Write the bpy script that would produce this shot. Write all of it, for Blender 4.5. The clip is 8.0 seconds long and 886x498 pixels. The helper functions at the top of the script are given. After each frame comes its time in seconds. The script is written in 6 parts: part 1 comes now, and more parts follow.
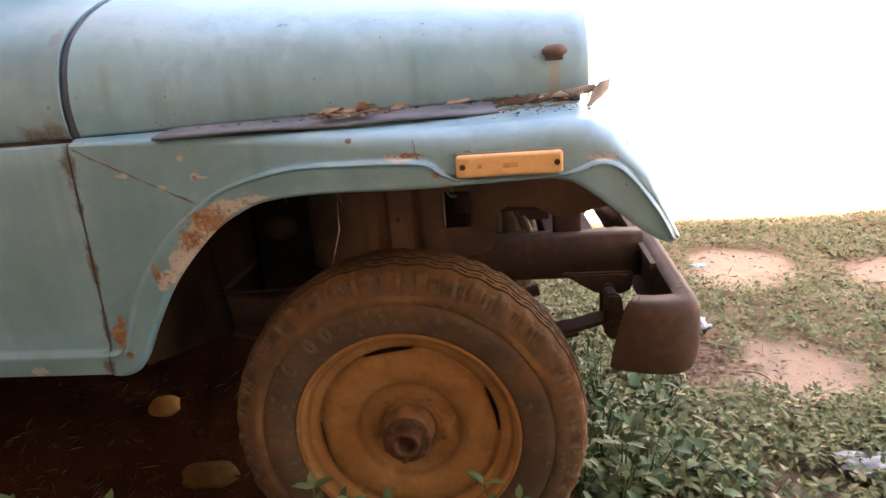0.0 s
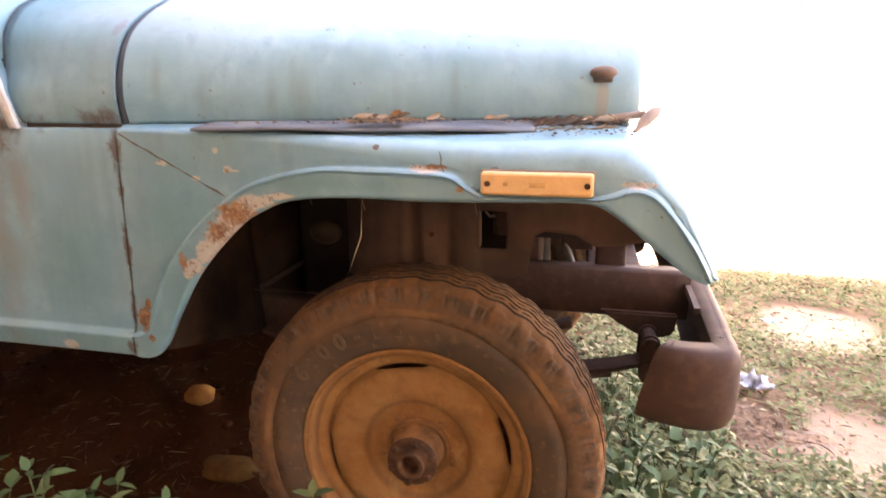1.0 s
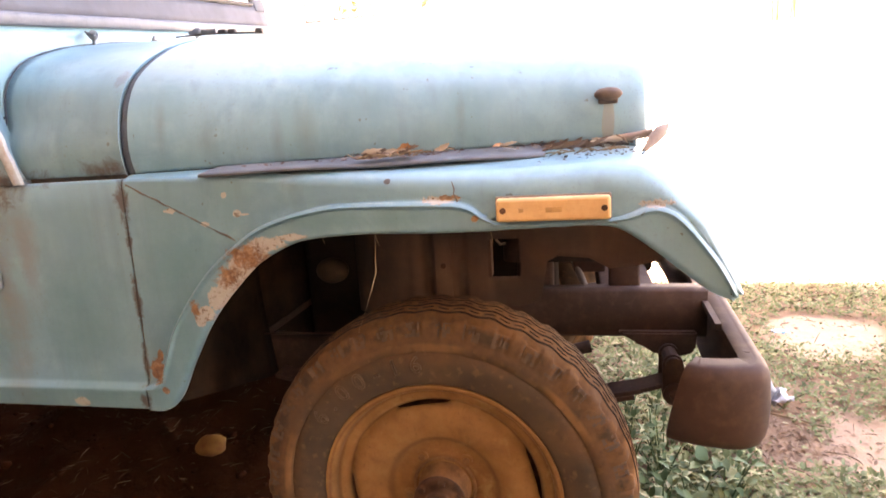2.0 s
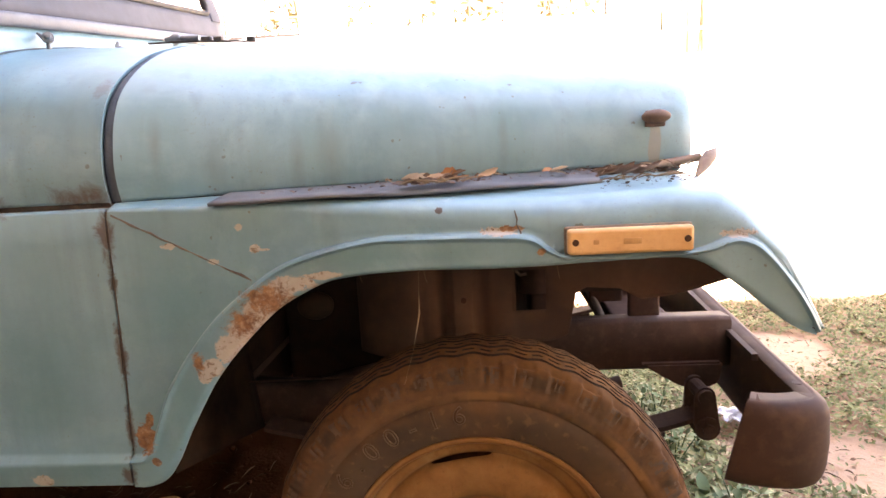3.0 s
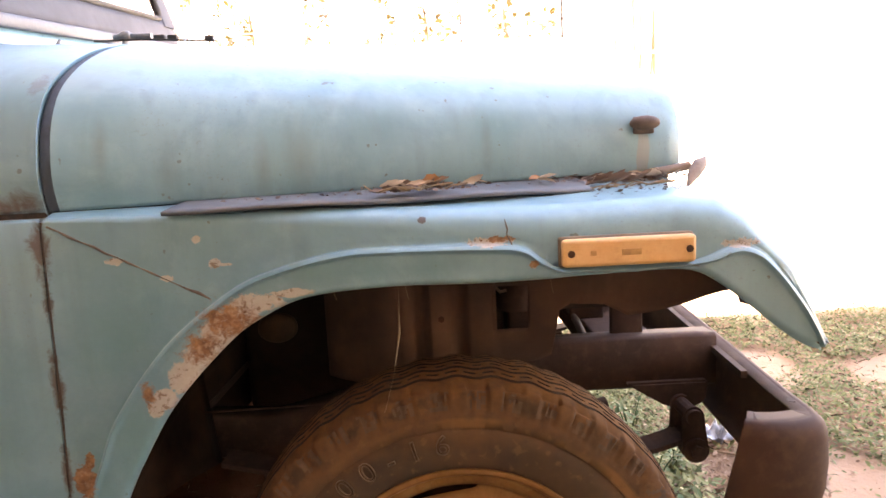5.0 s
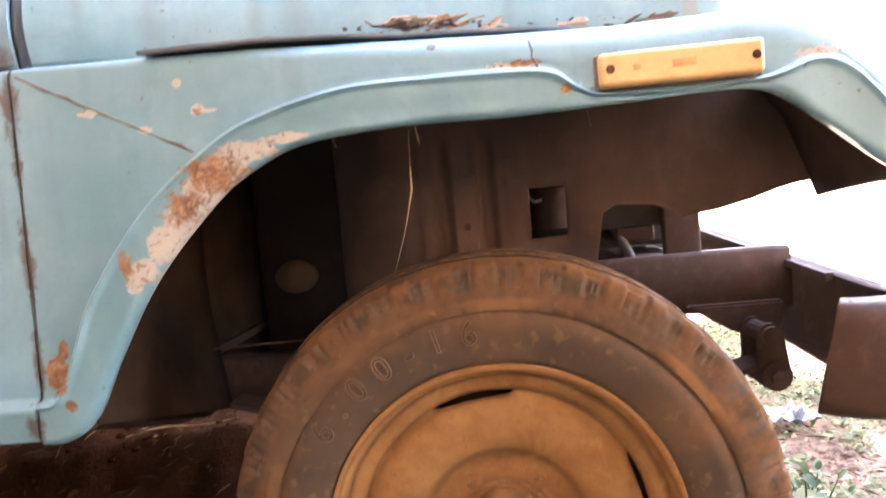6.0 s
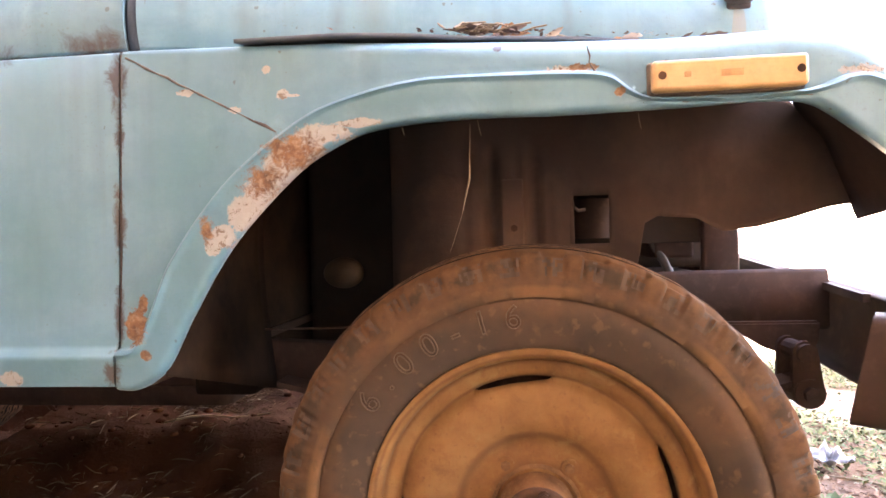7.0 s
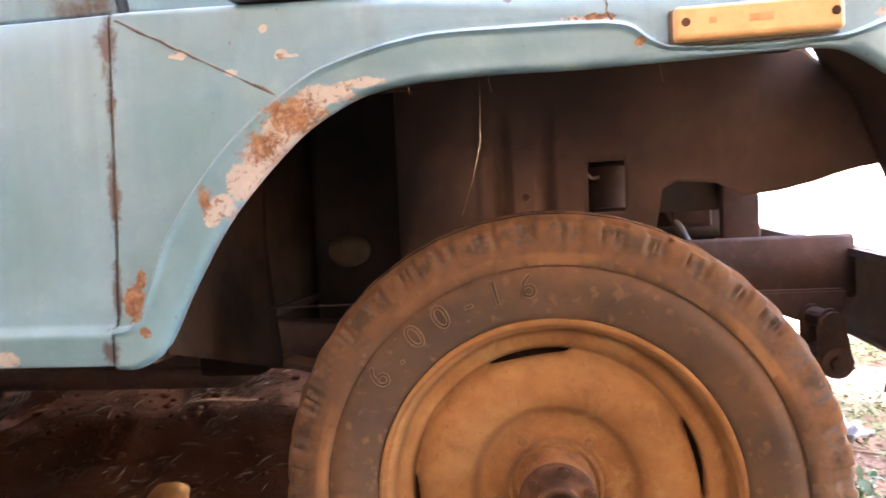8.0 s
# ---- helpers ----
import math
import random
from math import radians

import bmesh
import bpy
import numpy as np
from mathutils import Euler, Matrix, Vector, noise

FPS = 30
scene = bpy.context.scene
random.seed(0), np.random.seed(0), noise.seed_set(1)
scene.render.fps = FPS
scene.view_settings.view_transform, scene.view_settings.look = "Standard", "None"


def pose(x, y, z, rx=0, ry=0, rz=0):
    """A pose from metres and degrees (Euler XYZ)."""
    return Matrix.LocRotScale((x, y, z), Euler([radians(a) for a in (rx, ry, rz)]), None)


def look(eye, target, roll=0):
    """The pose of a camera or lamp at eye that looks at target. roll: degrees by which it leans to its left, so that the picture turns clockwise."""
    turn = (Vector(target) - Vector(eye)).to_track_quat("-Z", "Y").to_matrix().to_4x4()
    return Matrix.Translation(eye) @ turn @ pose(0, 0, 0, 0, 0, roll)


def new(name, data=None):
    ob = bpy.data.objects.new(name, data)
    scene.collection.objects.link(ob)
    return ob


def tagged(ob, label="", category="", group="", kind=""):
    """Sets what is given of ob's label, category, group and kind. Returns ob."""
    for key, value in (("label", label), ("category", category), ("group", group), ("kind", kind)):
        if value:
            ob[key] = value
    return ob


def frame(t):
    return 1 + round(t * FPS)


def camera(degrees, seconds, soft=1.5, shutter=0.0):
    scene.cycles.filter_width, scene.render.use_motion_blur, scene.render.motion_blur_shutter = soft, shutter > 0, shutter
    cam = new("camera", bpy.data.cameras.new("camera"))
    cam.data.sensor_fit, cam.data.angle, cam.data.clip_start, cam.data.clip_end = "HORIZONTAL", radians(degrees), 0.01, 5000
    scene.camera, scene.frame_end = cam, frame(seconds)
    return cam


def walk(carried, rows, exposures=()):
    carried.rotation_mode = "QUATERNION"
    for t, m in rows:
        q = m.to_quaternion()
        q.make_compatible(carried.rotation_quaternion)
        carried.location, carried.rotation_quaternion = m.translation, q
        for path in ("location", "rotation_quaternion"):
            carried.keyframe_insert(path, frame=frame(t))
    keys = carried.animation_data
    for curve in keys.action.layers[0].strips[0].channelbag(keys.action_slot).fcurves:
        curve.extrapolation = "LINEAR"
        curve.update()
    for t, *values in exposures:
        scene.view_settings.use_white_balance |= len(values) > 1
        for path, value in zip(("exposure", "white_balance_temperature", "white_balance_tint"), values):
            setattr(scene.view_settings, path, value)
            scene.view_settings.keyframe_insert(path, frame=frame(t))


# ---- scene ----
cam = camera(72.4, 8.0, soft=1.5, shutter=0.2)
EXPOSURE = 4.0
PATH = [
    (0, (0.195, -0.932, 1.029), (0.003, 0.969, 0.439), -4.4),
    (0.2, (0.201, -0.923, 1.026), (-0.035, 0.980, 0.458), -2.5),
    (0.3, (0.216, -0.912, 1.019), (-0.039, 0.994, 0.471), -1.7),
    (0.5, (0.241, -0.897, 1.018), (0.032, 1.015, 0.470), -1.3),
    (0.7, (0.263, -0.886, 0.999), (-0.049, 0.990, 0.382), 0.4),
    (0.8, (0.273, -0.882, 0.991), (-0.092, 0.995, 0.406), 0.5),
    (1, (0.274, -0.890, 1.005), (-0.157, 0.997, 0.499), -0.3),
    (1.2, (0.266, -0.883, 1.015), (-0.251, 1.002, 0.588), -1.4),
    (1.5, (0.258, -0.898, 1.005), (-0.302, 0.967, 0.549), -2.3),
    (1.7, (0.264, -0.892, 1.004), (-0.247, 0.985, 0.540), -3.8),
    (1.9, (0.243, -0.887, 1.009), (-0.185, 1.014, 0.562), -3.8),
    (2, (0.239, -0.884, 1.003), (-0.179, 1.030, 0.597), -3.8),
    (2.2, (0.198, -0.872, 1.007), (-0.096, 1.078, 0.676), -1.7),
    (3.3, (0.003, -0.783, 1.014), (-0.042, 1.182, 0.641), -3.9),
    (3.5, (0.007, -0.777, 1.010), (0.025, 1.186, 0.625), -4.0),
    (3.8, (-0.001, -0.790, 1.001), (-0.045, 1.180, 0.654), -3.9),
    (4, (-0.016, -0.783, 1.011), (-0.108, 1.179, 0.631), -5.5),
    (4.2, (-0.007, -0.779, 1.003), (-0.081, 1.195, 0.688), -6.0),
    (4.5, (-0.013, -0.768, 1.012), (0.040, 1.190, 0.609), -2.5),
    (4.7, (-0.022, -0.766, 1.018), (-0.007, 1.198, 0.638), -2.3),
    (5.8, (0.016, -0.620, 0.801), (0.054, 1.378, 0.723), -4.3),
    (6, (-0.003, -0.644, 0.753), (-0.124, 1.348, 0.618), -5.4),
    (6.1, (-0.007, -0.647, 0.730), (-0.147, 1.341, 0.559), -4.7),
    (6.3, (-0.015, -0.668, 0.687), (-0.206, 1.321, 0.590), -2.0),
    (6.5, (-0.019, -0.688, 0.690), (-0.144, 1.308, 0.647), -4.0),
    (6.6, (-0.028, -0.704, 0.697), (-0.252, 1.284, 0.681), -2.9),
    (6.8, (-0.030, -0.699, 0.699), (-0.199, 1.294, 0.719), -2.5),
    (7, (-0.028, -0.700, 0.701), (-0.243, 1.288, 0.678), -1.6),
    (7.2, (-0.023, -0.696, 0.700), (-0.230, 1.293, 0.658), -0.9),
    (7.5, (-0.031, -0.694, 0.695), (-0.228, 1.296, 0.666), -2.6),
    (7.8, (-0.076, -0.673, 0.668), (-0.130, 1.326, 0.658), -4.5),
    (8, (-0.039, -0.665, 0.679), (-0.273, 1.320, 0.609), -2.7),
]
walk(cam, [(t, look(eye, target, roll)) for t, eye, target, roll in PATH],
     exposures=[(t, EXPOSURE + e, k, g) for t, e, k, g in (
         (0.0, 0.32, 8900, 26), (0.5, 0.27, 8900, 28), (0.8, 0.37, 8900, 28), (1.0, 1.02, 8800, 30), (1.6, 1.02, 8800, 30), (2.2, 0.90, 8800, 30), (3.3, 0.66, 8900, 28),
         (4.7, 0.54, 8900, 28), (5.8, 1.68, 7600, 26), (6.2, 2.02, 7000, 26), (6.5, 2.18, 6700, 25), (6.8, 1.90, 7200, 26), (7.2, 1.76, 7400, 28), (8.0, 1.92, 7400, 30))])

# ---- world and sun ----
SUN_EL, SUN_AZ = 45.0, -75.0          # degrees; azimuth of the sun seen from the jeep, in the xy plane
world = bpy.data.worlds.new("sky")
scene.world = world
world.use_nodes = True
wn = world.node_tree
sky = wn.nodes.new("ShaderNodeTexSky")
sky.sky_type = "NISHITA"
sky.sun_disc = False
sky.sun_elevation = radians(SUN_EL)
sky.sun_rotation = radians(90 - SUN_AZ)
sky.dust_density = 1.0
bg = wn.nodes["Background"]
bg.inputs["Strength"].default_value = 0.12
wn.links.new(sky.outputs[0], bg.inputs[0])
sun = new("sun", bpy.data.lights.new("sun", "SUN"))
sun.data.energy = 4.5
sun.data.angle = radians(0.6)
sun.data.color = (1.0, 0.95, 0.86)
sd = Vector((math.cos(radians(SUN_EL)) * math.cos(radians(SUN_AZ)), math.cos(radians(SUN_EL)) * math.sin(radians(SUN_AZ)), math.sin(radians(SUN_EL))))
sun.matrix_world = look(sd * 30, (0, 0, 0))

rng = random.Random(7)


# ---- materials ----
class Nodes:
    """A thin wrapper that makes and links shader nodes."""

    def __init__(self, name):
        self.mat = bpy.data.materials.new(name)
        self.mat.use_nodes = True
        self.tree = self.mat.node_tree
        self.bsdf = self.tree.nodes["Principled BSDF"]
        self.coord = self.tree.nodes.new("ShaderNodeTexCoord").outputs["Object"]

    def put(self, socket, value):
        if isinstance(value, bpy.types.NodeSocket):
            self.tree.links.new(value, socket)
        elif isinstance(value, (tuple, list)) and socket.type == "RGBA":
            socket.default_value = (*value[:3], 1)
        else:
            socket.default_value = value

    def math(self, op, a, b=0.0, clamp=False):
        n = self.tree.nodes.new("ShaderNodeMath")
        n.operation, n.use_clamp = op, clamp
        self.put(n.inputs[0], a)
        self.put(n.inputs[1], b)
        return n.outputs[0]

    def vec(self, op, a, b):
        n = self.tree.nodes.new("ShaderNodeVectorMath")
        n.operation = op
        self.put(n.inputs[0], a)
        self.put(n.inputs[1], b)
        return n.outputs["Value"] if op in ("LENGTH", "DOT_PRODUCT") else n.outputs[0]

    def noise(self, scale, detail=4.0, rough=0.6, stretch=None, distortion=0.0):
        n = self.tree.nodes.new("ShaderNodeTexNoise")
        n.inputs["Scale"].default_value = scale
        n.inputs["Detail"].default_value = detail
        n.inputs["Roughness"].default_value = rough
        n.inputs["Distortion"].default_value = distortion
        self.put(n.inputs["Vector"], self.vec("MULTIPLY", self.coord, stretch) if stretch else self.coord)
        return n.outputs["Fac"]

    def ramp(self, fac, lo, hi):
        n = self.tree.nodes.new("ShaderNodeMapRange")
        n.clamp = True
        self.put(n.inputs["Value"], fac)
        n.inputs["From Min"].default_value, n.inputs["From Max"].default_value = lo, hi
        return n.outputs["Result"]

    def mix(self, fac, a, b):
        n = self.tree.nodes.new("ShaderNodeMix")
        n.data_type = "RGBA"
        self.put(n.inputs[0], fac)
        self.put(n.inputs[6], a)
        self.put(n.inputs[7], b)
        return n.outputs[2]

    def blob(self, centre, radii, ragged, ragged_amount=0.7, edge=0.14):
        """1 inside an ellipsoid with a ragged edge, else 0."""
        d = self.vec("SUBTRACT", self.coord, centre)
        d = self.vec("MULTIPLY", d, tuple(1 / r for r in radii))
        d = self.vec("LENGTH", d, (0, 0, 0))
        d = self.math("ADD", d, self.math("MULTIPLY", self.math("SUBTRACT", ragged, 0.5), ragged_amount * 2))
        return self.ramp(d, 1.0, 1.0 - edge)

    def any(self, masks):
        out = masks[0]
        for m in masks[1:]:
            out = self.math("MAXIMUM", out, m)
        return out

    def bump(self, height, strength=0.3, distance=0.002):
        n = self.tree.nodes.new("ShaderNodeBump")
        n.inputs["Strength"].default_value = strength
        n.inputs["Distance"].default_value = distance
        self.put(n.inputs["Height"], height)
        self.put(self.bsdf.inputs["Normal"], n.outputs[0])

    def done(self, colour, rough=0.6, metal=0.0, spec=None):
        self.put(self.bsdf.inputs["Base Color"], colour)
        self.put(self.bsdf.inputs["Roughness"], rough)
        self.put(self.bsdf.inputs["Metallic"], metal)
        if spec is not None:
            self.put(self.bsdf.inputs["Specular IOR Level"], spec)
        return self.mat

    def random(self):
        return self.tree.nodes.new("ShaderNodeObjectInfo").outputs["Random"]

    def island(self):
        return self.tree.nodes.new("ShaderNodeNewGeometry").outputs["Random Per Island"]




def make_paint():
    """Chalky pale blue-green paint with stains, chips and rust where the body has them."""
    m = Nodes("faded_blue_paint")
    big, mid, fine = m.noise(3.0, 5), m.noise(17.0, 5), m.noise(120.0, 3)
    streak = m.noise(9.0, 4, 0.6, (1.0, 1.0, 0.12))
    col = m.mix(m.ramp(big, 0.35, 0.65), (0.128, 0.246, 0.280), (0.204, 0.346, 0.388))
    col = m.mix(m.math("MULTIPLY", m.ramp(streak, 0.5, 0.75), 0.6), col, (0.098, 0.212, 0.222))
    col = m.mix(m.math("MULTIPLY", m.ramp(mid, 0.55, 0.8), 0.35), col, (0.295, 0.43, 0.452))
    speck = m.ramp(m.noise(70.0, 2, 0.4), 0.735, 0.76)
    col = m.mix(m.math("MULTIPLY", speck, 0.7), col, (0.10, 0.085, 0.06))
    haze = m.noise(1.7, 6, 0.7)
    col = m.mix(m.math("MULTIPLY", m.ramp(haze, 0.46, 0.70), 0.45), col, (0.145, 0.228, 0.236))
    drip = m.noise(30.0, 3, 0.5, (1.0, 1.0, 0.06))
    col = m.mix(m.math("MULTIPLY", m.ramp(drip, 0.56, 0.74), 0.30), col, (0.112, 0.172, 0.174))
    grit = m.math("MULTIPLY", m.ramp(m.noise(240.0, 2, 0.5), 0.60, 0.72), m.ramp(m.noise(6.0, 4), 0.42, 0.62))
    col = m.mix(m.math("MULTIPLY", grit, 0.30), col, (0.13, 0.12, 0.095))
    mottle = m.noise(4.2, 7, 0.72, (1.0, 1.0, 0.55), distortion=0.8)
    col = m.mix(m.math("MULTIPLY", m.ramp(mottle, 0.50, 0.66), 0.55), col, (0.088, 0.184, 0.218))
    # stains of brown wash beside the door and under the bonnet catch
    soft = m.noise(11.0, 6, 0.7)
    wash = m.any([m.blob((-0.77, 0.0, 1.01), (0.07, 0.03, 0.20), soft, 1.0, 0.7), m.blob((-0.775, 0.0, 0.80), (0.045, 0.2, 0.30), soft, 1.2, 0.8),
                  m.blob((-0.715, 0.0, 0.84), (0.03, 0.2, 0.15), soft, 1.2, 0.9), m.blob((-0.865, 0.0, 0.60), (0.022, 0.2, 0.09), soft, 1.0, 0.8), m.blob((-0.785, -0.012, 1.045), (0.012, 0.03, 0.022), soft, 1.2, 0.6), m.blob((-0.80, -0.012, 0.785), (0.012, 0.03, 0.012), soft, 1.2, 0.6)])
    col = m.mix(m.math("MULTIPLY", wash, 0.58), col, m.mix(soft, (0.235, 0.220, 0.180), (0.165, 0.118, 0.078)))
    smudge = m.noise(13.0, 5, 0.6, (1.0, 1.0, 0.45))
    green = m.any([m.blob(c, r, smudge, 1.1, 1.0) for c, r in (((-0.355, 0.05, 1.0), (0.022, 0.2, 0.06)), ((-0.241, 0.08, 0.995), (0.013, 0.2, 0.05)), ((-0.194, 0.08, 1.0), (0.026, 0.2, 0.085)), ((-0.43, 0.03, 1.03), (0.012, 0.2, 0.05)), ((0.06, 0.1, 1.02), (0.010, 0.2, 0.05)))])
    col = m.mix(m.math("MULTIPLY", green, 0.55), col, m.mix(soft, (0.085, 0.135, 0.145), (0.14, 0.170, 0.140)))
    teal = m.any([m.blob((-0.40, 0.0, 0.79), (0.095, 0.06, 0.12), soft, 1.0, 1.0), m.blob((-0.62, 0.0, 0.70), (0.11, 0.06, 0.14), soft, 1.0, 1.0), m.blob((-0.46, 0.0, 0.62), (0.05, 0.06, 0.08), soft, 1.0, 1.0), m.blob((-0.42, 0.0, 0.66), (0.06, 0.06, 0.10), soft, 1.0, 1.0), m.blob((-0.13, 0.0, 0.865), (0.12, 0.06, 0.020), soft, 1.0, 1.0), m.blob((-0.60, 0.0, 0.57), (0.25, 0.06, 0.05), soft, 1.0, 1.0), m.blob((-0.03, 0.0, 0.866), (0.10, 0.06, 0.018), soft, 1.0, 1.0)])
    col = m.mix(m.math("MULTIPLY", teal, 0.75), col, (0.092, 0.205, 0.220))
    scuff = m.blob((-0.512, 0.06, 1.115), (0.013, 0.05, 0.022), m.noise(60.0, 5, 0.7), 1.6, 0.5)
    col = m.mix(m.math("MULTIPLY", scuff, 0.7), col, (0.125, 0.145, 0.155))
    run = m.blob((0.303, 0.2, 0.985), (0.011, 0.2, 0.05), m.noise(30.0), 0.3)
    col = m.mix(m.math("MULTIPLY", run, 0.55), col, (0.27, 0.225, 0.16))
    # bare putty and rust
    rag, small = m.noise(38.0, 7, 0.75, distortion=0.6), m.noise(110.0, 5, 0.7, distortion=0.8)
    band = m.any([m.blob(c, (r, 0.05, r), rag, 0.75) for c, r in (((-0.379, 0.0, 0.702), 0.011), ((-0.366, 0.0, 0.716), 0.016), ((-0.340, 0.0, 0.741), 0.022), ((-0.316, 0.0, 0.766), 0.023), ((-0.290, 0.0, 0.791), 0.025), ((-0.262, 0.0, 0.814), 0.024))])
    lip = m.any([m.blob((-0.240, 0.0, 0.831), (0.035, 0.05, 0.013), rag, 1.2), m.blob((-0.195, 0.0, 0.842), (0.030, 0.05, 0.006), rag, 1.0)])
    chips = m.any([m.blob(c, (a, 0.05, d), small, 1.15) for c, a, d in (
        ((-0.310, 0.0, 0.913), 0.005, 0.006), ((-0.290, 0.0, 0.882), 0.0075, 0.0065), ((-0.278, 0.0, 0.880), 0.010, 0.002), ((-0.412, 0.0, 0.890), 0.011, 0.0045), ((-0.350, 0.0, 0.866), 0.008, 0.004), ((-0.648, 0.0, 0.545), 0.017, 0.010),
        ((0.048, 0.0, 0.892), 0.030, 0.006), ((0.355, 0.03, 0.874), 0.03, 0.007), ((0.10, 0.0, 0.860), 0.004, 0.004))])
    putty = m.any([band, lip, chips])
    inner = m.noise(52.0, 7, 0.8, distortion=0.5)
    rusty = m.any([m.blob((-0.276, 0.0, 0.812), (0.040, 0.05, 0.026), inner, 1.7, 0.5), m.blob((-0.312, 0.0, 0.780), (0.030, 0.05, 0.022), inner, 1.7, 0.5), m.blob((-0.386, 0.0, 0.722), (0.009, 0.05, 0.020), inner, 1.7, 0.5),
                   m.blob((-0.482, 0.0, 0.606), (0.016, 0.05, 0.026), rag, 1.4), m.blob((-0.476, 0.0, 0.633), (0.008, 0.05, 0.016), rag, 1.4), m.blob((-0.468, 0.0, 0.574), (0.008, 0.05, 0.008), rag, 1.4),
                   m.blob((0.056, 0.0, 0.894), (0.022, 0.05, 0.004), small, 1.4), m.blob((0.415, 0.05, 0.885), (0.025, 0.05, 0.008), small, 1.6), m.blob((0.10, -0.01, 0.862), (0.006, 0.03, 0.005), small, 1.2)])
    seam = m.any([m.blob((-0.501, 0.0, 0.912), (0.015, 0.05, 0.046), rag, 1.4, 0.6), m.blob((-0.500, 0.0, 0.845), (0.009, 0.05, 0.036), rag, 1.6, 0.6), m.blob((-0.503, 0.0, 0.735), (0.011, 0.05, 0.055), rag, 1.4, 0.6), m.blob((-0.507, 0.0, 0.62), (0.008, 0.05, 0.045), rag, 1.6, 0.6), m.blob((-0.512, 0.0, 0.55), (0.016, 0.05, 0.020), rag, 1.5, 0.6),
                  m.blob((-0.54, 0.03, 0.962), (0.055, 0.06, 0.020), rag, 1.2, 0.8), m.blob((-0.745, 0.0, 0.952), (0.10, 0.08, 0.024), rag, 1.6, 0.8), m.blob((-0.76, 0.0, 0.93), (0.05, 0.05, 0.045), rag, 1.6, 0.8)])
    col = m.mix(m.math("MULTIPLY", seam, 0.85), col, m.mix(small, (0.130, 0.078, 0.050), (0.062, 0.038, 0.027)))
    rustcol = m.mix(m.ramp(m.noise(46.0, 6, 0.7), 0.38, 0.62), (0.31, 0.150, 0.066), (0.13, 0.062, 0.032))
    rustcol = m.mix(m.math("MULTIPLY", m.ramp(m.noise(130.0, 5, 0.7), 0.5, 0.68), 0.6), rustcol, (0.42, 0.29, 0.19))
    col = m.mix(putty, col, m.mix(small, (0.46, 0.425, 0.375), (0.33, 0.285, 0.235)))
    fleck = m.math("MULTIPLY", putty, m.ramp(m.noise(95.0, 4, 0.7, distortion=0.5), 0.55, 0.62))
    col = m.mix(m.math("MULTIPLY", fleck, 0.8), col, (0.17, 0.105, 0.065))
    col = m.mix(rusty, col, rustcol)
    nick = m.any([m.blob((-0.035, 0.0, 0.922), (0.005, 0.05, 0.004), small, 1.5)])
    col = m.mix(nick, col, (0.07, 0.055, 0.045))
    rough = m.mix(m.any([putty, rusty, seam]), m.mix(mid, (0.28, 0.28, 0.28), (0.46, 0.46, 0.46)), (0.9, 0.9, 0.9))
    h = m.math("SUBTRACT", m.math("MULTIPLY", fine, 0.15), m.math("MULTIPLY", m.any([putty, rusty]), 0.6))
    m.bump(m.math("ADD", h, m.math("MULTIPLY", big, 1.5)), 0.35, 0.003)
    return m.done(col, rough)


def plain(name, a, b, scale, rough=0.7, metal=0.0, bump=0.3, dist=0.002, detail=5, stretch=None, c=None, spec=None):
    m = Nodes(name)
    n1, n2 = m.noise(scale, detail, 0.62, stretch), m.noise(scale * 7, 4)
    col = m.mix(m.ramp(n1, 0.35, 0.65), a, b)
    col = m.mix(m.math("MULTIPLY", m.ramp(n2, 0.5, 0.72), 0.35), col, c or tuple(v * 0.55 for v in a))
    m.bump(m.math("ADD", n1, m.math("MULTIPLY", n2, 0.4)), bump, dist)
    return m.done(col, rough, metal, spec)


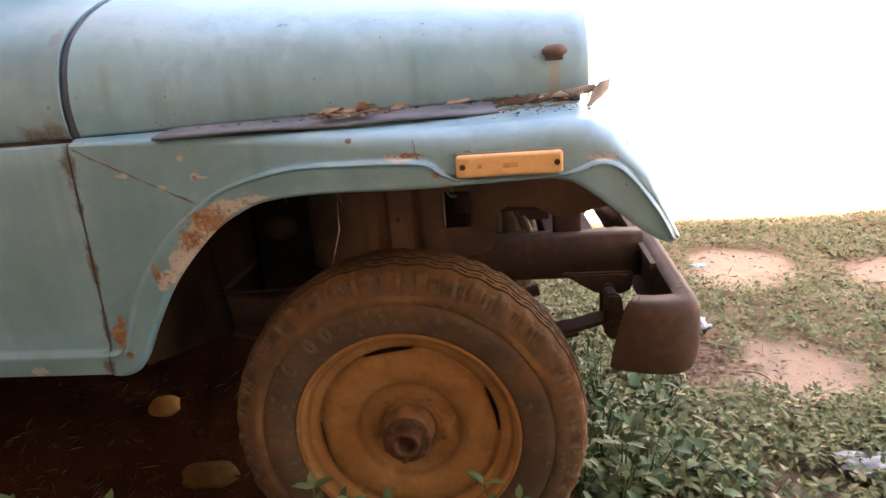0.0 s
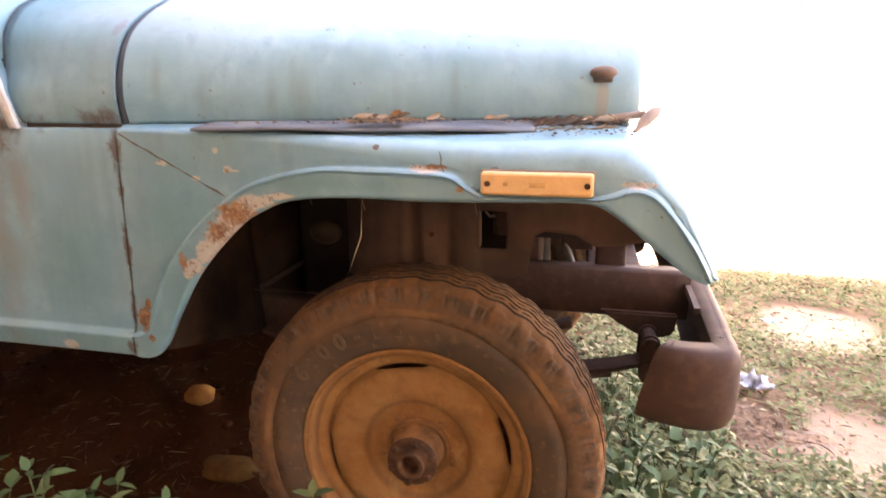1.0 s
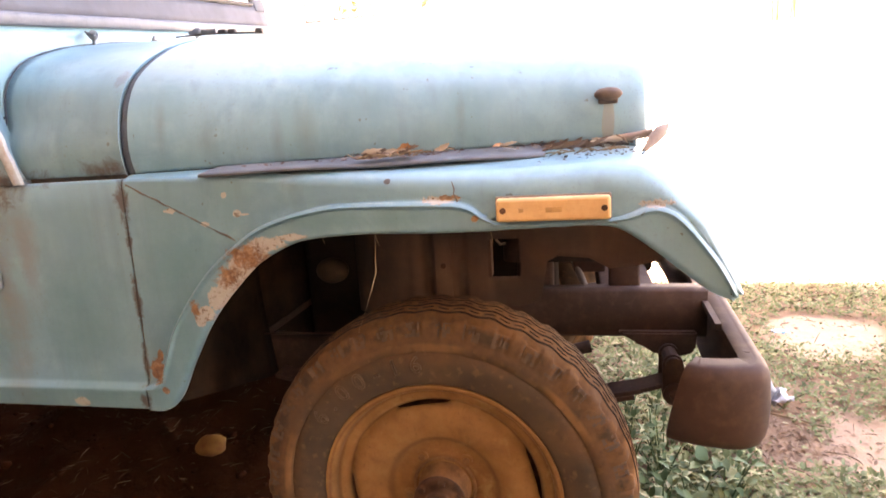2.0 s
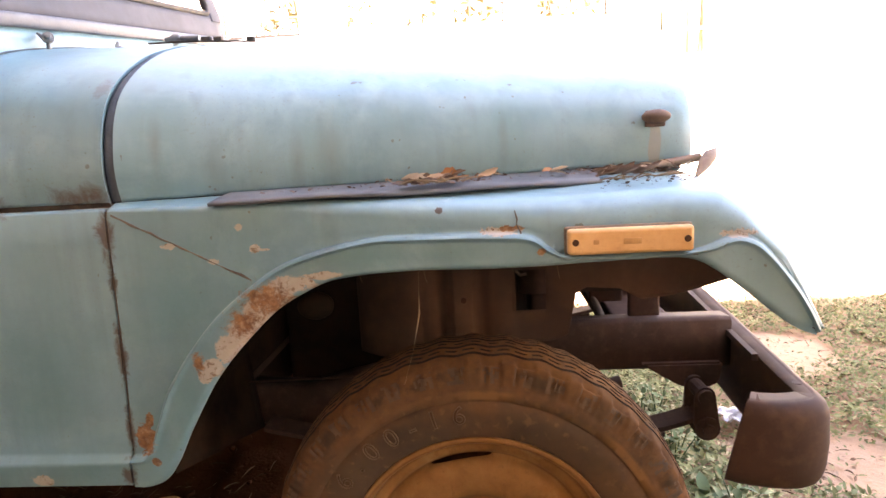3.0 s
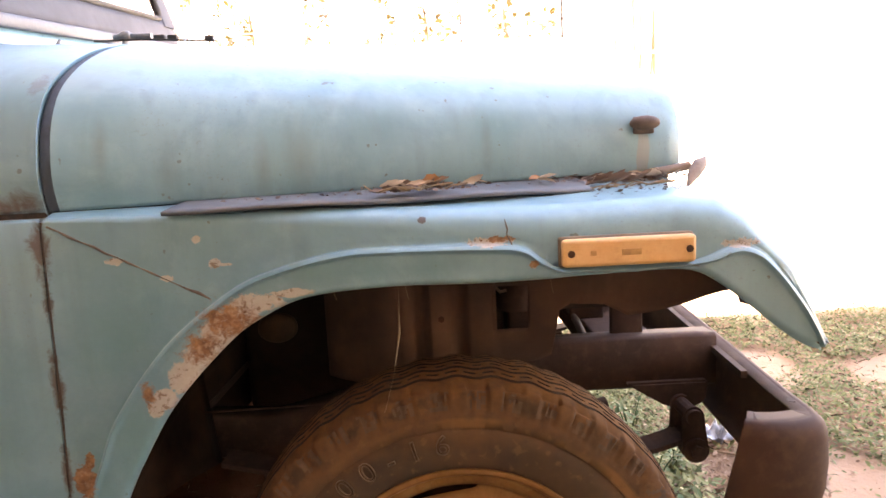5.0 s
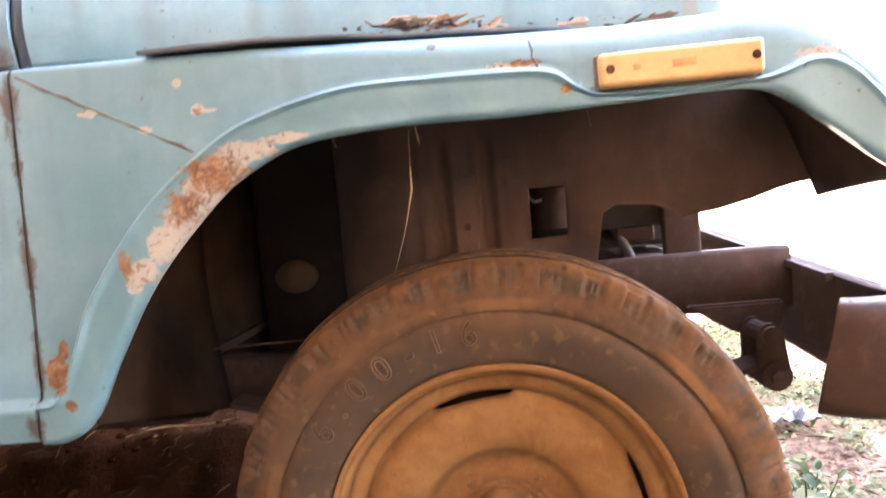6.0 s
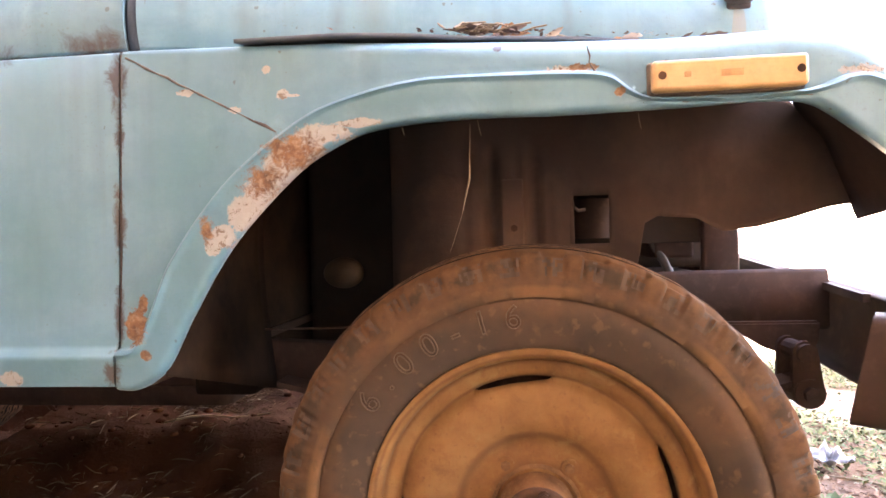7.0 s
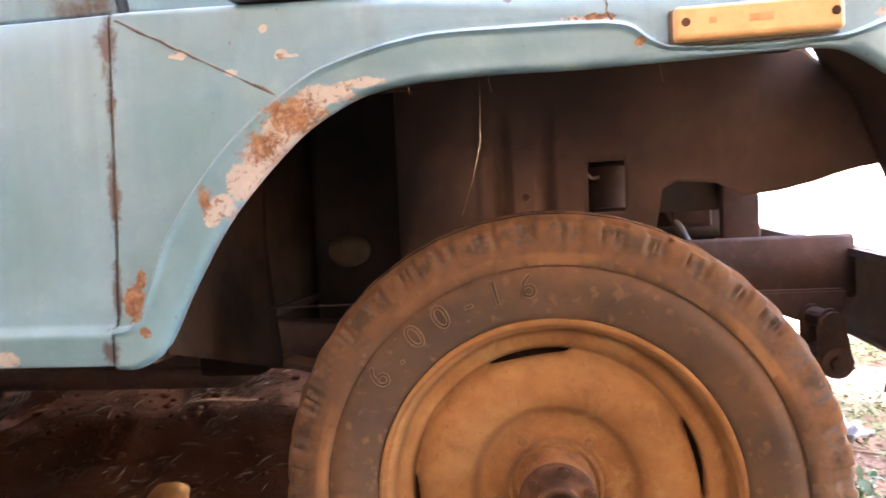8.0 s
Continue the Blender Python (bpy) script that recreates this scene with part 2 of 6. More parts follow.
def make_tyre():
    m = Nodes("dusty_tyre_rubber")
    n1, n2 = m.noise(7.0, 5), m.noise(60.0, 4)
    geo = m.tree.nodes.new("ShaderNodeSeparateXYZ")
    m.put(geo.inputs[0], m.coord)
    xz = m.tree.nodes.new("ShaderNodeCombineXYZ")
    m.put(xz.inputs[0], geo.outputs[0])
    m.put(xz.inputs[2], m.math("SUBTRACT", geo.outputs[2], 0.35))
    r = m.vec("LENGTH", xz.outputs[0], (0, 0, 0))
    patch = m.noise(5.5, 4, 0.6)
    side = m.mix(m.ramp(n1, 0.35, 0.65), (0.062, 0.043, 0.030), (0.098, 0.060, 0.036))
    side = m.mix(m.math("MULTIPLY", m.ramp(patch, 0.42, 0.66), 0.65), side, m.mix(n2, (0.140, 0.078, 0.042), (0.105, 0.062, 0.036)))
    side = m.mix(m.math("MULTIPLY", m.ramp(m.noise(70.0, 3, 0.5), 0.60, 0.70), 0.5), side, (0.17, 0.10, 0.055))
    dusty = m.ramp(m.math("ADD", m.math("MULTIPLY", r, 9.0), m.math("MULTIPLY", patch, 1.6)), 3.10, 3.95)
    tread = m.mix(m.ramp(n2, 0.3, 0.7), (0.178, 0.077, 0.029), (0.104, 0.048, 0.021))
    tread = m.mix(m.math("MULTIPLY", m.ramp(m.noise(14.0, 5, 0.7), 0.50, 0.68), 0.6), tread, (0.085, 0.046, 0.026))
    col = m.mix(m.math("MULTIPLY", dusty, 0.88), side, tread)
    rub = m.math("MULTIPLY", m.ramp(m.math("ABSOLUTE", m.math("SUBTRACT", r, 0.318)), 0.016, 0.006), m.ramp(m.noise(26.0, 4, 0.6), 0.50, 0.60))
    rub = m.math("MULTIPLY", rub, m.ramp(m.math("ABSOLUTE", m.math("SUBTRACT", geo.outputs[1], 0.128)), 0.055, 0.068))
    col = m.mix(m.math("MULTIPLY", rub, 0.75), col, (0.052, 0.036, 0.024))
    ridge = m.math("MULTIPLY", m.ramp(m.math("ABSOLUTE", m.math("SUBTRACT", r, 0.288)), 0.009, 0.004), m.ramp(m.noise(5.0, 3), 0.45, 0.60))
    col = m.mix(m.math("MULTIPLY", ridge, 0.7), col, (0.24, 0.118, 0.048))
    col = m.mix(m.math("MULTIPLY", m.ramp(n2, 0.58, 0.75), 0.4), col, (0.06, 0.04, 0.028))
    m.bump(m.math("ADD", n2, n1), 0.25, 0.001)
    return m.done(col, 0.88, 0.0, 0.12)


def make_wheel_paint():
    """Ochre-dusted wheel paint with rusty rings and stains."""
    m = Nodes("ochre_dusty_wheel_paint")
    n1, n2, n3 = m.noise(6.0, 6, 0.65), m.noise(28.0, 6, 0.7), m.noise(140.0, 4)
    col = m.mix(m.ramp(n1, 0.36, 0.64), (0.300, 0.148, 0.054), (0.215, 0.098, 0.032))
    col = m.mix(m.math("MULTIPLY", m.ramp(n2, 0.5, 0.7), 0.55), col, (0.19, 0.078, 0.028))
    col = m.mix(m.math("MULTIPLY", m.ramp(n2, 0.47, 0.30), 0.35), col, (0.34, 0.195, 0.080))
    col = m.mix(m.math("MULTIPLY", m.ramp(n3, 0.6, 0.72), 0.5), col, (0.16, 0.07, 0.03))
    geo = m.tree.nodes.new("ShaderNodeSeparateXYZ")
    m.put(geo.inputs[0], m.coord)
    xz = m.tree.nodes.new("ShaderNodeCombineXYZ")
    m.put(xz.inputs[0], geo.outputs[0])
    m.put(xz.inputs[2], m.math("SUBTRACT", geo.outputs[2], 0.349))
    r = m.math("ADD", m.vec("LENGTH", xz.outputs[0], (0, 0, 0)), m.math("MULTIPLY", m.math("SUBTRACT", n1, 0.5), 0.014))
    ring = m.any([m.ramp(m.math("ABSOLUTE", m.math("SUBTRACT", r, c)), w, w * 0.2) for c, w in ((0.199, 0.005), (0.1775, 0.003), (0.0585, 0.008), (0.100, 0.008), (0.2095, 0.003))])
    col = m.mix(m.math("MULTIPLY", ring, 0.50), col, (0.12, 0.048, 0.020))
    middle = m.math("MULTIPLY", m.ramp(r, 0.108, 0.070), m.ramp(n2, 0.30, 0.62))
    col = m.mix(m.math("MULTIPLY", middle, 0.45), col, (0.185, 0.075, 0.028))
    stain = m.noise(11.0, 6, 0.75, distortion=1.2)
    col = m.mix(m.math("MULTIPLY", m.ramp(stain, 0.54, 0.62), 0.32), col, (0.15, 0.062, 0.026))
    pale = m.noise(19.0, 5, 0.7, distortion=0.6)
    col = m.mix(m.math("MULTIPLY", m.ramp(pale, 0.58, 0.70), 0.5), col, (0.32, 0.205, 0.085))
    m.bump(m.math("ADD", n2, m.math("MULTIPLY", n3, 0.5)), 0.5, 0.0016)
    return m.done(col, m.mix(n1, (0.7, 0.7, 0.7), (0.9, 0.9, 0.9)), 0.0, 0.2)


def make_arch():
    """Dried mud thrown up by the wheel, on steel coloured dark for shade."""
    m = Nodes("mud_splashed_steel")
    n1, n2, n3 = m.noise(6.0, 5), m.noise(42.0, 5, 0.7), m.noise(14.0, 4, 0.6, (1.0, 1.0, 0.25))
    base = m.mix(n1, (0.055, 0.034, 0.026), (0.090, 0.055, 0.040))
    mud = m.any([m.blob((-0.03, 0.30, 0.70), (0.19, 0.6, 0.14), n1, 0.9, 1.0), m.blob((0.30, 0.30, 0.80), (0.22, 0.6, 0.16), n1, 0.9, 1.0)])
    col = m.mix(m.math("MULTIPLY", mud, 0.9), base, m.mix(n2, (0.27, 0.150, 0.092), (0.17, 0.098, 0.064)))
    col = m.mix(m.math("MULTIPLY", m.ramp(n3, 0.5, 0.72), 0.4), col, (0.085, 0.052, 0.037))
    m.bump(m.math("ADD", n2, n1), 0.45, 0.002)
    return m.done(col, 0.88, 0.0, 0.12)


def make_soil():
    m = Nodes("red_brown_soil")
    n0, n1, n2, n3 = m.noise(0.55, 3), m.noise(2.1, 5), m.noise(16.0, 6, 0.7), m.noise(110.0, 3)
    col = m.mix(m.ramp(n1, 0.38, 0.62), (0.165, 0.100, 0.062), (0.250, 0.160, 0.104))
    sand = m.any([m.blob((1.13, 0.88, 0.0), (0.22, 0.25, 3), n1, 0.6), m.blob((1.33, 1.88, 0.0), (0.28, 0.32, 3), n1, 0.6), m.blob((2.0, 1.7, 0.0), (0.3, 0.25, 3), n1, 0.7)])
    col = m.mix(sand, col, (0.31, 0.205, 0.14))
    # Soil by the jeep is darker red, with shade put into the colour.
    shade_under = m.ramp(m.math("ADD", m.vec("DOT_PRODUCT", m.coord, (1, 0, 0)), m.math("ADD", m.math("MULTIPLY", n1, 0.5), m.math("MULTIPLY", m.math("SUBTRACT", n0, 0.5), 0.9))), 0.62, 0.25)
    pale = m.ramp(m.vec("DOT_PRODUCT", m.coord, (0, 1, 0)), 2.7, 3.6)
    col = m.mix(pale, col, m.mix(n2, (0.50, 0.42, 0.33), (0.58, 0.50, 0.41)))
    col = m.mix(m.math("MULTIPLY", m.ramp(n2, 0.55, 0.75), 0.45), col, (0.085, 0.05, 0.03))
    col = m.mix(m.math("MULTIPLY", m.ramp(n3, 0.55, 0.75), 0.35), col, (0.30, 0.23, 0.17))
    col = m.mix(m.math("MULTIPLY", shade_under, m.ramp(m.vec("DOT_PRODUCT", m.coord, (0, 1, 0)), 3.2, 2.4)), col, m.mix(n2, (0.031, 0.0108, 0.0046), (0.066, 0.0235, 0.0104)))
    m.bump(m.math("ADD", n2, m.math("MULTIPLY", n3, 0.35)), 0.7, 0.012)
    return m.done(col, 0.95, 0.0, 0.03)


def make_leaf(name, a, b, c, rough=0.5, spec=0.18):
    m = Nodes(name)
    col = m.mix(m.ramp(m.island(), 0.0, 0.6), a, b)
    col = m.mix(m.ramp(m.island(), 0.8, 1.0), col, c)
    col = m.mix(m.math("MULTIPLY", m.noise(90.0, 3), 0.35), col, tuple(v * 0.5 for v in a))
    m.put(m.bsdf.inputs["Subsurface Weight"], 0.0)
    m.put(m.bsdf.inputs["Transmission Weight"], 0.0)
    return m.done(col, rough, 0.0, spec)


paint = make_paint()
tyre_mat = make_tyre()
letter_mat = plain("dusty_raised_letters", (0.150, 0.092, 0.054), (0.095, 0.058, 0.034), 60.0, 0.85)
notch_mat = plain("brown_notch_rubber", (0.105, 0.058, 0.033), (0.066, 0.039, 0.024), 40.0, 0.9)
groove_mat = plain("dark_groove_rubber", (0.020, 0.012, 0.008), (0.040, 0.022, 0.012), 40.0, 0.9)
soil = make_soil()
wheel_mat = make_wheel_paint()
hook_mat = plain("dull_tan_steel", (0.30, 0.22, 0.17), (0.20, 0.14, 0.105), 30.0, 0.75)
rod_mat = plain("dull_grey_steel", (0.115, 0.095, 0.085), (0.075, 0.058, 0.048), 30.0, 0.7)
hub_mat = plain("rusty_hub_iron", (0.118, 0.054, 0.027), (0.050, 0.024, 0.014), 30.0, 0.8, 0.0, 0.6, 0.0015, spec=0.15)
barrel_mat = plain("dust_caked_iron", (0.250, 0.125, 0.055), (0.130, 0.062, 0.030), 22.0, 0.85, 0.0, 0.7, 0.0015, c=(0.32, 0.18, 0.085), spec=0.12)
catch_mat = plain("weathered_brown_steel", (0.150, 0.098, 0.070), (0.090, 0.058, 0.044), 40.0, 0.8)
chassis_mat = plain("brown_dusty_chassis_paint", (0.072, 0.039, 0.027), (0.046, 0.025, 0.018), 8.0, 0.75, 0.0, 0.3, 0.0015, c=(0.12, 0.07, 0.045), spec=0.15)
bumper_mat = plain("brown_bumper_paint", (0.082, 0.045, 0.031), (0.058, 0.032, 0.023), 5.0, 0.70, 0.0, 0.3, 0.001, c=(0.14, 0.08, 0.05), spec=0.12)
arch_mat = make_arch()
# Next two are set near black to put the wheel well's shade into colour.
shaded_mud_mat = plain("muddy_panel_dark_for_shade", (0.014, 0.008, 0.006), (0.036, 0.020, 0.012), 7.0, 0.9, 0.0, 0.5, 0.003, c=(0.026, 0.016, 0.010), spec=0.06)
deep_shade_mat = plain("black_brown_shade_tone", (0.024, 0.017, 0.014), (0.042, 0.029, 0.022), 5.0, 0.85, 0.0, 0.5, 0.003, c=(0.050, 0.028, 0.016), spec=0.1)
bar_dark = plain("dark_gap_rubber", (0.025, 0.022, 0.02), (0.045, 0.036, 0.03), 30.0, 0.8)
rubber = plain("grey_rubber_sheet", (0.072, 0.078, 0.086), (0.122, 0.126, 0.132), 14.0, 0.6, 0.0, 0.4, 0.001, c=(0.105, 0.098, 0.092))
weld_dust = plain("dusty_weld_line", (0.070, 0.054, 0.044), (0.160, 0.122, 0.092), 55.0, 0.9)
weld_mat = plain("dark_rust_line", (0.066, 0.048, 0.038), (0.120, 0.082, 0.058), 45.0, 0.9)
filter_mat = plain("dusty_ochre_canister", (0.085, 0.047, 0.023), (0.055, 0.032, 0.017), 20.0, 0.85)
lens_mat = plain("amber_lamp_plastic", (0.72, 0.44, 0.20), (0.62, 0.34, 0.13), 22.0, 0.42, 0.0, 0.1, 0.001, c=(0.5, 0.25, 0.09))
screen_mat = plain("dull_grey_screen_paint", (0.066, 0.068, 0.080), (0.092, 0.094, 0.108), 5.0, 0.7, 0.0, 0.2, 0.002, c=(0.058, 0.056, 0.062), spec=0.12)
strip_mat = plain("grey_joint_rubber", (0.050, 0.068, 0.086), (0.030, 0.040, 0.052), 30.0, 0.7)
frame_mat = plain("grey_frame_steel", (0.076, 0.080, 0.092), (0.108, 0.112, 0.126), 12.0, 0.5, 0.0, 0.2, 0.001, spec=0.3)
zinc = plain("dull_zinc_steel", (0.22, 0.24, 0.25), (0.13, 0.14, 0.15), 40.0, 0.5, 0.6, 0.2, 0.001, c=(0.2, 0.13, 0.08))
dry = make_leaf("dry_leaf", (0.34, 0.23, 0.15), (0.58, 0.47, 0.38), (0.22, 0.13, 0.085), 0.75)
weed = make_leaf("weed_leaf", (0.076, 0.098, 0.036), (0.165, 0.168, 0.064), (0.34, 0.275, 0.16), 0.7)
plant_leaf = make_leaf("broad_weed_leaf", (0.044, 0.076, 0.026), (0.074, 0.112, 0.038), (0.13, 0.145, 0.058), 0.6)
straw_mat = make_leaf("dry_straw", (0.36, 0.27, 0.17), (0.22, 0.15, 0.09), (0.45, 0.38, 0.27), 0.8)
heap_straw = make_leaf("pale_dusty_straw", (0.30, 0.21, 0.135), (0.10, 0.060, 0.036), (0.58, 0.50, 0.40), 0.8, 0.05)
old_straw = make_leaf("grey_brown_straw", (0.14, 0.095, 0.06), (0.08, 0.05, 0.032), (0.24, 0.18, 0.12), 0.85, 0.05)
white_wall = plain("white_lime_wall", (0.80, 0.78, 0.74), (0.72, 0.70, 0.66), 2.5, 0.9, 0.0, 0.3, 0.004, c=(0.6, 0.55, 0.48))
plaster = plain("brown_mud_plaster", (0.30, 0.24, 0.18), (0.22, 0.17, 0.125), 1.5, 0.95, 0.0, 0.4, 0.006)
iron = plain("dark_grille_iron", (0.035, 0.028, 0.024), (0.05, 0.036, 0.028), 20.0, 0.6)
bark = plain("brown_tree_bark", (0.26, 0.185, 0.115), (0.21, 0.145, 0.088), 6.0, 0.9, 0.0, 0.5, 0.01, stretch=(1, 1, 0.2))
gate_iron = plain("brown_gate_paint", (0.22, 0.16, 0.105), (0.17, 0.12, 0.08), 12.0, 0.7)
bracket_mat = plain("purple_grey_steel", (0.092, 0.088, 0.108), (0.062, 0.058, 0.072), 16.0, 0.6, c=(0.11, 0.075, 0.06))
wood = plain("orange_brown_bark", (0.36, 0.22, 0.12), (0.26, 0.15, 0.085), 6.0, 0.85, 0.0, 0.6, 0.01, stretch=(1, 1, 0.2))
stone_mat = plain("brown_stone", (0.150, 0.075, 0.026), (0.080, 0.038, 0.014), 14.0, 0.9, 0.0, 0.5, 0.004, spec=0.05)
pebble_mat = plain("yellow_pebble", (0.27, 0.135, 0.040), (0.20, 0.075, 0.030), 26.0, 0.85, 0.0, 0.4, 0.002, c=(0.24, 0.06, 0.035), spec=0.1)
litter_mat = plain("white_plastic_film", (0.24, 0.25, 0.27), (0.16, 0.14, 0.13), 30.0, 0.35, c=(0.2, 0.25, 0.32))
blue_film = plain("pale_blue_plastic_film", (0.10, 0.26, 0.36), (0.22, 0.38, 0.46), 40.0, 0.4)
grey_fabric = plain("grey_white_fabric", (0.58, 0.57, 0.56), (0.16, 0.155, 0.15), 9.0, 0.9)


# ---- helpers for meshes ----
def stands(ob):
    """Where an object stands in the world."""
    return stands(ob.parent) @ ob.matrix_parent_inverse @ ob.matrix_basis if ob.parent else ob.matrix_basis.copy()


def part(name, data, material, parent, label="", smooth=True, sharp=62):
    """Links a mesh or bmesh as one mesh object under a thing or a part; the mesh is given in the world's metres."""
    if isinstance(data, bmesh.types.BMesh):
        me = bpy.data.meshes.new(name)
        bmesh.ops.recalc_face_normals(data, faces=data.faces)
        data.to_mesh(me)
        data.free()
        data = me
    if smooth:
        data.shade_smooth()
        data.set_sharp_from_angle(angle=radians(sharp))
    if material and not data.materials:
        data.materials.append(material)
    ob = new(name, data)
    if parent:
        ob.parent = parent
        ob.matrix_parent_inverse = stands(parent).inverted()
    return tagged(ob, label)


def thing(name, at, label, category, group="", kind=""):
    ob = new(name)
    ob.matrix_basis = Matrix.Translation(at)
    return tagged(ob, label, category, group, kind)


def mesh(name, verts, faces):
    me = bpy.data.meshes.new(name)
    me.from_pydata([tuple(v) for v in verts], [], faces)
    me.validate()
    return me


def grid(name, rows, wrap_u=False, wrap_v=False):
    """A sheet through rows of points."""
    nu, nv = len(rows), len(rows[0])
    verts = [p for row in rows for p in row]
    faces = []
    for i in range(nu if wrap_u else nu - 1):
        for j in range(nv if wrap_v else nv - 1):
            a, b = (i + 1) % nu, (j + 1) % nv
            faces.append((i * nv + j, a * nv + j, a * nv + b, i * nv + b))
    return mesh(name, verts, faces)


def thick(ob, t, offset=-1.0):
    mod = ob.modifiers.new("thickness", "SOLIDIFY")
    mod.thickness, mod.offset = t, offset
    return ob


def soften(ob, w, segments=2, angle=35):
    mod = ob.modifiers.new("bevel", "BEVEL")
    mod.width, mod.segments, mod.limit_method, mod.angle_limit = w, segments, "ANGLE", radians(angle)
    return ob


def lerp_list(points, n):
    """n points evenly by index along a polyline of tuples."""
    out = []
    for k in range(n):
        f = k * (len(points) - 1) / (n - 1)
        i = min(int(f), len(points) - 2)
        out.append(tuple(a + (b - a) * (f - i) for a, b in zip(points[i], points[i + 1])))
    return out


def spline(points, n):
    """n points along a Catmull-Rom curve through tuples, evenly by index."""
    out = []
    for k in range(n):
        f = k * (len(points) - 1) / (n - 1)
        i = min(int(f), len(points) - 2)
        t = f - i
        p0, p1, p2, p3 = points[max(i - 1, 0)], points[i], points[i + 1], points[min(i + 2, len(points) - 1)]
        out.append(tuple(0.5 * (2 * b + (c - a) * t + (2 * a - 5 * b + 4 * c - d) * t * t + (3 * b - a - 3 * c + d) * t ** 3)
                         for a, b, c, d in zip(p0, p1, p2, p3)))
    return out


def box(x0, x1, y0, y1, z0, z1, bevel=0.0, bm=None, turn=None):
    own = bmesh.new()
    bmesh.ops.create_cube(own, size=1, matrix=Matrix.Translation(((x0 + x1) / 2, (y0 + y1) / 2, (z0 + z1) / 2)) @ Matrix.Diagonal((x1 - x0, y1 - y0, z1 - z0, 1)))
    if bevel:
        bmesh.ops.bevel(own, geom=own.edges[:], offset=bevel, segments=2, affect="EDGES", profile=0.6)
    if turn:
        own.transform(turn)
    return join(bm, own)


def join(bm, own):
    if bm is None:
        return own
    tmp = bpy.data.meshes.new("tmp")
    own.to_mesh(tmp)
    own.free()
    bm.from_mesh(tmp)
    bpy.data.meshes.remove(tmp)
    return bm


def tube(points, radius, sides=10, bm=None, radii=None, cap=True):
    """A round bar along points."""
    own = bmesh.new()
    pts = [Vector(p) for p in points]
    rings = []
    up = Vector((0.3, 0.2, 0.9)).normalized()
    for i, p in enumerate(pts):
        d = (pts[min(i + 1, len(pts) - 1)] - pts[max(i - 1, 0)]).normalized()
        u = d.cross(up)
        if u.length < 0.05:
            u = d.cross(Vector((1, 0, 0)))
        u.normalize()
        v = d.cross(u)
        r = radii[i] if radii else radius
        rings.append([own.verts.new(p + (u * math.cos(a) + v * math.sin(a)) * r) for a in (2 * math.pi * k / sides for k in range(sides))])
    for a, b in zip(rings, rings[1:]):
        for k in range(sides):
            own.faces.new((a[k], a[(k + 1) % sides], b[(k + 1) % sides], b[k]))
    if cap:
        own.faces.new(rings[0][::-1])
        own.faces.new(rings[-1])
    return join(bm, own)


def disc(centre, normal, radius, depth, sides=16, bevel=0.0, bm=None):
    """A short cylinder whose outer face stands at centre + normal * depth."""
    own = bmesh.new()
    bmesh.ops.create_cone(own, cap_ends=True, segments=sides, radius1=radius, radius2=radius, depth=depth)
    if bevel:
        top = [e for e in own.edges if all(v.co.z > 0 for v in e.verts)]
        bmesh.ops.bevel(own, geom=top, offset=bevel, segments=2, affect="EDGES")
    n = Vector(normal).normalized()
    own.transform(Matrix.Translation(Vector(centre) + n * depth / 2) @ n.to_track_quat("Z", "Y").to_matrix().to_4x4())
    return join(bm, own)


def lathe(name, profile, centre, steps=96):
    """Turns a profile of (radius, y) about the axis through centre along y."""
    rows = []
    for k in range(steps):
        a = 2 * math.pi * k / steps
        rows.append([(centre[0] + r * math.cos(a), centre[1] + y, centre[2] + r * math.sin(a)) for r, y in profile])
    return grid(name, rows, wrap_u=True)


def mirrored(me, mid):
    """A copy of a mesh, mirrored in the plane y = mid."""
    out = me.copy()
    out.transform(Matrix.Translation((0, 2 * mid, 0)) @ Matrix.Diagonal((1, -1, 1, 1)))
    out.flip_normals()
    return out


# ---- ground, walls and the far facade ----
def ground_height(x, y):
    rough = max(0.0, min(1.0, (0.1 - x) / 0.3)) if -3 < x and -0.6 < y < 3.2 else 0.0
    h = rough * (0.018 * noise.noise((x * 6, y * 6, 8.0)) + 0.012 * noise.noise((x * 14, y * 14, 6.0)) + 0.008 * noise.noise((x * 31, y * 31, 4.0))) + 0.010 * noise.noise((x * 2.3, y * 2.3, 0.3)) + 0.005 * noise.noise((x * 9, y * 9, 2.0))
    near = 1.0 if -3 < x < 4 and -2 < y < 3.2 else 0.0
    up = max(0.0, min(1.0, (y - 0.15) / 1.0))
    edge = -1.75 - 1.2 * max(0.0, min(1.0, (y - 1.45) / 0.3))
    # The bank runs on unseen to x 0.25 to keep out light from the front.
    bank = 0.22 * up * up * (3 - 2 * up) * max(0.0, min(1.0, (3.2 - y) / 0.6)) * max(0.0, min(1.0, (0.25 - x) / 0.4)) * max(0.0, min(1.0, (x - edge) / 0.3))
    # Unseen rise past y 1.7, added to block light under the jeep.
    ridge = max(0.0, min(1.0, (y - 1.7) / 0.5)) * max(0.0, min(1.0, (3.15 - y) / 0.6)) * max(0.0, min(1.0, (-0.25 - x) / 0.5)) * max(0.0, min(1.0, (x + 2.7) / 0.4))
    bank += 0.55 * ridge * ridge * (3 - 2 * ridge)
    wheel = math.exp(-((x / 0.22) ** 2 + ((y - 0.135) / 0.16) ** 2))
    return (h * near) * (1 - wheel) + bank + 0.03 * bank / 0.22 * noise.noise((x * 4, y * 4, 5.0))


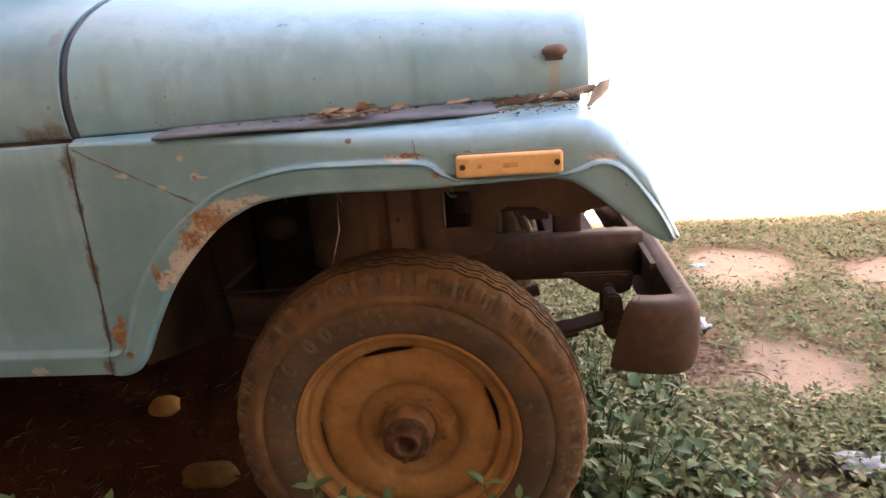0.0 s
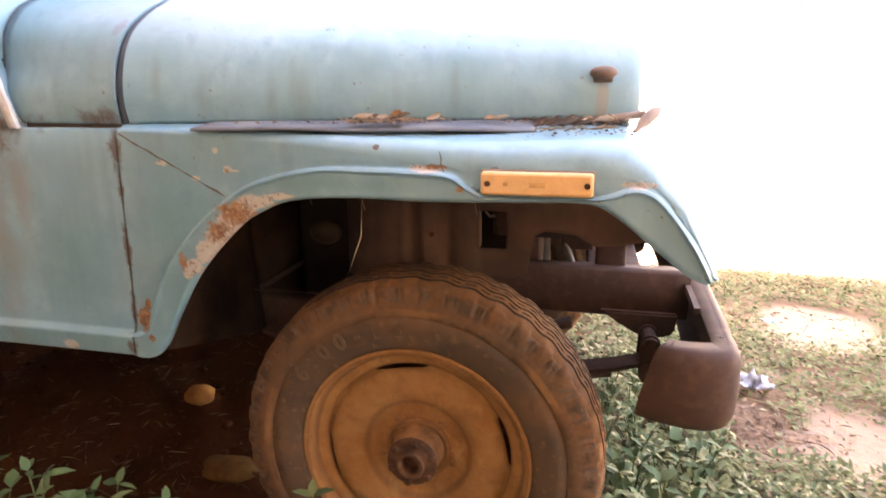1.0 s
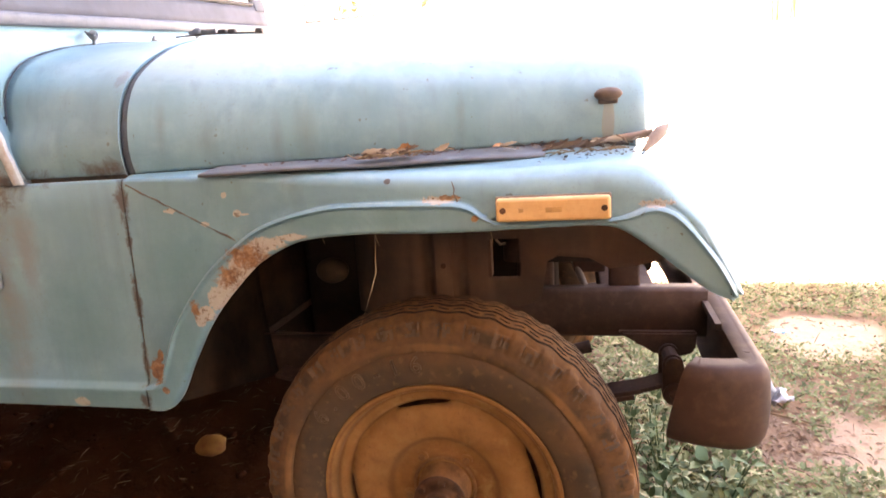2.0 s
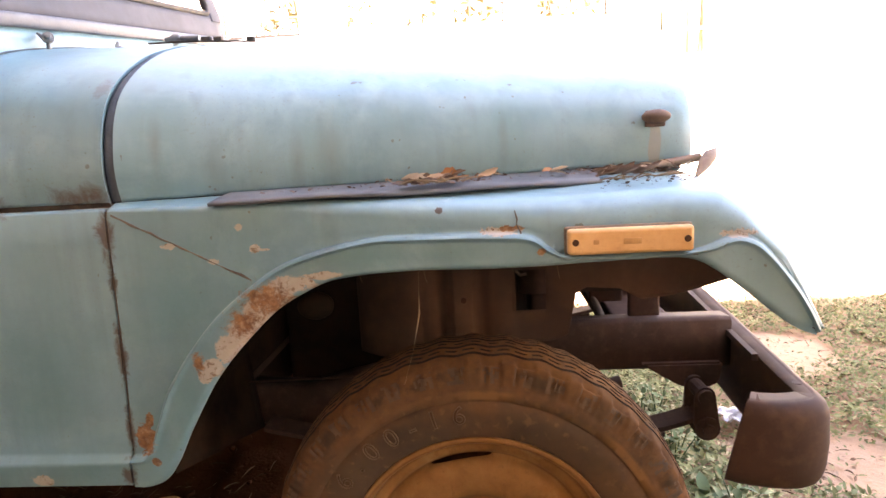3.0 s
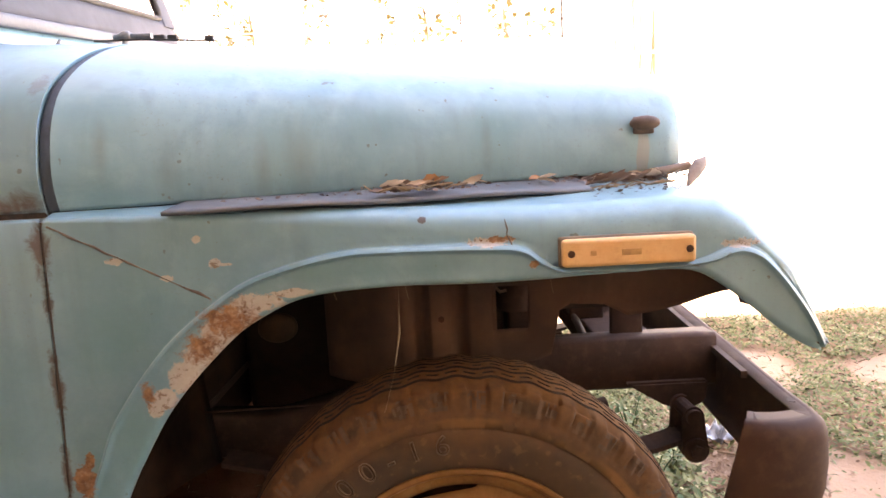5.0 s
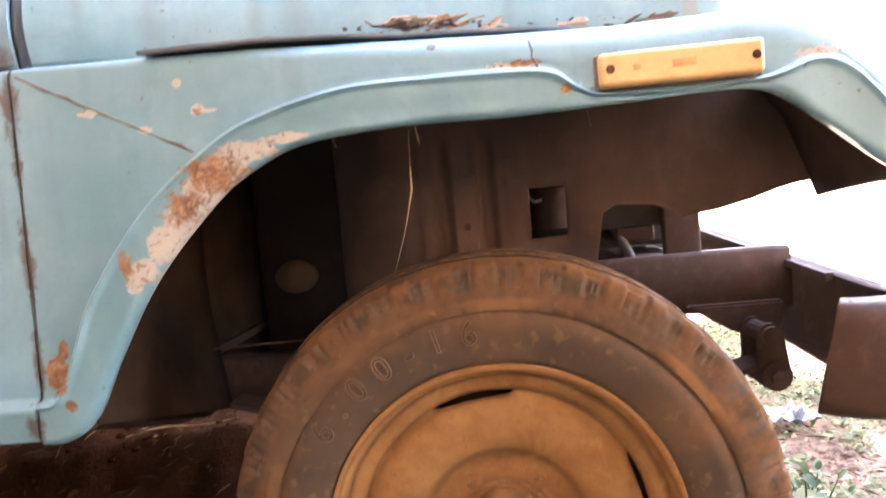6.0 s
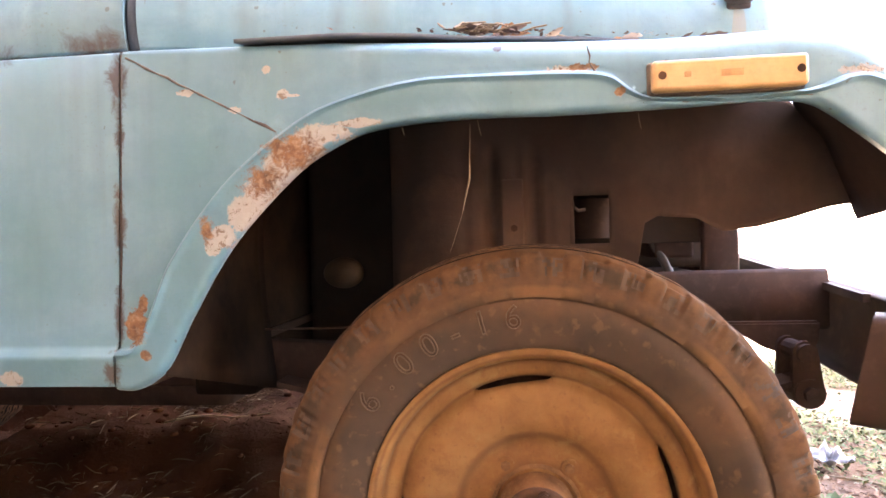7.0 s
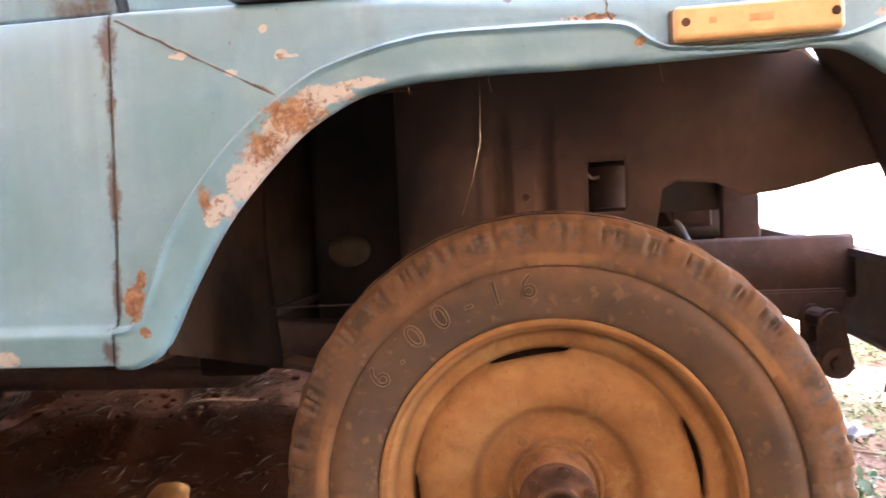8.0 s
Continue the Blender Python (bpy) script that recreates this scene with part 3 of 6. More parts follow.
def build_ground():
    def axis(lo, hi, step):
        mid = list(np.arange(lo, hi + 1e-6, step))
        return [lo - d for d in (600, 250, 100, 40, 15, 6, 2.5, 1)] + mid + [hi + d for d in (1, 2.5, 6, 15, 40, 100, 250, 600)]
    xs, ys = axis(-2.6, 3.4, 0.025), axis(-1.3, 3.2, 0.025)
    rows = [[(x, y, ground_height(x, y)) for y in ys] for x in xs]
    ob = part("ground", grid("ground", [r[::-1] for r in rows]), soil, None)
    return tagged(ob, "red-brown soil with sandy bare patches and leaf litter", "ground", kind="structure")


build_ground()

# unseen walls and slab, added to shade the yard and darken the jeep's rear
bm = box(-0.1, 8.0, -3.5, -3.2, -0.1, 6.15)
box(-3.3, 0.15, -1.65, -1.35, -0.1, 10.0, bm=bm)
box(0.15, 0.45, -3.2, -1.35, -0.1, 10.0, bm=bm)
shield = part("wall_south", bm, plaster, None, smooth=False)
tagged(shield, "plain brown unseen wall, added to shade the yard", "wall", kind="structure")
sky_block = part("ceiling", box(-3.3, 8.0, -3.5, -0.62, 3.26, 3.40), plaster, None, smooth=False)
tagged(sky_block, "plain brown slab overhead, unseen and added to block sky light", "ceiling", kind="structure")
shield = part("wall_west", box(-3.3, -2.75, -1.35, 3.0, -0.1, 9.5), plaster, None, smooth=False)
tagged(shield, "plain brown unseen wall, added to darken the rear of the jeep", "wall", kind="structure")


def build_far_wall():
    """The sunlit white wall across the yard, with barred openings between pillars."""
    y0, y1 = 6.0, 6.3
    bm = box(-9.0, 2.0, y0, y1, -0.1, 2.22)
    box(-9.0, 2.0, y0, y1, 3.35, 3.9, bm=bm)
    box(2.0, 9.0, 5.84, 6.0, -0.1, 1.74, bm=bm)
    holes = [(-2.75, -2.50), (-2.40, -1.87), (-1.40, -1.06), (-0.90, -0.36), (-0.20, 0.35), (0.62, 1.45)]
    edges = [-9.0] + [v for h in holes for v in h] + [2.0]
    for a, b in zip(edges[0::2], edges[1::2]):
        box(a, b, y0, y1, 2.22, 3.35, bm=bm)
    wall = tagged(part("wall_north", bm, white_wall, None, smooth=False), "sunlit white compound wall with barred openings", "wall", kind="structure")
    for a, b in holes:
        g = box(a, b, y0 + 0.10, y0 + 0.125, 2.24, 2.265)
        box(a, b, y0 + 0.10, y0 + 0.125, 2.43, 2.45, bm=g)
        box(a, b, y0 + 0.10, y0 + 0.125, 2.85, 2.87, bm=g)
        n = max(2, round((b - a) / 0.16))
        for k in range(n + 1):
            x = a + 0.012 + (b - a - 0.024) * k / n
            box(x - 0.007, x + 0.007, y0 + 0.105, y0 + 0.12, 2.225, 3.345, bm=g)
        for k in range(n):
            cx, r = a + (b - a) * (k + 0.5) / n, 0.055
            ring = [(cx + r * (1 - t / 26) * math.cos(t * 0.55), y0 + 0.11, 2.345 + r * (1 - t / 26) * math.sin(t * 0.55)) for t in range(18)]
            tube(ring, 0.006, 6, bm=g)
        part("window_grille", g, iron, wall, "dark wrought-iron grille with scrolls", smooth=False)
    return wall


build_far_wall()


# ---- the jeep ----
MID = 0.73
jeep = thing("jeep", (0, MID, 0), "old faded pale-blue off-road jeep with rusty fender parked on soil", "jeep")


def hood_y(x):
    return 0.022 + 0.226 * (x + 0.49)


REAR_SEC = [(0.953, 0.0), (0.98, -0.006), (1.01, -0.006), (1.05, 0.003), (1.08, 0.017), (1.105, 0.036), (1.13, 0.068), (1.156, 0.115), (1.184, 0.19), (1.213, 0.32), (1.236, 0.52), (1.243, 0.71)]
FRONT_SEC = [(0.960, 0.0), (0.985, -0.004), (1.01, -0.004), (1.038, 0.004), (1.062, 0.018), (1.082, 0.038), (1.10, 0.070), (1.119, 0.120), (1.142, 0.19), (1.166, 0.29), (1.185, 0.42), (1.192, 0.515)]


def hood_section(x, f, inset=0.0):
    """Points across the bonnet at x; f runs from 0 at the rear to 1 at the front."""
    sec = [(a[0] * (1 - f) + b[0] * f, a[1] * (1 - f) + b[1] * f) for a, b in zip(REAR_SEC, FRONT_SEC)]
    sec = spline(sec, 40)
    y0 = hood_y(x) + inset
    half = [(x, y0 + d * (MID - y0) / sec[-1][1] if d > 0 else y0 + d, z - inset * 0.7) for z, d in sec]
    half = [(px, y0 + (sec[k][1] if sec[k][1] < 0.3 else 0.3 + (sec[k][1] - 0.3) * (MID - y0 - 0.3) / (sec[-1][1] - 0.3)), pz) for k, (px, _, pz) in enumerate(half)]
    return half + [(px, 2 * MID - py, pz) for px, py, pz in half[-2::-1]]


def build_hood():
    rows = []
    for k in range(36):
        f = k / 35
        x = -0.484 + f * (0.363 + 0.484)
        rows.append(hood_section(x, f))
    # the nose edge rolls inward
    rows += [hood_section(0.368, 1.0, 0.006), hood_section(0.367, 1.0, 0.016)]
    rows.insert(0, hood_section(-0.485, 0.0, 0.007))
    hood = thick(part("hood", grid("hood", rows), paint, jeep, "faded pale-blue hood with green and brown stains"), 0.002)
    # catch on the flank near the front: rubber pad on a stud
    x, y, z = 0.303, hood_y(0.303) - 0.006, 1.033
    bm = bmesh.new()
    bmesh.ops.create_uvsphere(bm, u_segments=20, v_segments=12, radius=1)
    bm.transform(Matrix.Translation((x, y - 0.006, z)) @ Matrix.Diagonal((0.023, 0.014, 0.011, 1)))
    part("hood_catch", bm, catch_mat, hood, "rusty brown hood catch pad")
    part("catch_plate", box(x - 0.016, x + 0.016, y - 0.003, y + 0.004, z - 0.016, z + 0.010, 0.003), catch_mat, hood)
    # bracket below the nose that sticks out past the front edge
    bm = tube([(0.315, 0.190, 0.958), (0.345, 0.198, 0.961), (0.375, 0.198, 0.966)], 0.007, 8)
    horn = [(0.356, 0.158, 0.938), (0.374, 0.178, 0.955), (0.388, 0.191, 0.968), (0.400, 0.199, 0.978)]
    tube(horn, 0.007, 8, bm=bm, radii=[0.003, 0.010, 0.011, 0.002])
    part("front_hook", bm, hook_mat, hood, "rusty hook at the hood front")
    return hood


build_hood()


COWL_SEC = [(0.953, 0.0), (0.98, -0.004), (1.01, -0.002), (1.044, 0.012), (1.074, 0.017), (1.105, 0.024), (1.135, 0.043), (1.162, 0.075), (1.184, 0.13), (1.206, 0.22), (1.235, 0.42), (1.255, 0.71)]


def cowl_section(x):
    """Points across the cowl, which rises from the hood to the windscreen."""
    f = max(0.0, min(1.0, (x + 0.735) / 0.235)) ** 0.8
    sec = spline([(a[0] * (1 - f) + b[0] * f, a[1] * (1 - f) + b[1] * f) for a, b in zip(COWL_SEC, REAR_SEC)], 40)
    y0 = 0.024
    half = [(x, y0 + (d if d < 0.3 else 0.3 + (d - 0.3) * (MID - y0 - 0.3) / (sec[-1][1] - 0.3)), z) for z, d in sec]
    return half + [(px, 2 * MID - py, pz) for px, py, pz in half[-2::-1]]


def build_cowl():
    rows = []
    for k in range(16):
        x = -0.734 + k / 15 * (0.734 - 0.500)
        rows.append([(px, py - 0.003, pz) for px, py, pz in cowl_section(x)])
    rows.append([(-0.4995, py + (0.004 if py < MID else -0.004), pz - 0.006) for _, py, pz in hood_section(-0.49, 0.0)])
    cowl = thick(part("cowl", grid("cowl", rows), paint, jeep, "faded pale-blue cowl behind the hood"), 0.002)
    # dark rubber strip in the joint between cowl and hood
    strip = []
    for x, d in ((-0.503, 0.008), (-0.4960, 0.0020), (-0.4880, 0.0020), (-0.482, 0.006)):
        strip.append([(x, py + (d if py < MID else -d), pz - d * 0.7) for _, py, pz in hood_section(-0.49, 0.0)])
    thick(part("joint_strip", grid("joint_strip", strip), strip_mat, cowl, "black rubber joint strip"), 0.002)
    # rolled bead where the cowl meets the windscreen panel
    bead = [(-0.736, py - 0.003, pz + 0.001) for _, py, pz in cowl_section(-0.735)][::2]
    part("bead", tube(bead, 0.0014, 6), strip_mat, cowl)
    return cowl


cowl = build_cowl()

# The fender is lofted between curves that run from the foot behind the wheel (0) over the crown to the nose (24).
OPENING = [(0, -0.5085, 0.533), (0.4, -0.487, 0.533), (0.8, -0.462, 0.544), (1.2, -0.445, 0.565), (2, -0.418, 0.616), (4, -0.361, 0.705), (6, -0.283, 0.785), (7, -0.240, 0.814), (8, -0.186, 0.836), (10, -0.080, 0.845),
           (12, 0.035, 0.844), (15, 0.160, 0.846), (17, 0.283, 0.848), (18, 0.320, 0.836), (22, 0.425, 0.753), (24, 0.461, 0.735)]
BEAD = [(0, -0.5070, 0.576), (0.4, -0.492, 0.577), (0.8, -0.480, 0.583), (1.2, -0.471, 0.596), (2, -0.456, 0.630), (3, -0.432, 0.684), (5, -0.361, 0.775), (7, -0.283, 0.837), (8, -0.235, 0.862), (10, -0.130, 0.886), (11, -0.040, 0.887),
        (12, 0.040, 0.885), (13, 0.085, 0.880), (14, 0.112, 0.862), (15, 0.142, 0.852), (17, 0.292, 0.853), (19, 0.352, 0.867), (20, 0.384, 0.854), (22, 0.432, 0.795), (24, 0.464, 0.739)]
FLAT_EDGE = [(0, -0.5055, 0.587), (1.2, -0.5040, 0.610), (3, -0.499, 0.700), (7, -0.493, 0.941), (9, -0.240, 0.928), (12, 0.035, 0.902), (15, 0.150, 0.893), (17, 0.290, 0.893), (19, 0.353, 0.882), (21, 0.414, 0.835), (24, 0.468, 0.740)]
OUTLINE = [(0, -0.5055, 0.587), (1.2, -0.5040, 0.610), (3, -0.499, 0.700), (7, -0.493, 0.945), (9, -0.240, 0.942), (12, 0.035, 0.933), (15, 0.150, 0.931), (17, 0.297, 0.934), (18, 0.344, 0.928), (19, 0.377, 0.908), (21, 0.430, 0.845), (24, 0.476, 0.738)]
SHOULDER_DEPTH = [(0, 0.001), (6, 0.001), (8, 0.008), (12, 0.042), (16, 0.052), (19, 0.048), (24, 0.033)]


def along(knots, f, smooth=True):
    """The values of a curve at f, between knots of (f, values...)."""
    i = 0
    while i < len(knots) - 2 and f > knots[i + 1][0]:
        i += 1
    p1, p2 = knots[i], knots[i + 1]
    p0, p3 = knots[max(i - 1, 0)], knots[min(i + 2, len(knots) - 1)]
    h = p2[0] - p1[0]
    t = (f - p1[0]) / h
    if not smooth:
        return [a + (b - a) * t for a, b in zip(p1[1:], p2[1:])]
    out = []
    for c in range(1, len(p1)):
        m1, m2 = (p2[c] - p0[c]) / (p2[0] - p0[0]), (p3[c] - p1[c]) / (p3[0] - p1[0])
        out.append((2 * t ** 3 - 3 * t * t + 1) * p1[c] + (t ** 3 - 2 * t * t + t) * h * m1 + (3 * t * t - 2 * t ** 3) * p2[c] + (t ** 3 - t * t) * h * m2)
    return out


INNER_EDGE = []     # where the fender's crown meets the inner apron


def build_fender():
    rows = []
    for f in [k * 0.08 for k in range(25)] + [2 + 22 * k / 136 for k in range(137)]:
        (ax, az), (bx, bz) = along(OPENING, f), along(BEAD, f)
        (tx, tz), (ox, oz), (dep,) = along(FLAT_EDGE, f, False), along(OUTLINE, f, False), along(SHOULDER_DEPTH, f, False)
        step = 0.009 * min(1.0, math.hypot(ax - bx, az - bz) / 0.02) * (1.0 - 0.5 * max(0.0, min(1.0, f - 18)))
        a, b, t, o = Vector((ax, az)), Vector((bx, bz)), Vector((tx, tz)), Vector((ox, oz))
        out = (b - a).normalized() if (b - a).length > 1e-4 else Vector((0, 1))
        wob = 0.0018 * noise.noise((ax * 14, az * 14, 1.0)) + 0.0009 * noise.noise((ax * 40, az * 40, 5.0))
        row = []

        def add(p, y):
            row.append((p.x, y, p.y))
        add(a + out * 0.010, 0.016)
        add(a - out * 0.000, 0.010)
        add(a - out * 0.002, -0.002)
        add(a + out * 0.001, -step + 0.001 + wob)
        add(a + out * 0.005, -step + wob)
        wide = (b - a).length
        inner = min(0.008, wide * 0.3)
        add(a + out * inner, -step + wob)
        for u in (0.4, 0.6):
            add(a.lerp(b, u), -step + wob * 1.4)
        add(b - out * min(0.0095, wide * 0.35), -step + wob)
        add(b - out * min(0.0065, wide * 0.25), -step + wob)
        add(b - out * 0.0038, -step - 0.0016 + wob)
        add(b - out * 0.0012, -step - 0.0046 + wob)
        add(b + out * 0.0006, -step - 0.0036 + wob)
        add(b + out * 0.0022, -step * 0.8 + wob)
        add(b + out * 0.0036, -step * 0.12)
        add(b + out * 0.0070, 0.0)
        base = b + out * 0.008
        for u in (0.25, 0.5, 0.75, 1.0):
            add(base.lerp(t, u), 0.0 + 0.0015 * noise.noise((ax * 6, u * 3, 4.0)))
        for q in range(1, 9):
            w = q / 8 * math.pi / 2
            add(t + (o - t) * math.sin(w), dep * (1 - math.cos(w)))
        if f < 7:
            for q in range(1, 9):
                add(o, 0.001 + 0.0022 * q)
        else:
            nose = max(0.0, min(1.0, (f - 16.5) / 3.0))
            iy = hood_y(ox) * (1 - nose) + 0.303 * nose
            iy = max(iy, dep + 0.012)
            for q in range(1, 9):
                u = q / 8
                sweep = 0.034 * nose * math.sin(u * math.pi / 2)
                rise = (0.951 - oz) * u * (1 - nose) + 0.004 * nose * math.sin(u * math.pi)
                drop = -0.020 * nose * u * max(0.0, min(1.0, (f - 21) / 3))
                row.append((ox + sweep, dep + (iy - dep) * u, oz + rise + drop))
        rows.append(row)
        if f >= 15:
            INNER_EDGE.append((row[-1][0], row[-1][2]))
    me = grid("fender", rows)
    fender = thick(part("fender", me, paint, jeep, "dented pale-blue fender with rust round the wheel opening"), 0.0018, 1.0)
    me.materials.append(arch_mat)
    fender.modifiers["thickness"].material_offset = 1
    # weld line that runs from the joint to the wheel opening
    pts = [(-0.488 + (0.488 - 0.300) * k / 14, -0.0012, 0.937 - (0.937 - 0.838) * k / 14 + 0.0025 * noise.noise((k * 0.9, 0, 0))) for k in range(15)]
    part("weld_line", tube(pts, 0.0021, 6, radii=[0.0009 + 0.0018 * rng.random() for _ in pts]), weld_dust, fender, "dusty brown weld line across the fender")
    crack = [(0.066, -0.0008, 0.918), (0.067, -0.0010, 0.913), (0.069, -0.0010, 0.906), (0.068, -0.0012, 0.899), (0.073, -0.004, 0.889), (0.074, -0.011, 0.882)]
    # short cracks in the filler along the lip of the wheel opening
    for f0, f1, lift in ((7.35, 7.75, 0.010), (7.7, 8.15, 0.006), (8.05, 8.2, 0.014), (8.35, 9.0, 0.005), (9.1, 9.6, 0.006), (12.4, 12.55, 0.010)):
        line = []
        for k in range(7):
            ax, az = along(OPENING, f0 + (f1 - f0) * k / 6)
            line.append((ax, -0.0098 + 0.0018 * noise.noise((ax * 14, az * 14, 1.0)), az + lift + 0.005 * noise.noise((k * 0.8, f0, 2.0))))
        part("crack", tube(line, 0.0008, 5, radii=[0.0003, 0.0008, 0.0011, 0.0008, 0.0010, 0.0007, 0.0003]), weld_mat, fender)
    part("crack", tube([(-0.006, -0.0006, 0.903), (0.008, -0.0008, 0.9015), (0.020, -0.0008, 0.902), (0.032, -0.0010, 0.900)], 0.0006, 5, radii=[0.0002, 0.0007, 0.0005, 0.0002]), weld_mat, fender)
    part("crack", tube(crack, 0.0010, 5, radii=[0.0005, 0.0009, 0.0012, 0.0010, 0.0012, 0.0004]), weld_mat, fender)
    return fender


fender = build_fender()


def flap_edge(x):
    """Where the sheet's outer edge lies."""
    return -0.010 + 0.115 * max(0.0, (x + 0.345) / 0.545 - 0.05) ** 1.5


def build_flap():
    """The torn rubber sheet in the gap between fender and hood."""
    rows = []
    n = 60
    for k in range(n):
        f = k / (n - 1)
        x = -0.345 + f * 0.545
        yo = -0.010 + 0.115 * max(0, f - 0.05) ** 1.5 + 0.002 * noise.noise((x * 20, 0, 0))
        yi = hood_y(x) + 0.012
        yo = min(yo, yi - 0.02)
        row = []
        for q in range(7):
            u = q / 6
            sag = 0.0012 * math.sin(x * 24) * (1 - u)
            row.append((x + (0.006 * u if k == 0 else 0), yo + (yi - yo) * u, 0.9475 + 0.006 * u + sag - 0.003 * (1 - u) ** 3 - 0.006 * max(0.0, f - 0.3) * (1 - u)))
        rows.append(row)
    return thick(part("rubber_flap", grid("flap", rows), rubber, jeep, "torn grey rubber sheet in the gap under the hood"), 0.0045, 1.0)


build_flap()


worn_mat = plain("worn_brown_plastic", (0.42, 0.22, 0.08), (0.55, 0.30, 0.10), 90.0, 0.6)


def build_marker_lamp():
    y = -0.001
    base = part("marker_lamp", box(0.130, 0.295, y - 0.008, y + 0.004, 0.855, 0.893, 0.004), plain("lamp_base_grey", (0.2, 0.13, 0.08), (0.13, 0.09, 0.06), 30), jeep, "amber side marker lamp")
    soften(part("lens", box(0.132, 0.293, y - 0.022, y - 0.006, 0.857, 0.891, 0.0), lens_mat, base, "faded amber plastic lens"), 0.005, 3)
    for x in (0.142, 0.284):
        part("screw", disc((x, y - 0.0215, 0.874), (0, -1, 0), 0.0045, 0.002, 12, 0.0008), hub_mat, base, "rusty screw")
    # two worn marks on the lens that cannot be read
    part("worn_mark", box(0.203, 0.226, y - 0.0226, y - 0.0218, 0.870, 0.8775, 0.0003), worn_mat, base)
    part("worn_mark", box(0.165, 0.172, y - 0.0226, y - 0.0218, 0.871, 0.877, 0.0003), worn_mat, base)


build_marker_lamp()


def side_rows(xs, z_top, y=0.0):
    """A body side with the proud sill along its lower edge; xs gives the x at the top and at the bottom of each column."""
    rows = []
    for x1, x0 in xs:
        prof = [(z_top + 0.001, y + 0.022), (z_top + 0.001, y + 0.004), (z_top - 0.003, y)]
        prof += [(z_top - 0.003 + (0.588 - z_top) * k / 8, y) for k in range(1, 9)]
        prof += [(0.5825, y - 0.0010), (0.5800, y - 0.0024), (0.5735, y - 0.0096), (0.571, y - 0.0112), (0.567, y - 0.0108), (0.545, y - 0.010), (0.535, y - 0.008), (0.532, y + 0.004), (0.532, y + 0.030)]
        rows.append([(x0 + (x1 - x0) * max(0.0, min(1.0, (z - 0.532) / (0.945 - 0.532))), yy + 0.001 * noise.noise((x0 * 5, z * 5, 9)), z) for z, yy in prof])
    return rows


def build_cowl_side():
    frayed = [(-0.736, py - 0.003, pz) for _, py, pz in cowl_section(-0.735)[:14]]
    xs = [(-0.4975 - 0.3225 * k / 14, -0.5120 - 0.328 * k / 14) for k in (0, 0.08, *range(1, 14), 13.92, 14)]
    rows = side_rows(xs, 0.945)
    rows.insert(0, [(x, 0.018, z) for x, _, z in rows[0]])
    side = thick(part("cowl_side", grid("cowl_side", rows), paint, jeep, "pale-blue cowl side panel with rust and brown stains"), 0.002)
    # dark backing in the joint and rust along it
    bm = box(-0.540, -0.480, 0.010, 0.014, 0.535, 0.94)
    part("joint_backing", bm, bar_dark, side)
    pts = [(-0.4960 - 0.0140 * (0.942 - z) / 0.41, 0.0025 + 0.001 * rng.random(), z) for z in np.linspace(0.942, 0.54, 30)]
    part("joint_seal", tube(pts, 0.0022, 6, radii=[0.0014 + 0.0010 * rng.random() for _ in pts]), weld_mat, side, "dark rusty joint")
    # pillar base that rises beside the cowl to the windscreen
    front = [(-0.706, 0.945), (-0.719, 0.99), (-0.735, 1.04), (-0.749, 1.085), (-0.757, 1.127)]
    back = [(-0.822, 0.945), (-0.823, 0.99), (-0.824, 1.04), (-0.826, 1.085), (-0.828, 1.127)]
    rows = []
    for (fx, z), (bx, _) in zip(spline(front, 12), spline(back, 12)):
        rows.append([(bx, 0.030, z), (bx, 0.003, z), (bx + 0.003, 0.0, z), ((fx + bx) / 2, 0.0, z), (fx - 0.004, 0.0, z), (fx, 0.004, z), (fx + 0.004, 0.03, z)])
    thick(part("pillar_base", grid("pillar_base", rows), paint, side, "stained cream and rust pillar base"), 0.002)
    rows = []
    for k, (fx, z) in enumerate(spline(front, 24)):
        w = 0.012 + 0.004 * noise.noise((k * 0.35, 0, 2.0))
        rows.append([(fx - 0.003, -0.001, z), (fx, -0.0035, z), (fx + w * 0.5, -0.0025, z), (fx + w, -0.001, z), (fx + w + 0.001, 0.004, z)])
    thick(part("pillar_flange", grid("pillar_flange", rows), white_paint, side, "worn pale flange with rusty edges"), 0.002)
    # frayed sealing strip between the cowl and the screen panel
    bm = None
    for _ in range(34):
        p = frayed[rng.randrange(len(frayed))]
        a = rng.uniform(0, 6.28)
        bm = tube([p, (p[0] - 0.004 + 0.004 * math.cos(a), p[1] - 0.003, p[2] + 0.004 * math.sin(a)), (p[0] - 0.010 + 0.006 * math.cos(a), p[1] - 0.004, p[2] + 0.008 * math.sin(a))], 0.0006, 4, bm=bm)
    part("frayed_strip", bm, strip_mat, side, "frayed grey sealing strip")
    return side


white_paint = plain("worn_pale_paint", (0.50, 0.50, 0.47), (0.40, 0.37, 0.32), 18.0, 0.6, 0.0, 0.2, 0.001, c=(0.3, 0.16, 0.08))
build_cowl_side()


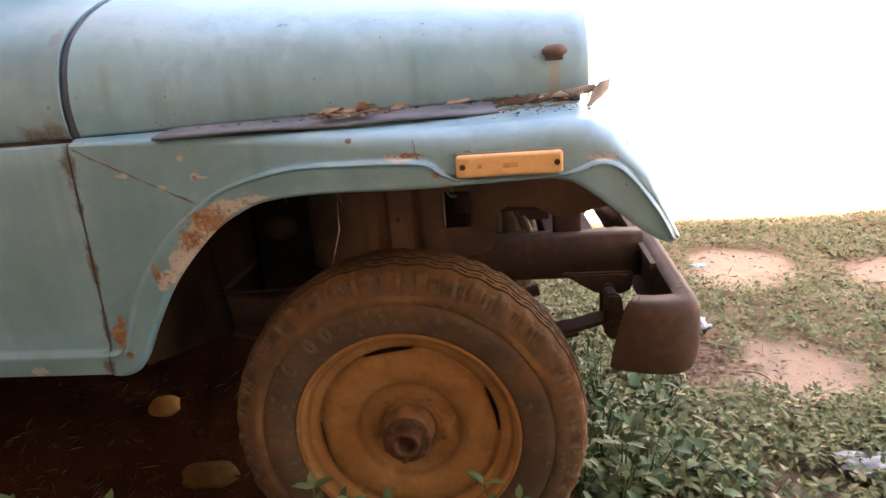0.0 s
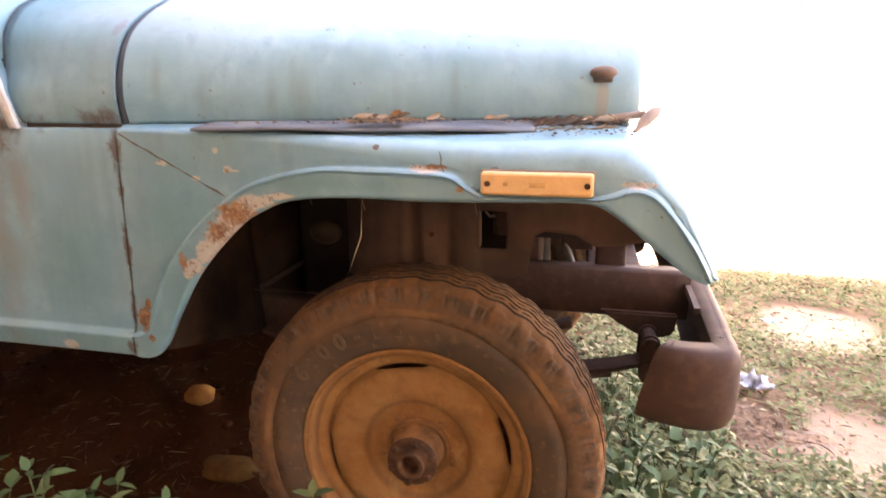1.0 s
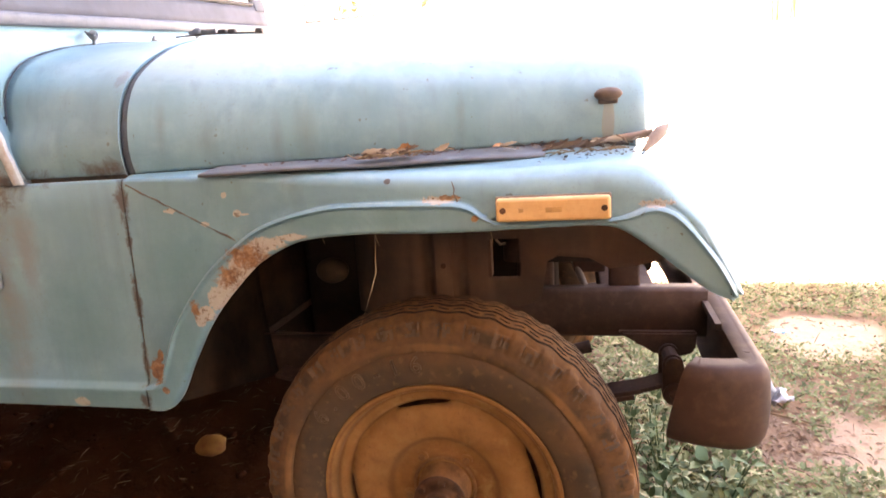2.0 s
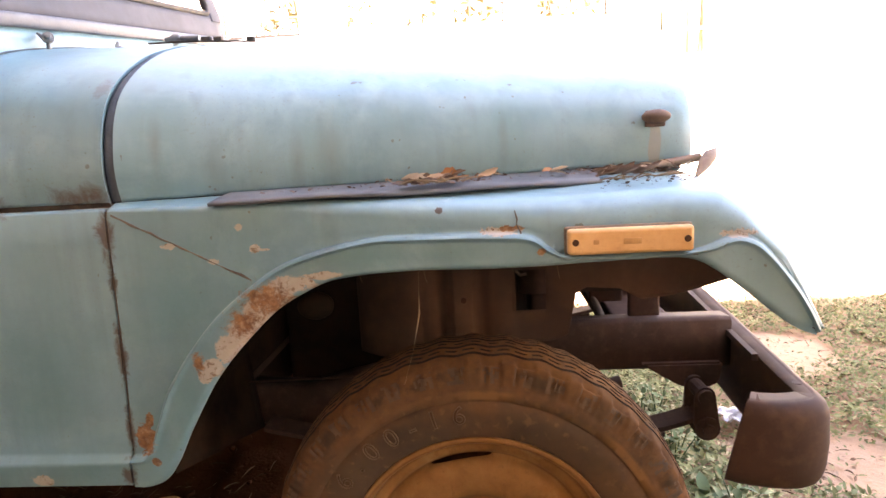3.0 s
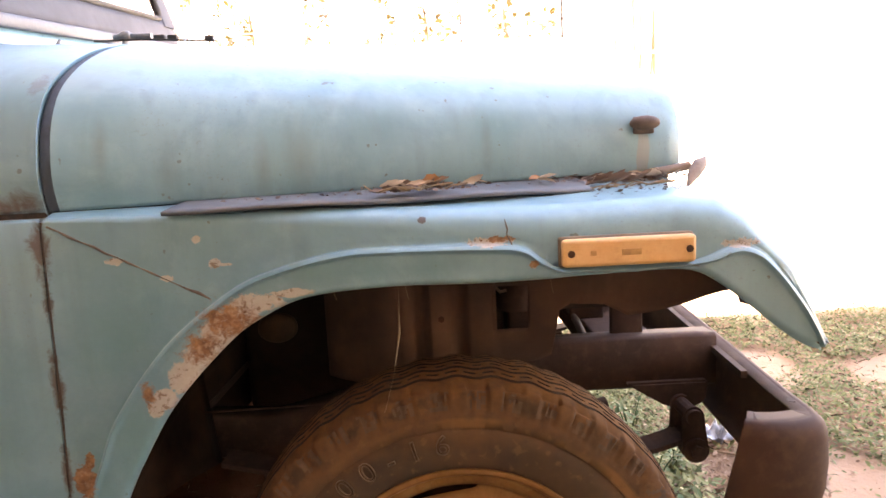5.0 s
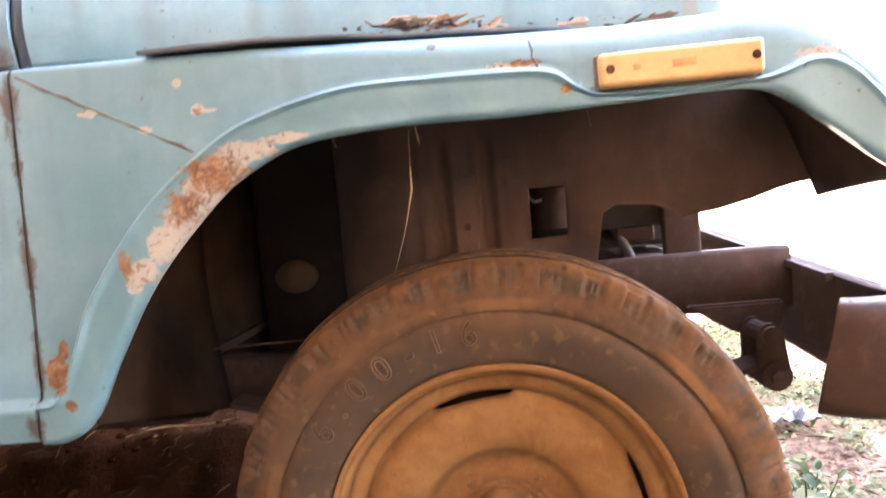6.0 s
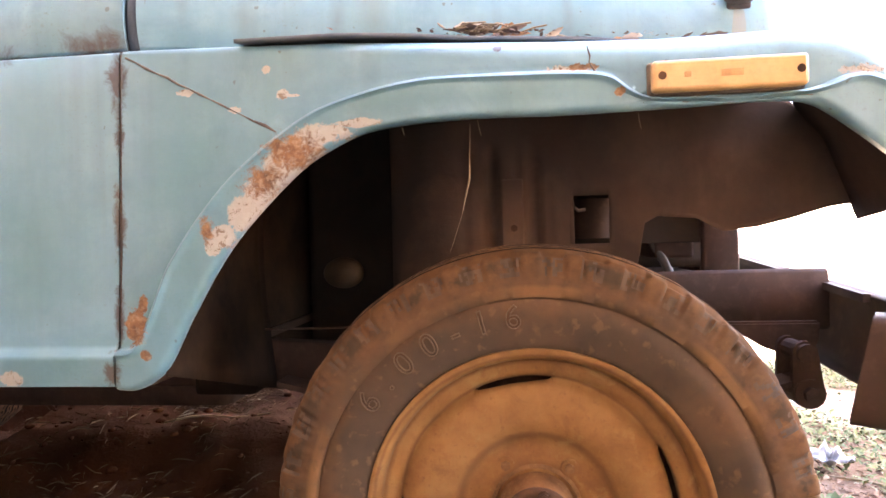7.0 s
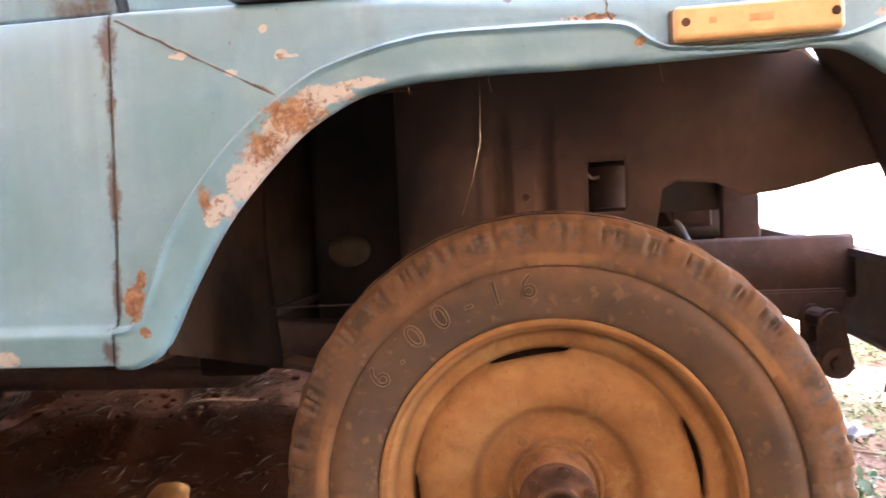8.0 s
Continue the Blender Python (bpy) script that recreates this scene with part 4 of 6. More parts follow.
def build_door():
    xs = [(-0.829 - 0.66 * k / 18, -0.851 - 0.64 * k / 18) for k in (0, 0.05, *range(1, 18), 17.95, 18)]
    rows = []
    for x1, x0 in xs:
        prof = [(1.10, 0.018), (1.10, 0.003), (1.097, 0.0)] + [(1.097 - 0.42 * k / 10, 0.0) for k in range(1, 11)] + [(0.669, 0.001), (0.666, 0.004), (0.666, 0.018)]
        edge = (x0 + 0.851) > -0.03
        rows.append([(x0 + (x1 - x0) * (z - 0.66) / 0.44 - (0.022 * max(0, (0.70 - z) / 0.034) ** 2 if edge else 0), yy, z) for z, yy in prof])
    door = thick(part("door", grid("door", rows), paint, jeep, "closed pale-blue door with strap hinges"), 0.002)
    part("door_seal", box(-1.50, -0.822, 0.016, 0.022, 0.655, 1.135), bar_dark, door)
    # pressed panel line on the door
    pts = [(-0.872, -0.001, 0.735), (-0.875, -0.003, 0.70), (-0.90, -0.004, 0.686), (-0.95, -0.004, 0.684), (-1.05, -0.004, 0.684), (-1.40, -0.004, 0.684)]
    part("pressed_edge", tube(spline(pts, 24), 0.006, 8), paint, door)
    for z, x in ((0.785, -0.84), (1.045, -0.83)):
        plate = soften(part("hinge", box(x - 0.012, x + 0.066, -0.013, -0.001, z - 0.026, z + 0.024, 0.0), paint, door, "painted strap hinge with rusty bolts"), 0.009, 3)
        for bz in (-1, 1):
            part("knuckle", tube([(x - 0.011, -0.013, z + bz * 0.009), (x - 0.011, -0.013, z + bz * 0.024)], 0.010, 12), paint, plate)
        strap = part("strap", box(x - 0.085, x - 0.010, -0.011, -0.001, z - 0.022, z + 0.022, 0.005), paint, door)
        part("hinge_pin", tube([(x - 0.011, -0.012, z - 0.028), (x - 0.011, -0.012, z + 0.028)], 0.0075, 10), frame_mat, plate)
        for bx in (x + 0.020, x + 0.045):
            part("bolt", disc((bx, -0.0125, z + 0.006 * (1 if bx > x + 0.03 else -1)), (0, -1, 0), 0.007, 0.005, 6, 0.001), frame_mat, plate)
        for bx in (x - 0.035, x - 0.065):
            part("bolt", disc((bx, -0.0105, z), (0, -1, 0), 0.007, 0.004, 6, 0.001), frame_mat, strap)
    return door


build_door()

# lower body side under the door and the rear tub
xs = [(-0.838 - 1.26 * k / 20, -0.843 - 1.26 * k / 20) for k in (0, 0.03, *range(1, 20), 19.97, 20)]
low = [[(x, y + 0.003, z) for x, y, z in row[10:]] for row in side_rows(xs, 0.945)]
low = [[(row[0][0], 0.025, 0.652), (row[0][0], 0.003, 0.652), (row[0][0], 0.0, 0.648)] + row for row in low]
thick(part("sill", grid("sill", low), paint, jeep, "pale-blue sill below the door"), 0.002)


def build_rear_tub():
    """Rear body with open wheel arches, wheel houses, a floor and a tailgate."""
    arch = [(-2.12 + 0.43 * math.cos(a), max(0.54, 0.37 + 0.43 * math.sin(a))) for a in np.linspace(math.radians(25), math.radians(155), 18)]
    outline = [(-1.52, 0.54)] + arch + [(-2.64, 0.54), (-2.64, 0.96), (-1.52, 0.96)]
    tub = None
    for y0, y1 in ((0.0, 0.02), (2 * MID - 0.02, 2 * MID)):
        bm = bmesh.new()
        lo, hi = ([bm.verts.new((x, y, z)) for x, z in outline] for y in (y0, y1))
        bm.faces.new(lo)
        bm.faces.new(hi[::-1])
        for k in range(len(outline)):
            n = (k + 1) % len(outline)
            bm.faces.new((lo[k], lo[n], hi[n], hi[k]))
        if tub is None:
            tub = part("rear_tub", bm, paint, jeep, "pale-blue rear body side", smooth=False)
        else:
            part("tub_side", bm, paint, tub, smooth=False)
    for y0, y1 in ((0.03, 0.27), (2 * MID - 0.27, 2 * MID - 0.03)):
        shield = [[(x, y, z + 0.01) for y in (y0, y1)] for x, z in arch]
        thick(part("wheel_house", grid("wheel_house", shield), paint, tub), 0.003)
        inner = [[(x, y1 if y0 < MID else y0, v) for v in (0.54, z + 0.01)] for x, z in arch]
        thick(part("wheel_house_side", grid("house_side", inner), paint, tub), 0.003)
    part("tailgate", box(-2.64, -2.62, 0.022, 2 * MID - 0.022, 0.545, 0.955, 0.004), paint, tub)
    part("floor_pan", box(-2.615, -2.085, 0.28, 2 * MID - 0.28, 0.53, 0.545), paint, tub)


build_rear_tub()


FAR_END = 1.12     # where the windscreen ends across the jeep


def screen_base(y):
    """Height of the windscreen's foot across the jeep; it leans up to the far side."""
    return 1.217 + 0.107 * y


def build_windscreen():
    rows = []
    for k in range(25):
        y = FAR_END * k / 24
        zb = screen_base(y)
        rows.append([(-0.738, y, 0.95), (-0.740, y, 1.06), (-0.741, y, 1.13), (-0.742, y, zb - 0.02), (-0.744, y, zb + 0.012)])
    panel = thick(part("windscreen_panel", grid("panel", rows), paint, jeep, "pale-blue panel under the windscreen"), 0.003)
    # straight lower rail: a flat face under a rolled top edge
    rows = []
    for k in range(41):
        y = 0.004 + (FAR_END - 0.008) * k / 40
        zb = screen_base(y) + 0.0006 * noise.noise((y * 9, 0, 0))
        rows.append([(-0.748, y, zb - 0.001), (-0.736, y, zb - 0.001), (-0.733, y, zb + 0.002), (-0.733, y, zb + 0.018), (-0.734, y, zb + 0.0215), (-0.738, y, zb + 0.0235), (-0.746, y, zb + 0.0240), (-0.765, y, zb + 0.030)])
    screen = thick(part("windscreen_frame", grid("lower_rail", rows), frame_mat, jeep, "grey steel windscreen frame"), 0.003)
    rows = []
    for k in range(25):
        y = 0.01 + (FAR_END - 0.02) * k / 24
        zb = screen_base(y)
        rows.append([(-0.744, y, zb + 0.018), (-0.747, y, zb + 0.040), (-0.753, y, zb + 0.068), (-0.758, y, zb + 0.088)])
    thick(part("lower_panel", grid("lower_panel", rows), screen_mat, screen, "dull grey lower windscreen panel"), 0.004)
    lean = math.tan(radians(17))

    def post(ya, yb, za, zb):
        """A side post or the header, as a slab that leans back with the screen."""
        bm = box(-0.012, 0.012, ya, yb, za, zb, 0.005)
        for v in bm.verts:
            v.co = (v.co.x - 0.757 - lean * (v.co.z - 0.06), v.co.y, v.co.z + screen_base(v.co.y))
        return bm
    for ya, yb, za, zb in ((0.004, 0.085, 0.070, 0.52), (FAR_END - 0.075, FAR_END - 0.004, 0.070, 0.52), (0.004, FAR_END - 0.004, 0.47, 0.53)):
        part("post", post(ya, yb, za, zb), screen_mat, screen)
    # rubber bead round the glass, with rounded corners
    ya, yb, za, zb, q = 0.088, FAR_END - 0.078, 0.090, 0.466, 0.022
    loop = []
    for cy, cz, a0 in ((yb - q, za + q, -90), (yb - q, zb - q, 0), (ya + q, zb - q, 90), (ya + q, za + q, 180)):
        loop += [(cy + q * math.cos(radians(a0 + d)), cz + q * math.sin(radians(a0 + d))) for d in (0, 30, 60, 90)]
    loop.append(loop[0])
    line = [(-0.748 - lean * (z - 0.06), y, z + screen_base(y)) for y, z in loop]
    part("glass_seal", tube(line, 0.007, 8), bar_dark, screen, "black rubber seal round the glass")
    pane = bmesh.new()
    pane.faces.new([pane.verts.new((-0.758 - lean * (z - 0.06), y, z + screen_base(y))) for y, z in loop[:-1]])
    pane = thick(part("pane", pane, glass_mat, screen, "clear windscreen glass", smooth=False), 0.004)
    pane.visible_shadow = False
    # bracket with a wavy front edge at the foot of the screen pillar
    line = [(-0.676, 1.262), (-0.680, 1.228), (-0.677, 1.206), (-0.681, 1.188), (-0.692, 1.174), (-0.706, 1.160), (-0.715, 1.145), (-0.724, 1.121), (-0.828, 1.119), (-0.905, 1.119), (-0.905, 1.262)]
    bm = bmesh.new()
    bm.faces.new([bm.verts.new((x, -0.008, z)) for x, z in line])
    bracket = thick(part("pillar_bracket", bm, bracket_mat, screen, "dark purple-grey bolted bracket", smooth=False), 0.006)
    part("bracket_fold", box(-0.792, -0.772, -0.0105, -0.006, 1.132, 1.26, 0.002), bracket_mat, bracket)
    for x, z in ((-0.702, 1.203), (-0.737, 1.168)):
        part("bolt", disc((x, -0.010, z), (0, -1, 0), 0.0075, 0.006, 6, 0.001), frame_mat, bracket)
    # wing bolt and clip on the panel, and the wiper lying on the cowl
    x, y, z = -0.724, 0.268, 1.2275
    bm = disc((x, y, z), (0.6, -0.8, 0.15), 0.0095, 0.010, 12, 0.002)
    disc((x + 0.006, y - 0.009, z + 0.002), (0.6, -0.8, 0.15), 0.0055, 0.012, 8, 0.001, bm=bm)
    tube([(x - 0.006, y - 0.002, z + 0.001), (x - 0.015, y - 0.005, z + 0.010)], 0.003, 6, bm=bm, radii=[0.005, 0.002])
    tube([(x, y, z - 0.004), (x - 0.001, y, z - 0.024)], 0.004, 8, bm=bm)
    part("wing_bolt", bm, zinc, panel, "dull zinc wing bolt")
    bm = box(-0.671, -0.657, 0.380, 0.390, 1.2255, 1.2275, 0.0005)
    tube([(-0.668, 0.385, 1.227), (-0.665, 0.385, 1.236)], 0.003, 8, bm=bm, radii=[0.006, 0.0025])
    part("clip", bm, zinc, panel, "small zinc clip")
    y = 0.335
    bm = tube([(-0.546, y, 1.2245), (-0.536, y, 1.2255), (-0.529, y, 1.2260), (-0.520, y, 1.2260), (-0.516, y, 1.2255)], 0.006, 12, radii=[0.0035, 0.0045, 0.0080, 0.0080, 0.0050])
    tube([(-0.516, y, 1.2252), (-0.482, y, 1.2240)], 0.0048, 10, bm=bm)
    wiper = part("wiper", bm, zinc, jeep, "grey steel wiper lying on the cowl")
    part("arm", tube([(-0.576, y - 0.006, 1.2185), (-0.50, y - 0.006, 1.2180), (-0.376, y - 0.004, 1.2110)], 0.0018, 6), bar_dark, wiper)
    part("foot", tube([(-0.524, y, 1.223), (-0.528, y - 0.008, 1.206)], 0.005, 8, radii=[0.006, 0.002]), zinc, wiper)
    for x, w in ((-0.468, 0.009), (-0.446, 0.008), (-0.385, 0.007)):
        z = 1.2185 - (x + 0.463) * 0.06
        part("clip", box(x - w, x + w, y - 0.006, y + 0.006, z - 0.003, z + 0.006, 0.002), bar_dark, wiper)


glass_mat = Nodes("clear_glass")
glass_mat.put(glass_mat.bsdf.inputs["Transmission Weight"], 1.0)
glass_mat = glass_mat.done((0.93, 0.96, 0.95), 0.02)
build_windscreen()


# ---- under the body ----
def build_chassis():
    def rail(y, sign):
        """A channel rail that steps down behind the wheel."""
        path = [(-2.60, 0.445, 0.525), (-0.55, 0.445, 0.525), (-0.35, 0.435, 0.515), (-0.14, 0.47, 0.565), (0.06, 0.541, 0.632), (0.30, 0.540, 0.635), (0.506, 0.540, 0.635)]
        rows = []
        for x, z0, z1 in lerp_list(path, 40):
            rows.append([(x, y + sign * 0.055, z1 - 0.004), (x, y + sign * 0.004, z1), (x, y, z1 - 0.004), (x, y, z0 + 0.004), (x, y + sign * 0.004, z0), (x, y + sign * 0.055, z0 + 0.004)])
        return grid("rail", rows)
    near = thick(part("frame_rail", rail(0.385, 1), chassis_mat, jeep, "brown dusty chassis rail"), 0.005)
    thick(part("frame_rail", rail(2 * MID - 0.385, -1), chassis_mat, jeep), 0.005)
    for x, z in ((0.26, 0.60), (0.33, 0.585), (0.42, 0.60), (0.37, 0.605)):
        part("rivet", disc((x, 0.385, z), (0, -1, 0), 0.007, 0.004, 12, 0.001), chassis_mat, near)
    part("cross_member", box(0.30, 0.42, 0.44, 2 * MID - 0.44, 0.550, 0.615, 0.006), chassis_mat, jeep)
    part("cross_member", box(-0.75, -0.65, 0.44, 2 * MID - 0.44, 0.44, 0.53, 0.006), chassis_mat, jeep)
    part("transfer_case", box(-1.25, -0.62, 0.52, 0.98, 0.36, 0.50, 0.03), chassis_mat, jeep)
    part("rear_axle", tube([(-2.12, 0.2, 0.345), (-2.12, 2 * MID - 0.2, 0.345)], 0.042, 14), chassis_mat, jeep)
    # axle tube and knuckle
    part("front_axle", tube([(0, 0.20, 0.35), (0, 0.30, 0.35), (0, 2 * MID - 0.2, 0.35)], 0.042, 16), chassis_mat, jeep, "dusty front axle tube")
    part("tie_rod", tube([(-0.12, 0.26, 0.37), (-0.12, 2 * MID - 0.26, 0.37)], 0.014, 10), chassis_mat, jeep)
    for s in (0, 1):
        def y(v):
            return v if s == 0 else 2 * MID - v
        # leaf spring with its shackle below the rail
        leaves = None
        for k in range(5):
            half = 0.43 - 0.075 * k
            pts = [(max(-0.44, min(0.415, half * u)), 0, 0.405 - 0.011 * k + 0.055 * (half * u / 0.43) ** 2) for u in np.linspace(-1, 1, 14)]
            rows = [[(px, y(0.30), pz), (px, y(0.355), pz), (px, y(0.355), pz + 0.009), (px, y(0.30), pz + 0.009)] for px, _, pz in pts]
            own = bmesh.new()
            own.from_mesh(grid("leaf", rows, wrap_v=True))
            leaves = join(leaves, own)
        part("leaf_spring", leaves, chassis_mat, jeep, "dusty leaf spring", smooth=False)
        gusset = bmesh.new()
        prof = [(0.328, 0.552), (0.486, 0.552), (0.482, 0.512), (0.468, 0.502), (0.436, 0.496), (0.404, 0.504), (0.368, 0.526)]
        lo, hi = ([gusset.verts.new((px, y(v), pz)) for px, pz in prof] for v in (0.366, 0.400))
        gusset.faces.new(lo)
        gusset.faces.new(hi[::-1])
        for k in range(len(prof)):
            gusset.faces.new((lo[k], lo[(k + 1) % len(prof)], hi[(k + 1) % len(prof)], hi[k]))
        bmesh.ops.bevel(gusset, geom=gusset.edges[:], offset=0.004, segments=2, affect="EDGES")
        part("spring_hanger", gusset, chassis_mat, jeep, "brown spring hanger under the chassis rail")
        sh = None
        for v in (0.296, 0.352):
            plate = bmesh.new()
            ring = [(0.428 + 0.019 * math.cos(w), 0.512 + 0.019 * math.sin(w)) for w in np.linspace(0, math.pi, 8)] + [(0.432 + 0.024 * math.cos(w), 0.449 + 0.024 * math.sin(w)) for w in np.linspace(math.pi, 2 * math.pi, 8)]
            lo, hi = ([plate.verts.new((px, y(u), pz)) for px, pz in ring] for u in (v, v + 0.008))
            plate.faces.new(lo)
            plate.faces.new(hi[::-1])
            for k in range(len(ring)):
                plate.faces.new((lo[k], lo[(k + 1) % len(ring)], hi[(k + 1) % len(ring)], hi[k]))
            sh = join(sh, plate)
        tube([(0.432, y(0.290), 0.449), (0.432, y(0.375), 0.449)], 0.023, 16, bm=sh)
        tube([(0.432, y(0.282), 0.449), (0.432, y(0.291), 0.449)], 0.012, 6, bm=sh)
        tube([(0.428, y(0.288), 0.512), (0.428, y(0.375), 0.512)], 0.015, 12, bm=sh)
        part("shackle", sh, chassis_mat, jeep, "brown spring shackle", smooth=False)
        bm = tube([(0.13, y(0.30), 0.60), (0.21, y(0.29), 0.535), (0.27, y(0.30), 0.545)], 0.013, 10)
        part("bump_stop", bm, chassis_mat, jeep)
    return near


build_chassis()


def bumper_rise(y):
    """The bumper is bent: it climbs towards the far side."""
    return 0.085 * (min(max(y, 0.18), 0.95) - 0.18)


def build_bumper():
    """A channel bumper, open to the rear, with closed rounded ends that turn back."""
    z1, z0 = 0.593, 0.453
    plan = [(0.402, 0.090), (0.420, 0.080), (0.456, 0.074), (0.496, 0.078), (0.523, 0.093), (0.536, 0.122), (0.540, 0.19), (0.543, 0.45), (0.545, MID)]
    plan = spline(plan, 46)
    full = plan + [(x, 2 * MID - y) for x, y in plan[-2::-1]]
    rows = []
    for i, (x, y) in enumerate(full):
        p, q = full[max(i - 1, 0)], full[min(i + 1, len(full) - 1)]
        t = Vector((q[0] - p[0], q[1] - p[1])).normalized()
        nrm = Vector((-t.y, t.x))            # towards the inside of the bend
        if nrm.dot(Vector((0.40, MID)) - Vector((x, y))) < 0:
            nrm = -nrm
        end = max(0.0, 1 - max(0.0, min(y, 2 * MID - y) - 0.06) / 0.10)
        low_z = z0 + 0.012 * end - 0.015 * math.sin(min(1.0, max(0.0, (x - 0.40) / 0.1)) * math.pi / 2) * end
        w = 0.045
        row = []
        for d, z in ((w, z1 - 0.001), (w * 0.5, z1), (0.026, z1 - 0.0005), (0.018, z1 - 0.002), (0.011, z1 - 0.005), (0.005, z1 - 0.0105), (0.0015, z1 - 0.019), (0.0, z1 - 0.030), (-0.002, (z1 + low_z) / 2), (0.000, low_z + 0.035), (0.003, low_z + 0.02), (0.008, low_z + 0.009), (0.015, low_z + 0.003), (0.024, low_z), (w, low_z + 0.002)):
            flare = 0.034 * max(0.0, min(1.0, (0.47 - x) / 0.07)) * (z1 - z) / (z1 - z0) if end > 0.3 else 0.0
            row.append((x + nrm.x * d - flare, y + nrm.y * d, z + bumper_rise(y)))
        rows.append(row)
    bumper = thick(part("bumper", grid("bumper", rows), bumper_mat, jeep, "brown painted steel channel bumper with rounded ends"), 0.004)
    for s in (0, 1):
        def yy(v):
            return v if s == 0 else 2 * MID - v
        part("bolt", disc((0.512, yy(0.160), 0.591 + bumper_rise(yy(0.160))), (0, 0, 1), 0.008, 0.004, 12, 0.001), chassis_mat, bumper)
        part("bracket", box(0.455, 0.50, min(yy(0.392), yy(0.45)), max(yy(0.392), yy(0.45)), 0.555, 0.60, 0.006), chassis_mat, bumper)
    # raised flat strip along the inner edge of the top flange
    rail = [(0.486, 0.586), (0.486, 0.5985), (0.497, 0.5985), (0.497, 0.586)]
    rows = [[(x, y, z + bumper_rise(y)) for x, z in rail] for y in np.linspace(0.265, 2 * MID - 0.265, 16)]
    bm = bmesh.new()
    bm.from_mesh(grid("strip", rows, wrap_v=True))
    bmesh.ops.holes_fill(bm, edges=[e for e in bm.edges if e.is_boundary], sides=4)
    part("strip", bm, bumper_mat, bumper, smooth=False)
    bumper.location.x = 0.010
    return bumper


build_bumper()


def build_wheel_well():
    """Inner apron beside the engine, the rear splash panel and the grille panel."""
    y = 0.300
    low_edge = [(-0.235, 0.600), (-0.10, 0.605), (0.05, 0.622), (0.15, 0.632), (0.176, 0.642), (0.190, 0.722), (0.21, 0.733), (0.27, 0.728), (0.31, 0.706), (0.36, 0.711), (0.41, 0.722), (0.45, 0.734), (0.475, 0.740), (0.505, 0.744)]
    top_edge = [(-0.235, 0.950), (0.05, 0.950)] + [(x, z + 0.003) for x, z in INNER_EDGE[::4]]
    hole = (0.076, 0.137, 0.692, 0.770)
    rows = []
    for x in np.linspace(-0.235, 0.505, 149):
        za = float(np.interp(x, *zip(*low_edge)))
        zb = max(za + 0.002, float(np.interp(x, *zip(*top_edge))))
        low, high = ((hole[2] - za) / (zb - za), (hole[3] - za) / (zb - za)) if x < 0.16 else (0.25, 0.5)
        col = []
        for k in range(25):
            z = za + (zb - za) * float(np.interp(k, (0, 7, 14, 24), (0.0, low, high, 1.0)))
            rib = sum(d * math.exp(-((x - c) / w) ** 4) for c, w, d in ((-0.052, 0.009, 0.020), (-0.028, 0.012, -0.006), (0.016, 0.011, 0.018), (0.060, 0.018, -0.004), (-0.080, 0.012, -0.005)))
            rib *= max(0.0, min(1.0, (0.86 - z) / 0.05))
            bend = 0.07 * max(0.0, (-0.11 - x) / 0.125) ** 2
            col.append((x, y + rib + bend + 0.006 * noise.noise((x * 7, z * 7, 3)), z))
        rows.append(col)
    verts = [p for r in rows for p in r]
    faces = []
    nv = 25
    for i in range(len(rows) - 1):
        for j in range(nv - 1):
            q = (i * nv + j, (i + 1) * nv + j, (i + 1) * nv + j + 1, i * nv + j + 1)
            cx, cz = sum(verts[a][0] for a in q) / 4, sum(verts[a][2] for a in q) / 4
            if not (hole[0] < cx < hole[1] and hole[2] < cz < hole[3]):
                faces.append(q)
    apron = thick(part("inner_apron", mesh("apron", verts, faces), arch_mat, jeep, "dusty brown inner fender apron with a square hole"), 0.002)
    part("hole_frame", box(hole[0] - 0.004, hole[0] + 0.003, y - 0.004, y + 0.03, hole[2], hole[3], 0.001), arch_mat, apron)
    strut = box(-0.038, -0.002, y - 0.014, y - 0.004, 0.615, 0.80, 0.004)
    part("strut", strut, arch_mat, apron)
    part("bolt", disc((-0.018, y - 0.014, 0.720), (0, -1, 0), 0.006, 0.003, 6), hub_mat, apron)
    # seen through the hole: a round canister
    part("canister", tube([(0.125, 0.42, 0.70), (0.125, 0.42, 0.77)], 0.035, 16), chassis_mat, jeep, "dusty brown canister behind the apron")
    part("hose_clip", tube([(0.082, 0.36, 0.772), (0.084, 0.355, 0.756), (0.092, 0.352, 0.748), (0.104, 0.354, 0.750)], 0.003, 8), hook_mat, jeep, "pale bent hose clip")
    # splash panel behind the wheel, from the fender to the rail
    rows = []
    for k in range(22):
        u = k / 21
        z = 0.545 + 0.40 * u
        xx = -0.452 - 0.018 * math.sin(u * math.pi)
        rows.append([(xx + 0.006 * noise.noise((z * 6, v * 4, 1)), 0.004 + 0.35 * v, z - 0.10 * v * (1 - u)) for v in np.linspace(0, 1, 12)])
    thick(part("splash_panel", grid("splash", rows), shaded_mud_mat, jeep, "dusty splash panel behind the wheel, with shade in its dark colour"), 0.002)
    # bulkhead and engine side, coloured dark for shade
    part("bulkhead", box(-0.500, -0.475, 0.35, 1.40, 0.55, 0.95, 0.004), shaded_mud_mat, jeep)
    # next five: boxes and plates added to keep light from showing through gaps
    part("steering_box", box(0.115, 0.195, 0.45, 0.56, 0.595, 0.685, 0.008), chassis_mat, jeep)
    part("gearbox_cover", box(-0.60, -0.485, 0.335, 1.10, 0.435, 0.56, 0.012), shaded_mud_mat, jeep)
